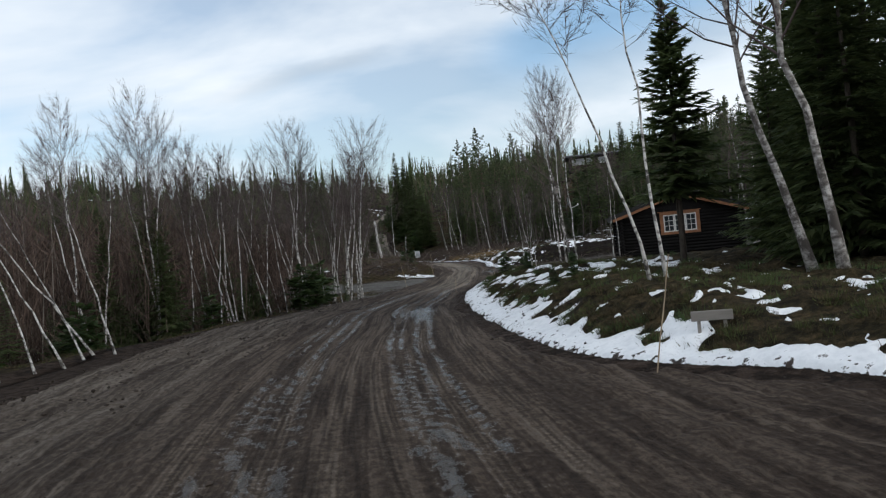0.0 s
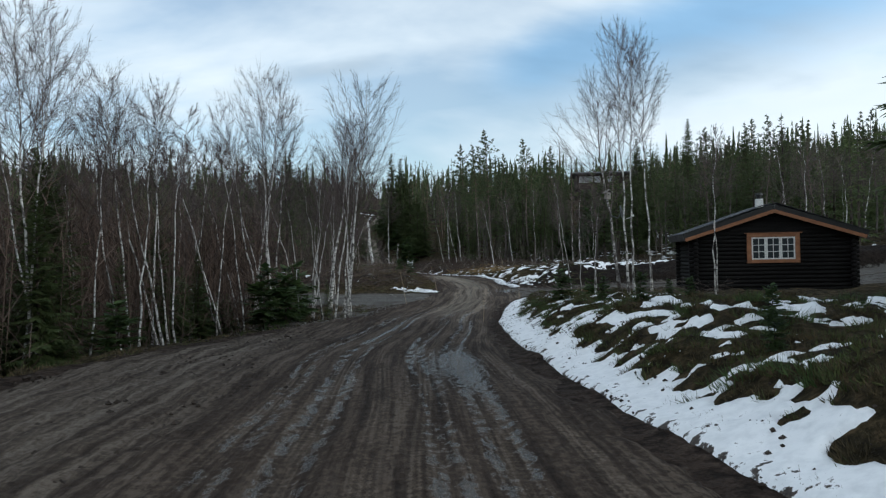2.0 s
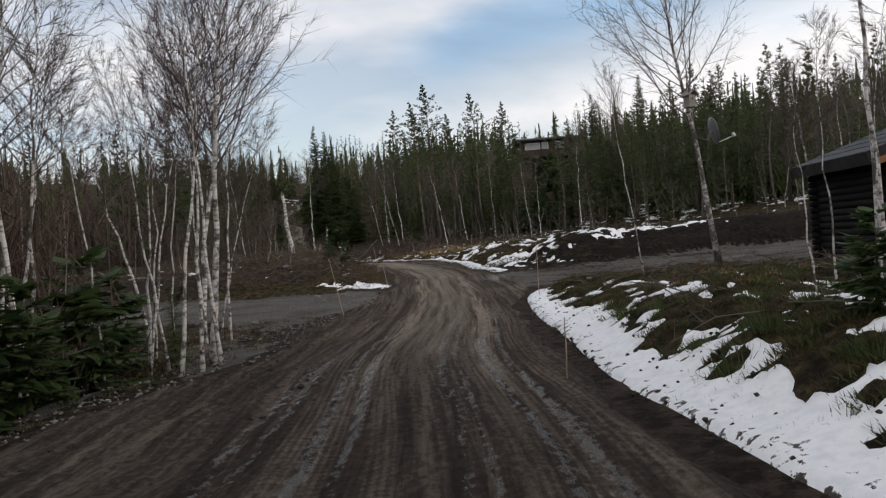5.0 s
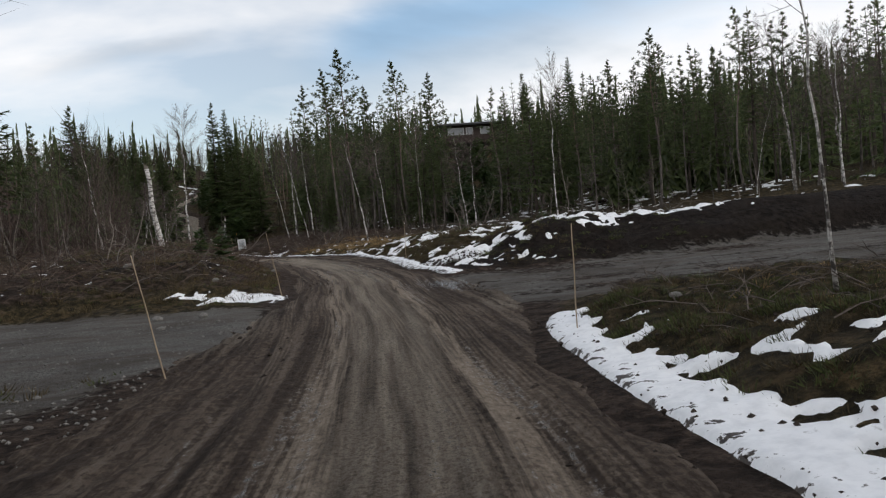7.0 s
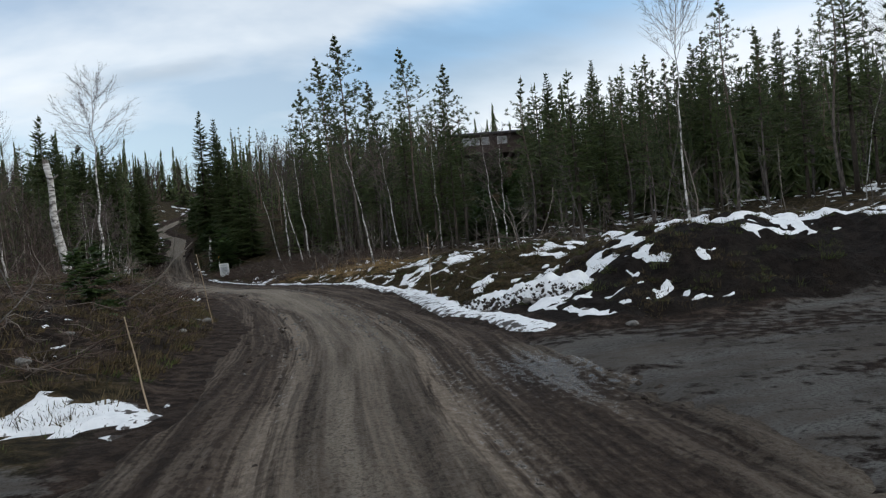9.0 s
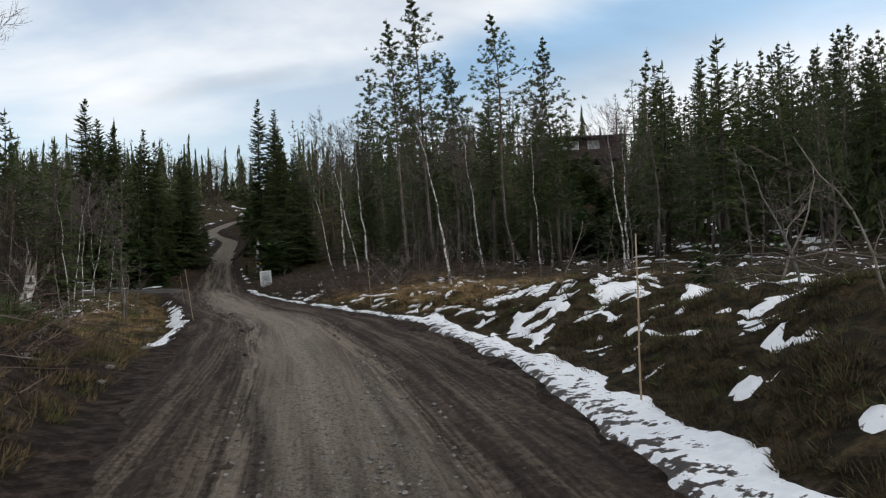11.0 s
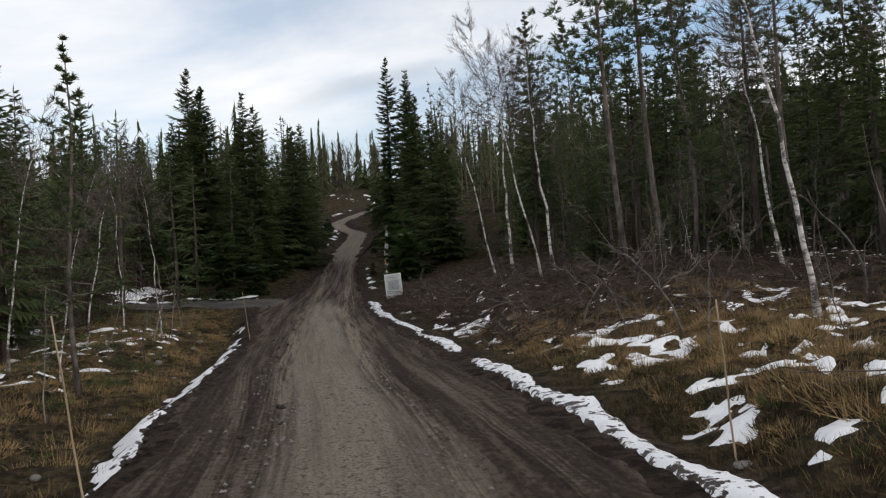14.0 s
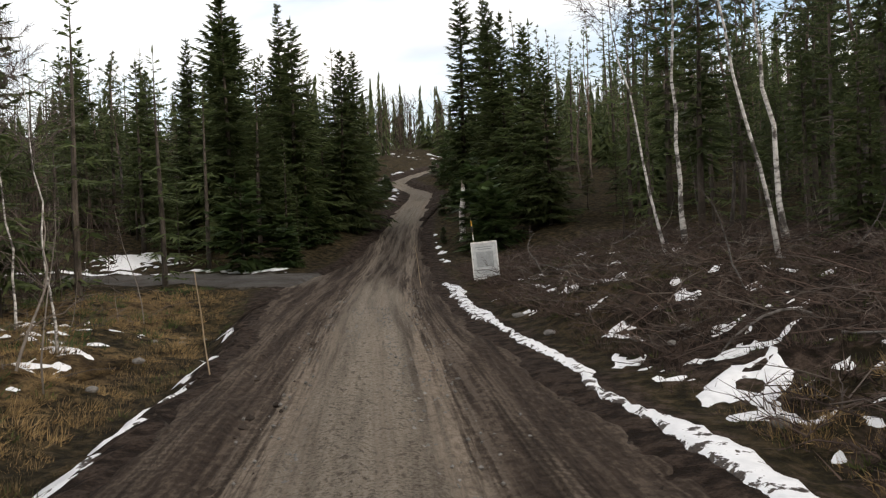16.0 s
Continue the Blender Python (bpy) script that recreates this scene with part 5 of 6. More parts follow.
def joined_wood(name, label, kinds, spots_, mats):
    """Many trees set into one mesh."""
    cos, loops, starts, mis, nv = [], [], [], [], 0
    for x, y, h in spots_:
        vco, faces, fm, natural = random.choice(kinds)
        s, a = h / natural, U(0, 6.28)
        c_, s_ = math.cos(a) * s, math.sin(a) * s
        v = vco @ np.array(((c_, s_, 0), (-s_, c_, 0), (0, 0, s))) + np.array((x, y, ground(x, y)))
        cos.append(v)
        loops += [[i + nv for i in f] for f in faces]
        mis += fm
        nv += len(v)
    me = bpy.data.meshes.new(name)
    me.from_pydata(np.concatenate(cos).tolist(), [], loops)
    for m in mats:
        me.materials.append(m)
    me.polygons.foreach_set("material_index", mis)
    return tagged(new(name, me), label, "forest", kind="stuff")


def as_rows(root, h, slots):
    """The faces of a built tree, taken out of its parts, which are then removed."""
    vs, fs, ms, n_ = [], [], [], 0
    for ob in list(root.children_recursive):
        me = ob.data
        vs.append(np.array([v.co for v in me.vertices]))
        fs += [[i + n_ for i in q.vertices] for q in me.polygons]
        ms += [slots[me.materials[q.material_index].name] for q in me.polygons]
        n_ += len(me.vertices)
        bpy.data.objects.remove(ob)
    bpy.data.objects.remove(root)
    return np.concatenate(vs), fs, ms, h


SLOTS = {"spruce_needles": 0, "spruce_bark": 1, "pine_needles": 2, "pine_bark": 3}
spruce_rows = [as_rows(spruce(h_, w_, 0.70, 5, 4, sd, 0.06), h_, SLOTS) for h_, w_, sd in ((10.0, 0.21, 81), (9.0, 0.25, 82), (11.0, 0.17, 83))]
pine_rows = [as_rows(pine(h_, cr, sd, 20, 0.15, 4, 9), h_, SLOTS) for h_, cr, sd in ((11.0, 0.36, 84), (9.5, 0.28, 85))]
random.seed(30)


def scatter(count, x0, x1, y0, y1, d, lo, hi, inside=None):
    got = []
    for _ in range(count * 10):
        if len(got) >= count:
            break
        x, y = U(x0, x1), U(y0, y1)
        if wild(x, y, 3.2) and (inside is None or inside(x, y)) and spaced(x, y, d):
            got.append((x, y, U(lo, hi)))
    return got


deep = scatter(60, 24, 62, 24, 76, 2.2, 7, 11, lambda x, y: y < 46 or x > 32) + scatter(85, 30, 66, 66, 122, 2.1, 7.5, 12)
deep += scatter(60, -75, -24, 62, 104, 2.2, 5, 9.5) + scatter(90, -75, -9, 118, 152, 2.0, 6, 9.5) + scatter(90, -8, 46, 112, 152, 1.9, 7, 11.5)
deep += scatter(70, -42, -12, 84, 118, 1.6, 4, 8) + scatter(50, 1, 28, 104, 118, 1.5, 3.5, 8.0)
joined_wood("forest", "deep mixed spruce and pine forest", spruce_rows + spruce_rows + pine_rows, deep, [M["spruce"], M["spruce_bark"], M["pine"], M["pine_bark"]])

# far woods: too many to count
random.seed(31)
far_green, far_bare, near_bare = Geo(), Geo(), Geo()


def far_spruce(g, x, y, z, h, w):
    form, off = U(0.75, 1.15), Vector((U(-0.04, 0.04) * h, U(-0.04, 0.04) * h, 0))
    for k in range(13):
        if U(0, 1) < 0.08:
            continue
        t = k / 13
        zz, r = z + h * (0.06 + 0.86 * t), w * (1 - t) ** form * U(0.75, 1.2) + 0.10
        for j in range(6 if k < 9 else 4):
            a = j * 1.05 + k * 0.7 + U(-0.3, 0.3)
            l = r * U(0.6, 1.25)
            o = Vector((x, y, zz + h * 0.07)) + off * t
            g.fan(o, (x + math.cos(a) * l, y + math.sin(a) * l, zz - h * U(0.02, 0.12)), 0.10 + 0.46 * l, unit(a + 1.57, U(-0.5, 0.5)))
    g.kite(Vector((x, y, z + h * 0.82)) + off, Vector((x, y, z + h * U(0.94, 0.99))) + off, 0.2, Vector((1, 0, 0)))


def far_birch(g, x, y, z, h, w=0.05, twigs=26):
    g.kite((x, y, z - 0.2), (x + U(-0.4, 0.4), y, z + h), w * 1.3, Vector((1, 0.2, 0)), 1 if U(0, 1) < 0.10 else 0)
    for _ in range(twigs):
        o = Vector((x + U(-0.5, 0.5), y + U(-0.5, 0.5), z + h * U(0.02, 0.85)))
        g.sliver(o, o + unit(U(0, 6.28), U(0.4, 1.3)) * h * U(0.12, 0.34), w)


def on_far_road(x, y):
    return y < 165 and left_edge(y) - 2.5 < x < right_edge(y) + 2.5


for _ in range(3300):
    y = U(118, 420) if U(0, 1) < 0.72 else U(20, 160)
    x = U(-230, 200) if y > 150 else random.choice((-1, -1, 1)) * U(60, 170)
    if on_far_road(x, y):
        continue
    brown = fbm(np.array(x * 0.012), np.array(y * 0.012), 91) + (0.35 if x < -14 else -0.3)
    if U(-0.6, 0.8) < brown:
        far_birch(far_bare, x, y, ground(x, y), U(5.5, 8.5))
    else:
        far_spruce(far_green, x, y, ground(x, y), 4.5 + 8.5 * U(0, 1) ** 1.6, U(1.2, 2.6))
for _ in range(420):
    x, y = U(-48, 26), U(150, 205)
    if on_far_road(x, y):
        continue
    if U(0, 1) < 0.82:
        far_birch(far_bare, x, y, ground(x, y), U(6, 8.5), 0.06)
    else:
        far_spruce(far_green, x, y, ground(x, y), U(7, 11), U(1.2, 1.9))
for _ in range(3300):
    y = U(12, 104)
    deep_in = U(0, 1) ** 1.5 * 65
    x = left_edge(y) - (2.5 if y < 36 else 5.0) - deep_in
    if 40 < y < 70 and deep_in < 24 and U(0, 1) < 0.88:
        continue
    if wild(x, y, 2.4):
        far_birch(near_bare if y < 42 and deep_in < 25 else far_bare, x, y, ground(x, y), U(2.2, 4.8) if deep_in < 6 else U(4.2, 6.6 + 0.02 * deep_in), 0.018 if deep_in < 6 else 0.06, 40 if deep_in < 6 else 28)
for _ in range(1000):
    y = U(14, 40)
    x = left_edge(y) - 4.5 - U(0, 1) * 16
    if wild(x, y, 2.4):
        far_birch(near_bare, x, y, ground(x, y), U(3.0, 5.6), 0.024, 44)
for _ in range(600):
    x, y = U(2, 60), U(62, 150)
    if wild(x, y, 5.0) and (y > 114 or (x > 22 and y > 84)) and not (x > 18 and y > 118 and U(0, 1) < 0.6):
        far_spruce(far_green, x, y, ground(x, y), U(1.5, 6.0), U(0.6, 1.3))
for _ in range(500):
    x, y = U(-70, -9), U(66, 150)
    if wild(x, y, 4.5) and (y > 118 or x < -28):
        far_spruce(far_green, x, y, ground(x, y), U(1.5, 5.5), U(0.6, 1.3))
ob = new("far_spruce_wood", far_green.mesh("far_spruce_wood", M["spruce"]))
tagged(ob, "distant dark spruce forest covering the hillside", "forest", kind="stuff")
ob = new("far_birch_wood", far_bare.mesh("far_birch_wood", [M["thicket"], M["dead_wood"]]))
tagged(ob, "distant leafless brown birch wood on the slope", "forest", kind="stuff")

ob = new("birch_thicket", near_bare.mesh("birch_thicket", [M["brush"], M["dead_wood"]]))
tagged(ob, "dense reddish-brown birch thicket behind the muddy field", "thicket", kind="stuff")

# ---- low growth ----
rng = np.random.default_rng(41)


def slivers(name, base, tip, width, mat):
    """One mesh of thin pointed blades from base to tip."""
    d = tip - base
    side = np.cross(d, rng.normal(size=d.shape))
    side *= (0.5 * width / np.maximum(1e-6, np.linalg.norm(side, axis=-1)))[..., None]
    co = np.stack([base - side, base + side, tip], 1).reshape(-1, 3)
    k = len(base)
    me = bpy.data.meshes.new(name)
    me.vertices.add(3 * k)
    me.vertices.foreach_set("co", co.reshape(-1))
    me.loops.add(3 * k)
    me.loops.foreach_set("vertex_index", np.arange(3 * k, dtype=np.int32))
    me.polygons.add(k)
    me.polygons.foreach_set("loop_start", np.arange(0, 3 * k, 3, dtype=np.int32))
    me.update(calc_edges=True)
    me.materials.append(mat)
    return new(name, me)


def sprig_field(name, label, mat, count, where, size, sprigs, arch=0.6, width=0.03):
    """Tufts of thin pointed sprigs, each tuft rooted on the ground."""
    x, y = where(count)
    k = len(x)
    s = size * rng.uniform(0.6, 1.3, k)[:, None]
    a = rng.uniform(0, 2 * math.pi, (k, sprigs))
    r = s * rng.uniform(0, 1, (k, sprigs)) ** 0.7
    base = np.stack([x[:, None] + np.cos(a) * r, y[:, None] + np.sin(a) * r, np.repeat(height(x, y)[:, None] - 0.05, sprigs, 1)], -1)
    az, el = a + rng.uniform(-0.8, 0.8, a.shape), rng.uniform(arch, 1.5, a.shape)
    d = np.stack([np.cos(az) * np.cos(el), np.sin(az) * np.cos(el), np.sin(el)], -1)
    tip = base + d * (s * rng.uniform(0.5, 1.1, a.shape) * (1.1 - 0.5 * r / s))[..., None]
    return tagged(slivers(name, base.reshape(-1, 3), tip.reshape(-1, 3), width, mat), label, name.replace("_", " "), kind="stuff")


def gather(count, propose):
    xs, ys, got = [], [], 0
    for _ in range(14):
        x, y, ok = propose(count)
        xs.append(x[ok])
        ys.append(y[ok])
        got += int(ok.sum())
        if got >= count:
            break
    return np.concatenate(xs)[:count], np.concatenate(ys)[:count]


def on_right(y0, y1, d0, d1, cover=0.0):
    """Spots beside the road that the snow leaves bare, thickest on the hummocks."""
    def propose(k):
        y = rng.uniform(y0, y1, k)
        x = right_edge(y) + d0 + rng.uniform(0, 1, k) ** 1.3 * (d1 - d0)
        m = np.where(y < 48, snow_mask(amount_south(x, y), x, y, 61, 1.15), snow_mask(amount_north(x, y), x, y, 63, 1.1))
        ok = (flat_parts(x, y) < 0.2) & (m < rng.uniform(-0.25, 0.06, k)) & (fbm(x * 0.8, y * 0.8, 19) > cover - 0.35)
        return x, y, ok & (rng.uniform(0, 1, k) < 0.3 + 0.9 * mounds(x, y))
    return lambda count: gather(count, propose)


def on_left(y0, y1, d0, d1):
    def propose(k):
        y = rng.uniform(y0, y1, k)
        x = left_edge(y) - d0 - rng.uniform(0, 1, k) ** 1.3 * (d1 - d0)
        return x, y, flat_parts(x, y) < 0.2
    return lambda count: gather(count, propose)


def through_snow(count):
    def propose(k):
        y = rng.uniform(8, 68, k)
        x = right_edge(y) + 0.40 + rng.uniform(0, 1, k) ** 1.2 * 4.5
        return x, y, (flat_parts(x, y) < 0.2) & (fbm(x * 1.7, y * 1.7, 27) > 0.12) & ((y < 31) | (x > right_edge(y) + 1.6))
    return gather(count, propose)


for name_, label_, mat_, *rest_ in (
        ("heather", "dark brown-green heather hummocks on the bank", "heather", 3000, on_right(6, 44, 0.5, 5.2, -0.6), 0.12, 48, 0.3, 0.013),
        ("heather", "dark heather and moss hummocks beside the road", "heather", 2300, on_right(55, 80, 0.6, 8.0, -0.6), 0.13, 46, 0.3, 0.014),
        ("heather", "dark heather tufts poking through thin snow", "heather", 2400, through_snow, 0.12, 30, 0.35, 0.012),
        ("blueberry_scrub", "green blueberry scrub on snowy hummocks", "moss", 1700, on_right(8, 43, 0.5, 4.5, -0.6), 0.15, 46, 0.25, 0.014),
        ("juniper_scrub", "knee-high dark green scrub on the bank", "young", 150, on_right(7, 34, 0.9, 6.0, -0.6), 0.22, 80, 0.45, 0.012),
        ("heather", "dark heather on the stubbled bank", "heather", 700, on_left(50, 68, 0.5, 6.0), 0.2, 50, 0.3, 0.018),
        ("heather", "rough brown heather on the verge", "heather", 1100, on_right(56, 82, 0.5, 4.5, -0.6), 0.15, 60, 0.3, 0.013),
        ("blueberry_scrub", "low green blueberry scrub and moss", "moss", 900, on_right(44, 80, 0.9, 8.0, -0.5), 0.14, 44, 0.2, 0.016),
        ("brushwood", "dark brown brush and heather heaps on cleared ground", "brush", 1300, on_right(81, 103, 0.9, 9.0, -0.7), 0.26, 40, 0.15, 0.014),
        ("blueberry_scrub", "green moss and scrub between brush", "moss", 600, on_right(79, 103, 0.8, 8.0, -0.4), 0.13, 40, 0.2, 0.016),
        ("blueberry_scrub", "low green scrub under the birches", "moss", 900, on_left(12, 99, 0.5, 7.0), 0.15, 34, 0.3, 0.024),
        ("heather", "brown heather and dead stalks under the birches", "heather", 1100, on_left(12, 99, 0.6, 9.0), 0.20, 36, 0.4, 0.022),
        ("dead_grass", "yellow dead grass tussocks beside the road", "straw", 1000, on_right(69, 86, 0.9, 6.5, -0.5), 0.17, 80, 0.05, 0.009),
        ("dead_grass", "bleached dead grass along the ditch", "straw", 520, on_left(66, 97, 0.9, 5.5), 0.15, 64, 0.05, 0.009),
        ("dead_grass", "orange-brown tussocks beside the ditch", "straw", 130, on_left(66, 99, 1.2, 5.0), 0.26, 120, 0.15, 0.009),
        ("dead_grass", "thick yellow tussocks at the wet verge", "straw", 90, on_right(70, 84, 1.6, 6.0, -0.6), 0.32, 170, 0.15, 0.009),
        ("dead_grass", "matted pale straw between the ditch and scrub", "straw", 640, on_left(79, 99, 0.8, 5.5), 0.17, 80, 0.05, 0.009),
        ("juniper_scrub", "low dark green scrub beside the ditch", "young", 200, on_left(60, 99, 1.8, 7.0), 0.30, 80, 0.35, 0.014),
        ("dead_grass", "bleached grass by the cabin", "straw", 200, on_right(28, 44, 2.2, 6.0, -0.1), 0.13, 50, 0.35, 0.010),
        ("dead_grass", "yellow grass beside the gravel track", "straw", 160, on_left(37, 43, 1.6, 6.0), 0.15, 50, 0.35, 0.010)):
    sprig_field(name_, label_, M[mat_], *rest_)

# cut branches left by the clearing
random.seed(43)


def slash(count, where, lo=0.5, hi=1.9, mat="grey_twig"):
    g = Geo()
    for x, y in zip(*where(count)):
        a, l, el = U(0, 6.28), U(lo, hi), U(-0.05, 0.45)
        o = Vector((x, y, ground(x, y) + U(0.0, 0.14)))
        mid = o + unit(a, el) * l * 0.5 + Vector((0, 0, U(-0.02, 0.08)))
        e = mid + unit(a + U(-0.4, 0.4), el - U(0, 0.4)) * l * 0.5
        r = U(0.003, 0.006 + 0.004 * l)
        g.tube([o, mid, e], [r, r * 0.75, r * 0.3], 4, False)
        for _ in range(6):
            p = o.lerp(mid, U(0.2, 1)) if U(0, 1) < 0.5 else mid.lerp(e, U(0, 1))
            g.sliver(p, p + unit(a + U(-1.2, 1.2), U(-0.2, 0.9)) * l * U(0.15, 0.4), 0.012)
    return tagged(new("slash", g.mesh("slash", M[mat])), "tangled cut branches and brush left on cleared ground", "brushwood", kind="stuff")


slash(650, on_right(82, 101, 1.1, 8.5, -0.8), 0.3, 1.0)
slash(1800, on_right(82, 103, 0.8, 9.5, -0.8), 0.3, 1.1, "brush")
slash(220, on_right(56, 76, 2.5, 12.0, -0.6))
slash(300, on_left(51, 67, 1.2, 8.0), 0.3, 1.0)
slash(900, on_left(51, 68, 1.0, 11.0), 0.3, 1.2, "brush")
slash(260, on_left(68, 98, 2.2, 8.0), 0.3, 1.0)
slash(160, on_right(28, 44, 1.5, 7.0, -0.4), 0.4, 1.0)

# loose clods and gravel on the road
random.seed(45)


def crumbs(name, label, mat, count, where, lo, hi):
    g = Geo()
    for _ in range(count):
        x, y, z = where()
        r = U(lo, hi)
        a = U(0, 6.28)
        ring = [(x + math.cos(a + k * 1.57) * r * U(0.7, 1.2), y + math.sin(a + k * 1.57) * r * U(0.7, 1.2), z + r * U(-0.1, 0.3)) for k in range(4)]
        g.add(ring + [(x, y, z + r * U(0.6, 0.9)), (x, y, z - r)], ((0, 1, 4), (1, 2, 4), (2, 3, 4), (3, 0, 4), (1, 0, 5), (2, 1, 5), (3, 2, 5), (0, 3, 5)))
    return tagged(new(name, g.mesh(name, mat)), label, name.replace("_", " "), kind="stuff")


def on_edge():
    y = U(3, 98)
    x = right_edge(y) - abs(random.gauss(0, 0.45)) + 0.15 if U(0, 1) < 0.5 else max(left_edge(y), track_mid(y) - 5) + abs(random.gauss(0, 0.6)) - 0.15
    return x, y, float(road_z(y)) - 0.02


def on_crown():
    y = U(52, 99)
    return track_mid(y) + random.gauss(0, 0.45), y, float(road_z(y)) + 0.005


def on_field():
    y = U(3, 34)
    return track_mid(y) - U(1.2, 5.5), y, float(road_z(y)) - 0.005


crumbs("mud_clods", "dark mud clods along the road edges", M["clod"], 2600, on_edge, 0.015, 0.06)
crumbs("mud_clods", "lumps of trodden mud on the field", M["clod"], 1600, on_field, 0.015, 0.05)
crumbs("gravel", "loose pale gravel on the road crown", M["stone"], 5200, on_crown, 0.007, 0.028)

def on_bank():
    y = U(9, 43.0)
    x = right_edge(y) + 0.1 + U(0, 1) ** 1.4 * (2.6 if y > 36 else 1.4)
    return x, y, ground(x, y) + 0.05


def on_side_track():
    x = -U(0.5, 13)
    y = U(42.6, 47.6) - 0.3 * min(x + 2, 0)
    return x, y, ground(x, y) + 0.004


def on_left_verge():
    y = U(30, 43)
    x = left_edge(y) - U(-0.4, 1) * 2.0
    return x, y, ground(x, y) + 0.005


crumbs("mud_clods", "dark earth crumbs thrown on the snow", M["clod"], 420, on_bank, 0.008, 0.034)
crumbs("gravel", "loose stones on the gravel side track", M["stone"], 1100, on_side_track, 0.008, 0.03)
crumbs("gravel", "stones and debris along the verge", M["stone"], 900, on_left_verge, 0.008, 0.034)

# ---- made things ----


def stake(x, y, h, lean, toward, banded=False):
    """A snow stake stuck in the verge."""
    random.seed(int(x * 100 + y))
    root = tagged(new("snow_stake"), "thin weathered cane snow stake stuck in the verge", "snow stake", "snow stakes")
    g = Geo()
    knots = 7
    pts = [(0.004 * math.sin(i * 1.7), 0, -0.25 + (h + 0.25) * i / knots) for i in range(knots + 1)]
    g.tube(pts, [0.0095 - 0.0035 * i / knots for i in range(knots + 1)], 7)
    part("cane", g, M["cane"], root, smooth=True)
    if banded:
        for z, mat in ((h - 0.10, "reflex"), (h - 0.26, "black"), (h - 0.46, "white")):
            b = Geo()
            b.tube([(0, 0, z - 0.07), (0, 0, z + 0.07)], [0.014, 0.014], 9)
            part("band", b, M[mat], root, "reflective coloured band")
    tilt = Matrix.Rotation(radians(lean), 4, Vector((-math.sin(toward), math.cos(toward), 0)))
    root.matrix_basis = Matrix.Translation((x, y, ground(x, y))) @ tilt
    return root


stake(2.2, 8.5, 1.35, 11, 0.0)
stake(2.62, 41.5, 1.30, 1, 0.0)
stake(-2.1, 41.6, 1.5, 10, WEST)
stake(-0.75, 50.2, 0.9, 9, WEST)
stake(-0.85, 58.2, 1.35, 8, WEST)
stake(3.6, 59.2, 1.35, 1, 0.0)
stake(-2.75, 74.4, 1.35, 7, WEST)
stake(1.95, 74.6, 1.2, 3, WEST)
stake(-5.75, 88.0, 1.2, 6, WEST)
stake(-5.0, 98.9, 1.25, 6, WEST)
stake(-3.55, 98.9, 1.5, 5, WEST, True)
stake(0.35, 30.6, 0.7, 2, 0.0)


def notice_board(x, y):
    """A leaning sheet sign with a printed panel, on two short legs."""
    root = tagged(new("notice_board"), "leaning pale grey sign board with faint printed panel", "sign")
    part("board", bevelled((-0.31, -0.012, 0.16), (0.31, 0.012, 1.04), 0.02), M["sign"], root)
    rim = Geo()
    for lo, hi in (((-0.31, -0.02, 1.0), (0.31, -0.013, 1.04)), ((-0.31, -0.02, 0.16), (0.31, -0.013, 0.19)), ((-0.31, -0.02, 0.19), (-0.285, -0.013, 1.0)), ((0.285, -0.02, 0.19), (0.31, -0.013, 1.0))):
        rim.box(lo, hi)
    part("frame", rim, M["white"], root)
    g = Geo()
    g.box((-0.20, -0.018, 0.44), (0.20, -0.0145, 0.80))
    part("printed_panel", g, M["print"], root, "grey printed panel, not readable")
    for z, w in ((0.91, 0.20), (0.86, 0.16), (0.36, 0.22), (0.31, 0.10)):
        g = Geo()
        g.box((-w, -0.018, z - 0.012), (w, -0.0145, z + 0.012))
        part("text_bar", g, M["print"], root)
    for sx in (-0.24, 0.24):
        part("leg", bevelled((sx - 0.02, 0.012, -0.2), (sx + 0.02, 0.05, 0.7), 0.004), M["plank"], root)
    root.matrix_basis = Matrix.Translation((x, y, ground(x, y) - 0.17)) @ pose(0, 0, 0, -4, -3.5, 4)
    return root


notice_board(-3.22, 97.65)

# grey plank on two pegs in the heather
root = tagged(new("plank_sign"), "grey weathered plank on two pegs in the heather", "sign")
part("plank", bevelled((-0.24, -0.015, 0.30), (0.24, 0.015, 0.42), 0.006), M["plank"], root)
for sx in (-0.15, 0.15):
    part("peg", bevelled((sx - 0.02, 0.015, -0.15), (sx + 0.02, 0.05, 0.4), 0.004), M["plank"], root)
root.matrix_basis = Matrix.Translation((3.1, 9.2, ground(3.1, 9.2) - 0.16)) @ pose(0, 0, 0, 0, 0, -12)


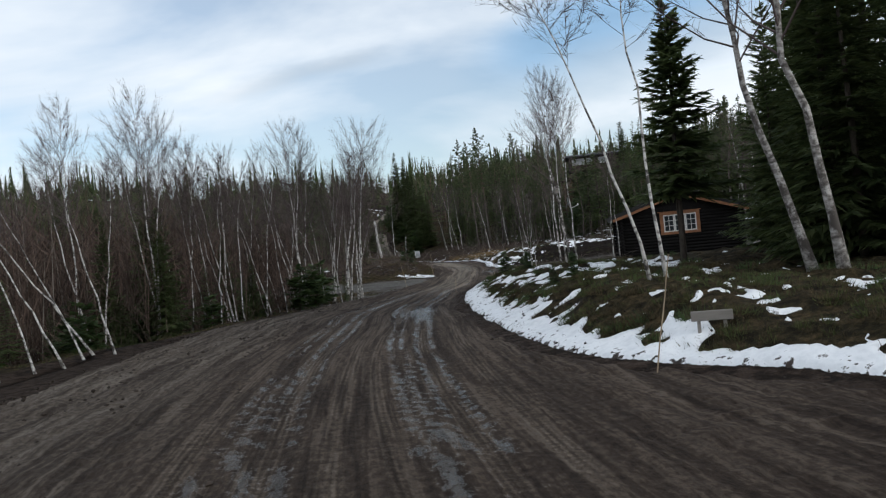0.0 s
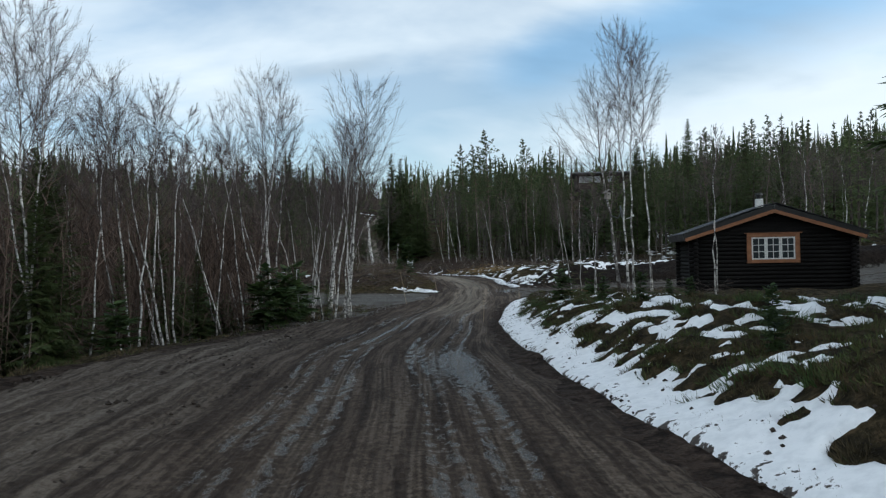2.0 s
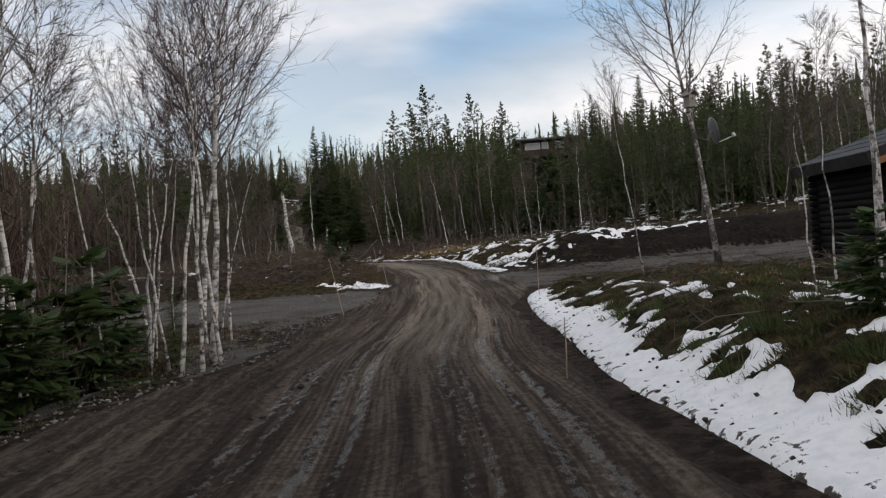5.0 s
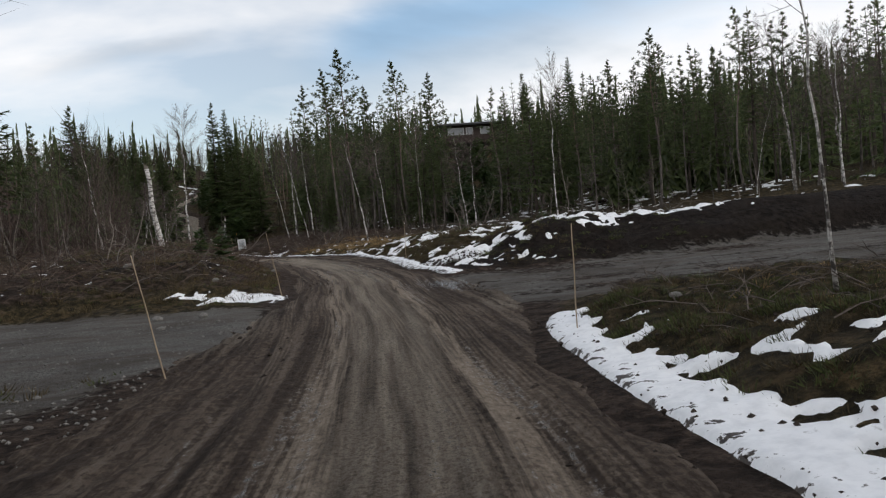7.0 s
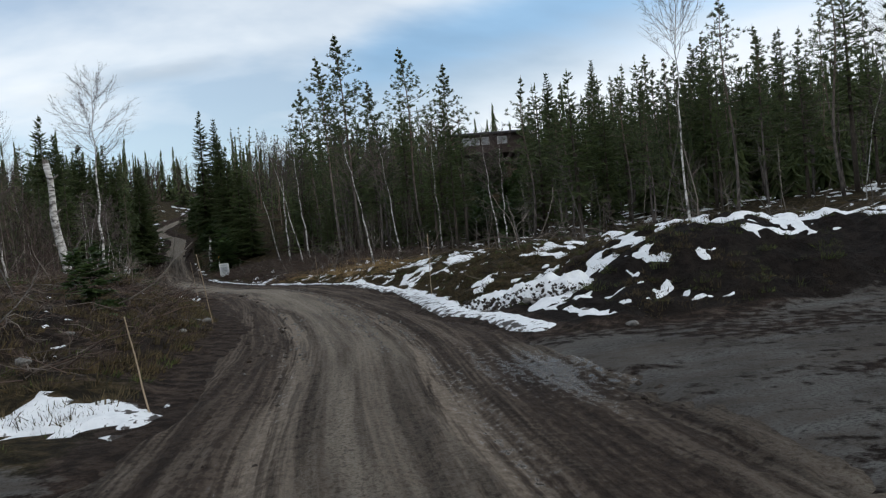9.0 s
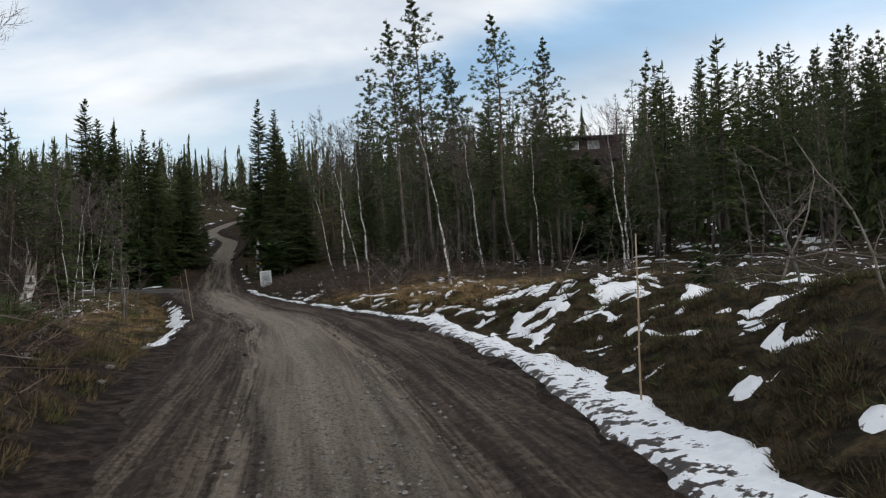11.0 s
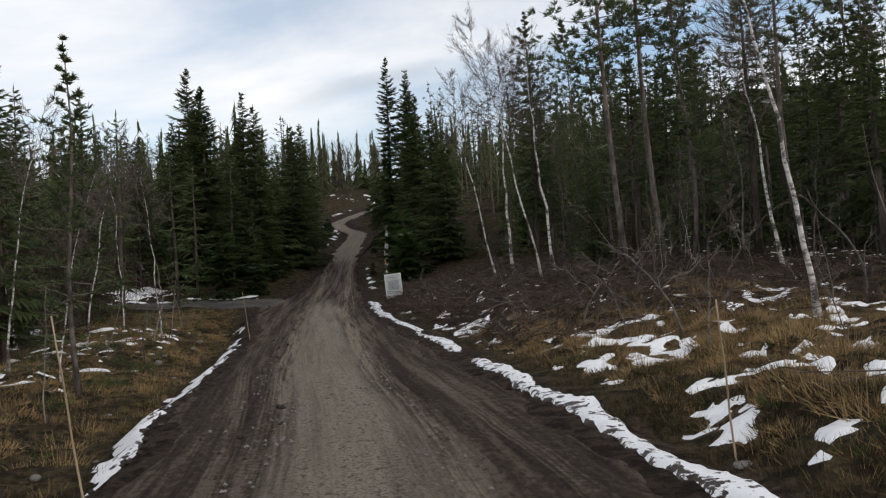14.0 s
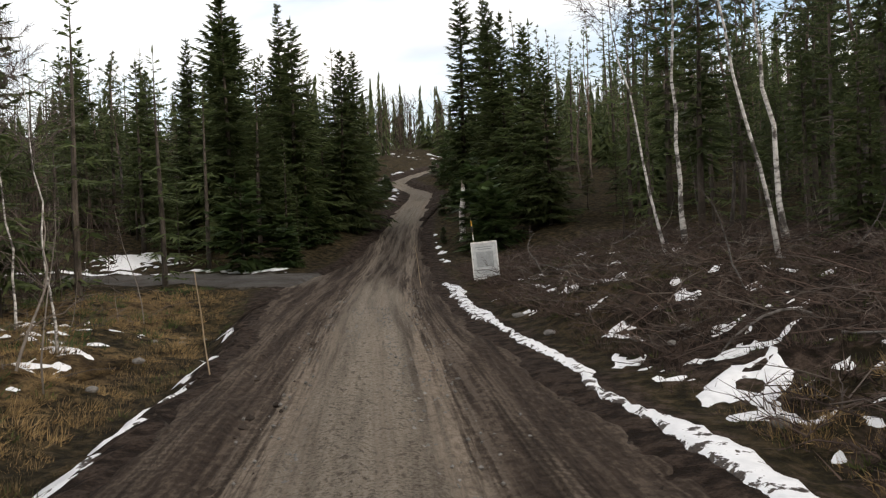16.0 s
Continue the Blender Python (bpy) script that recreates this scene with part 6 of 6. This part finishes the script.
def snag(x, y, h, r, lean, label, seed):
    """A dead birch stem broken off at the top, with stubs."""
    random.seed(seed)
    root = tagged(new("broken_birch"), label, "dead tree")
    g = Geo()
    pts = [(0.05 * math.sin(i * 1.1) * h / 4, 0.03 * math.cos(i * 1.9), -0.2 + (h + 0.2) * i / 8) for i in range(9)]
    g.tube(pts, [r * (1.15 - 0.05 * i) * U(0.92, 1.1) for i in range(9)], 9)
    top = Vector(pts[-1])
    for k in range(5):
        a = k * 1.26
        b = top + Vector((math.cos(a), math.sin(a), -0.3)) * r * 0.5
        s = Geo()
        s.tube([b, b + Vector((U(-0.05, 0.05), U(-0.05, 0.05), U(0.12, 0.35)))], [r * 0.3, r * 0.04], 4)
        part("splinter", s, M["dead_wood"], root)
    part("stem", g, M["birch"], root, smooth=True)
    for k in range(3):
        s = Geo()
        p = Vector(pts[3 + k * 2])
        s.tube([p, p + unit(U(0, 6.28), 0.5) * (r + 0.16)], [r * 0.35, r * 0.16], 5)
        part("stub", s, M["dead_wood"], root)
    root.matrix_basis = Matrix.Translation((x, y, ground(x, y))) @ Matrix.Rotation(radians(lean), 4, "Y")
    return root


snag(-5.25, 66.1, 3.6, 0.105, -6, "thick dead birch stem broken off high up", 5)
snag(-4.0, 66.8, 0.9, 0.10, 10, "short pale torn birch stump", 6)
snag(-5.3, 111.6, 2.2, 0.12, 3, "grey broken stump beside the road", 7)

# stones in the ploughed heap and along the verges
random.seed(47)
stone_meshes = []
for k in range(5):
    bm = bmesh.new()
    bmesh.ops.create_icosphere(bm, subdivisions=2, radius=1)
    for v in bm.verts:
        v.co *= 1 + 0.22 * noise.noise(v.co * 1.3 + Vector((k * 7, 0, 0))) + 0.08 * noise.noise(v.co * 4)
        v.co.z *= 0.7
    me = bpy.data.meshes.new("stone")
    bm.to_mesh(me)
    bm.free()
    me.materials.append(M["stone"])
    stone_meshes.append(me)


def stone(x, y, r):
    ob = new("stone", random.choice(stone_meshes))
    ob.matrix_basis = Matrix.Translation((x, y, ground(x, y) + r * 0.25)) @ Matrix.Rotation(U(0, 6.28), 4, "Z") @ Matrix.Diagonal((r * U(0.8, 1.3), r, r * U(0.7, 1.0), 1))
    return tagged(ob, "grey-brown field stone lying in the verge", "stone", "stones")


for _ in range(9):
    k = U(-1.1, 1.1)
    stone(4.0 + 0.67 * k + U(-0.12, 0.05), 55.0 - 0.74 * k + U(-0.12, 0.05), U(0.03, 0.075))
for _ in range(60):
    y = U(36, 96)
    if U(0, 1) < 0.6:
        stone(left_edge(y) - U(0.3, 2.2), y, U(0.03, 0.10))
    else:
        stone(right_edge(y) + U(0.5, 1.8), y, U(0.03, 0.09))
stone(-4.6, 54.6, 0.18)
stone(-0.9, 57.6, 0.10)
stone(-1.2, 56.9, 0.08)
stone(-6.6, 71.0, 0.20)

# ploughed snow heaps at the junction
random.seed(49)


def heap(x, y, a, b, h, turn, label):
    bm = bmesh.new()
    bmesh.ops.create_grid(bm, x_segments=56, y_segments=32, size=1)
    cv = bm.verts.layers.float_color.new("cover")
    turned = Matrix.Translation((x, y, 0)) @ Matrix.Rotation(radians(turn), 4, "Z")
    for v in bm.verts:
        px, py = v.co.x, v.co.y
        r = math.sqrt(px * px + py * py)
        e = max(0, 1 - r ** 2.2)
        lump = 0.35 * noise.noise(Vector((px * 3 + x, py * 2, 1))) + 0.30 * noise.noise(Vector((px * 9, py * 6, x))) + 0.22 * noise.noise(Vector((px * 21, py * 14, x)))
        v.co.z = h * e * (1 + lump) - 0.12 * (1 - e)
        d = min(1, max(0, -0.10 - 0.75 * py + 0.5 * noise.noise(Vector((px * 4, py * 4, 5))))) * (1 if e < 0.85 else 0.3)
        v[cv] = (d, d, d, 1)
        v.co.x, v.co.y = px * a, py * b
        at = turned @ Vector((v.co.x, v.co.y, 0))
        v.co.z += ground(at.x, at.y)
    me = bpy.data.meshes.new("snow_heap")
    bm.to_mesh(me)
    bm.free()
    me.polygons.foreach_set("use_smooth", [True] * len(me.polygons))
    me.materials.append(M["snow"])
    ob = new("snow_heap", me)
    ob.matrix_basis = turned
    return tagged(ob, label, "snow heap", "ploughed snow heaps")


heap(4.5, 55.4, 1.45, 0.60, 0.32, -48, "dirty ploughed snow ridge with earth and stones")


def on_heap():
    px, py = U(-0.95, 0.95), -U(0.15, 1) ** 0.8
    e = max(0, 1 - math.hypot(px, py) ** 2.2)
    at = Matrix.Translation((4.5, 55.4, 0)) @ Matrix.Rotation(radians(-48), 4, "Z") @ Vector((px * 1.45, py * 0.60, 0))
    return at.x, at.y, ground(at.x, at.y) + 0.32 * e - 0.02


crumbs("earth_clods", "dark earth and turf clods ploughed into the snow heap", M["clod"], 360, on_heap, 0.010, 0.040)

# ---- the log cabin ----
random.seed(53)
cabin = tagged(new("log_cabin"), "small black-tarred log cabin with orange trim", "cabin")
CW, CD, LOG, ROWS_UP = 5.4, 3.0, 0.146, 15
WALL = LOG * ROWS_UP


def log_mesh(length):
    g = Geo()
    k = 10
    prof = [(0.085 * math.cos(2 * math.pi * i / k), LOG * 0.49 * math.sin(2 * math.pi * i / k)) for i in range(k)]
    xs = [-length / 2, -length / 2 + 0.02, -length / 4, length / 4, length / 2 - 0.02, length / 2]
    vs, fs = [], []
    for i, x in enumerate(xs):
        s = 0.8 if i in (0, len(xs) - 1) else 1.0
        vs += [(x, a * s, b * s + 0.003 * math.sin(i * 2.2)) for a, b in prof]
    for i in range(len(xs) - 1):
        fs += [(i * k + j, i * k + (j + 1) % k, (i + 1) * k + (j + 1) % k, (i + 1) * k + j) for j in range(k)]
    fs += [tuple(range(k))[::-1], tuple((len(xs) - 1) * k + j for j in range(k))]
    g.add(vs, fs)
    return g.mesh("log", M["log"], True)


long_log, side_log = log_mesh(CW + 0.44), log_mesh(CD + 0.44)
for i in range(ROWS_UP):
    for me, x, y, turn, dz in ((long_log, 0, 0, 0, 0), (long_log, 0, CD, 0, 0), (side_log, -CW / 2, CD / 2, 90, LOG / 2), (side_log, CW / 2, CD / 2, 90, LOG / 2)):
        ob = new("log", me)
        ob.parent = cabin
        ob.matrix_basis = Matrix.Translation((x, y, LOG * (i + 0.5) + dz)) @ Matrix.Rotation(radians(turn), 4, "Z")
core = Geo()
for lo, hi in (((-CW / 2 + 0.03, -0.03, 0), (CW / 2 - 0.03, 0.03, WALL)), ((-CW / 2 + 0.03, CD - 0.03, 0), (CW / 2 - 0.03, CD + 0.03, WALL)), ((CW / 2 - 0.03, 0.03, 0), (CW / 2 + 0.03, CD - 0.03, WALL)), ((-CW / 2 - 0.03, 0.03, 0), (-CW / 2 + 0.03, CD - 0.03, WALL))):
    core.box(lo, hi)
part("wall_core", core, M["log"], cabin)
for i in range(1, 13):
    g = Geo()
    g.box((-CW / 2 - 0.078, 0.35, LOG * i + LOG - 0.009), (-CW / 2 - 0.060, 2.3, LOG * i + LOG + 0.006))
    part("caulking", g, M["chink"], cabin, "pale caulking strip between logs")
RISE = 0.86
for y, nm in ((0.0, "gable"), (CD, "gable")):
    g = Geo()
    vs = [(-CW / 2, y - 0.05, WALL), (CW / 2, y - 0.05, WALL), (0, y - 0.05, WALL + RISE), (-CW / 2, y + 0.05, WALL), (CW / 2, y + 0.05, WALL), (0, y + 0.05, WALL + RISE)]
    g.add(vs, ((0, 1, 2), (5, 4, 3), (0, 3, 4, 1), (1, 4, 5, 2), (2, 5, 3, 0)))
    part(nm, g, M["log"], cabin)
    for i in range(7):
        z = WALL + LOG * i
        w = (CW / 2) * (1 - (LOG * (i + 0.8)) / RISE)
        if w > 0.2:
            b = bevelled((-w, y - 0.075 if y == 0 else y + 0.05, z + 0.006), (w, y - 0.05 if y == 0 else y + 0.075, z + LOG - 0.006), 0.008)
            part("gable_board", b, M["log"], cabin)
slope = math.atan2(RISE, CW / 2)
EAVE, OVER = 0.42, 0.30
half = (CW / 2) / math.cos(slope) + EAVE
for sgn in (-1, 1):
    m = Matrix.Translation((0, 0, WALL + RISE + 0.02)) @ Matrix.Rotation(sgn * slope, 4, "Y")
    g = Geo()
    g.box((0 if sgn > 0 else -half, -OVER, 0), (half if sgn > 0 else 0, CD + OVER, 0.20))
    ob = part("roof_panel", g, M["black"], cabin, "dark thick roof slab")
    ob.matrix_basis = m
    for i in range(6):
        a, b = half * i / 6, half * (i + 1) / 6 + 0.03
        g = Geo()
        g.box((a if sgn > 0 else -b, -OVER - 0.02, 0.204 + 0.010 * (5 - i)), (b if sgn > 0 else -a, CD + OVER + 0.02, 0.216 + 0.010 * (5 - i)))
        ob = part("roof_felt_strip", g, M["roof"], cabin, "grey roofing felt strip")
        ob.matrix_basis = m
    g = Geo()
    g.box((0.02 if sgn > 0 else -half, -OVER - 0.03, -0.10), (half if sgn > 0 else -0.02, -OVER, 0.02))
    ob = part("barge_board", g, M["orange"], cabin, "orange-brown barge board")
    ob.matrix_basis = m
    g = Geo()
    g.box((half - 0.02 if sgn > 0 else -half - 0.03, -OVER, -0.05), (half + 0.03 if sgn > 0 else -half + 0.02, CD + OVER, 0.20))
    ob = part("eave_board", g, M["black"], cabin, "dark eave board")
    ob.matrix_basis = m
g = Geo()
g.box((-0.24, 1.1, WALL + RISE + 0.1), (0.0, 1.34, WALL + RISE + 0.52))
chim = part("chimney", g, M["white"], cabin, "short white chimney with black cap")
g = Geo()
g.tube([(-0.12, 1.22, WALL + RISE + 0.5), (-0.12, 1.22, WALL + RISE + 0.66)], [0.10, 0.10], 12)
g.tube([(-0.12, 1.22, WALL + RISE + 0.66), (-0.12, 1.22, WALL + RISE + 0.74)], [0.15, 0.12], 12)
part("cap", g, M["black"], chim)
# window in the gable wall
WZ, WW, WH = 1.70, 1.50, 0.80
win = part("window", bevelled((-WW / 2 - 0.16, -0.115, WZ - WH / 2 - 0.13), (-WW / 2, -0.06, WZ + WH / 2 + 0.13), 0.008), M["orange"], cabin, "three-part white window in orange frame")
for lo, hi in (((WW / 2, -0.115, WZ - WH / 2 - 0.13), (WW / 2 + 0.16, -0.06, WZ + WH / 2 + 0.13)), ((-WW / 2, -0.115, WZ + WH / 2), (WW / 2, -0.06, WZ + WH / 2 + 0.13)), ((-WW / 2, -0.115, WZ - WH / 2 - 0.13), (WW / 2, -0.06, WZ - WH / 2))):
    part("trim_board", bevelled(lo, hi, 0.008), M["orange"], win)
part("head_board", bevelled((-WW / 2 - 0.24, -0.14, WZ + WH / 2 + 0.132), (WW / 2 + 0.24, -0.06, WZ + WH / 2 + 0.165), 0.006), M["orange"], win)
sw = WW / 3
for s in range(3):
    x0 = -WW / 2 + s * sw
    g = Geo()
    for lo, hi in (((x0 + 0.005, -0.105, WZ - WH / 2), (x0 + 0.055, -0.07, WZ + WH / 2)), ((x0 + sw - 0.055, -0.105, WZ - WH / 2), (x0 + sw - 0.005, -0.07, WZ + WH / 2)), ((x0 + 0.055, -0.105, WZ + WH / 2 - 0.05), (x0 + sw - 0.055, -0.07, WZ + WH / 2)), ((x0 + 0.055, -0.105, WZ - WH / 2), (x0 + sw - 0.055, -0.07, WZ - WH / 2 + 0.05)),
                   ((x0 + sw / 2 - 0.011, -0.102, WZ - WH / 2 + 0.05), (x0 + sw / 2 + 0.011, -0.078, WZ + WH / 2 - 0.05)), ((x0 + 0.055, -0.100, WZ - 0.13), (x0 + sw - 0.055, -0.080, WZ - 0.108)), ((x0 + 0.055, -0.100, WZ + 0.108), (x0 + sw - 0.055, -0.080, WZ + 0.13))):
        g.box(lo, hi)
    part("casement", g, M["white"], win, "white painted casement")
    g = Geo()
    g.box((x0 + 0.05, -0.084, WZ - WH / 2 + 0.045), (x0 + sw - 0.05, -0.080, WZ + WH / 2 - 0.045))
    part("pane", g, M["glass"], win)
g = Geo()
g.box((-CW / 2 - 0.15, -0.2, -0.6), (CW / 2 + 0.15, CD + 0.2, 0.0))
part("foundation", g, M["stone"], cabin, "low grey foundation")
CABIN_M = Matrix.Translation((11.25, 36.6, -0.02)) @ Matrix.Rotation(radians(-9), 4, "Z")
cabin.matrix_basis = CABIN_M

# snowy deck planks before the gable
deck = tagged(new("deck"), "low grey plank deck beside the cabin", "deck")
for i in range(7):
    part("plank", bevelled((-1.3, i * 0.15, 0.12), (1.3, i * 0.15 + 0.14, 0.155), 0.004), M["plank"], deck)
for sx in (-1.1, 1.1):
    part("joist", bevelled((sx - 0.04, 0, -0.2), (sx + 0.04, 1.05, 0.119), 0.004), M["plank"], deck)
deck.matrix_basis = CABIN_M @ pose(1.2, -1.35, 0.02)

# satellite dish and nest box on the big birch
def on_trunk(tree, up):
    """The middle of the stem that high over the tree's foot."""
    stem = next(o for o in tree.children if o.name.startswith("trunk"))
    m = tree.matrix_basis
    co = [m @ v.co for v in stem.data.vertices]
    near = sorted(co, key=lambda p: abs(p.z - m.translation.z - up))[:7]
    return sum(near, Vector()) / 7


dish = tagged(new("satellite_dish"), "dark grey satellite dish on a bracket at the birch", "satellite dish")
g = Geo()
ringn = 28
vs = [(0, 0, 0)]
for q in range(1, 6):
    r = 0.29 * q / 5
    vs += [(r * math.cos(2 * math.pi * k / ringn), r * 1.1 * math.sin(2 * math.pi * k / ringn), 0.5 * r * r) for k in range(ringn)]
fs = [(0, 1 + k, 1 + (k + 1) % ringn) for k in range(ringn)]
for q in range(4):
    fs += [(1 + q * ringn + k, 1 + (q + 1) * ringn + k, 1 + (q + 1) * ringn + (k + 1) % ringn, 1 + q * ringn + (k + 1) % ringn) for k in range(ringn)]
g.add(vs, fs)
refl = part("reflector", g, M["dish"], dish, smooth=True)
mod = refl.modifiers.new("thick", "SOLIDIFY")
mod.thickness = 0.012
g = Geo()
g.tube([(0, -0.29, 0.05), (0, -0.27, 0.24), (0, -0.24, 0.44)], [0.011, 0.011, 0.011], 6)
arm = part("arm", g, M["white"], dish)
g = Geo()
g.tube([(0, -0.26, 0.46), (0, -0.20, 0.45), (0, -0.17, 0.44)], [0.035, 0.04, 0.03], 10)
part("receiver", g, M["white"], arm)
stem_at = on_trunk(dish_birch, 3.0)
dish.matrix_basis = Matrix.Translation(stem_at + Vector((0.40, -0.06, 0.10))) @ pose(0, 0, 0, 78, 0, 84)
g = Geo()
back = dish.matrix_basis.inverted()
g.tube([(0, 0, -0.01), back @ (stem_at + Vector((0.30, 0.0, -0.10))), back @ stem_at], [0.02, 0.02, 0.02], 6)
part("bracket", g, M["dish"], dish)
box = tagged(new("nest_box"), "grey wooden nest box with pitched roof on birch", "nest box")
part("body", bevelled((-0.10, -0.09, 0), (0.10, 0.09, 0.28), 0.005), M["plank"], box)
for sgn in (-1, 1):
    g = bevelled((-0.01, -0.15, 0), (0.20, 0.15, 0.02), 0.004)
    ob = part("roof_board", g, M["plank"], box)
    ob.matrix_basis = Matrix.Translation((0, 0, 0.38)) @ Matrix.Rotation(radians(38 if sgn > 0 else 142), 4, "Y")
g = Geo()
g.tube([(0, -0.089, 0.18), (0, -0.094, 0.18)], [0.025, 0.025], 12)
part("entrance_hole", g, M["black"], box)
box.matrix_basis = Matrix.Translation(on_trunk(dish_birch, 4.1) + Vector((0.0, -0.19, -0.1))) @ pose(0, 0, 0, 0, 0, 20)

# brown house up on the hill
house = tagged(new("hill_house"), "dark brown wooden house on posts high on the hill", "house")
HW, HD = 9.0, 6.0
part("wall", bevelled((-HW / 2, 0, 0), (HW / 2, HD, 2.5), 0.03), M["brown_board"], house)
for x0, x1 in ((-4.1, -1.9), (-1.5, -0.6), (0.6, 1.8)):
    w = part("window", bevelled((x0 - 0.07, -0.07, 1.05), (x1 + 0.07, -0.012, 2.12), 0.01), M["white"], house)
    g = Geo()
    g.box((x0, -0.085, 1.12), (x1, -0.075, 2.05))
    part("pane", g, M["curtain"], w)
for sgn, ang in ((-1, 9), (1, -9)):
    g = Geo()
    y0, y1 = (-0.9, HD / 2) if sgn < 0 else (HD / 2, HD + 0.9)
    za, zb = (2.42, 3.05) if sgn < 0 else (3.05, 2.42)
    g.add([(-HW / 2 - 0.8, y0, za), (HW / 2 + 0.8, y0, za), (HW / 2 + 0.8, y1, zb), (-HW / 2 - 0.8, y1, zb), (-HW / 2 - 0.8, y0, za + 0.2), (HW / 2 + 0.8, y0, za + 0.2), (HW / 2 + 0.8, y1, zb + 0.2), (-HW / 2 - 0.8, y1, zb + 0.2)],
          ((3, 2, 1, 0), (4, 5, 6, 7), (0, 1, 5, 4), (1, 2, 6, 5), (2, 3, 7, 6), (3, 0, 4, 7)))
    part("roof", g, M["roof"], house)
g = Geo()
g.box((-HW / 2, -1.3, -0.15), (HW / 2, -0.002, -0.0))
part("balcony_floor", g, M["brown_board"], house)
for i in range(6):
    part("post", bevelled((-HW / 2 + 0.1 + i * (HW - 0.3) / 5, -1.25, -3.0), (-HW / 2 + 0.2 + i * (HW - 0.3) / 5, -1.15, 0.9), 0.01), M["brown_board"], house)
g = Geo()
g.box((-HW / 2, -1.28, 0.86), (HW / 2, -1.2, 0.96))
part("rail", g, M["brown_board"], house)
house.matrix_basis = Matrix.Translation((29.0, 140.5, ground(29.0, 140.5) + 1.6)) @ Matrix.Rotation(radians(-6), 4, "Z")
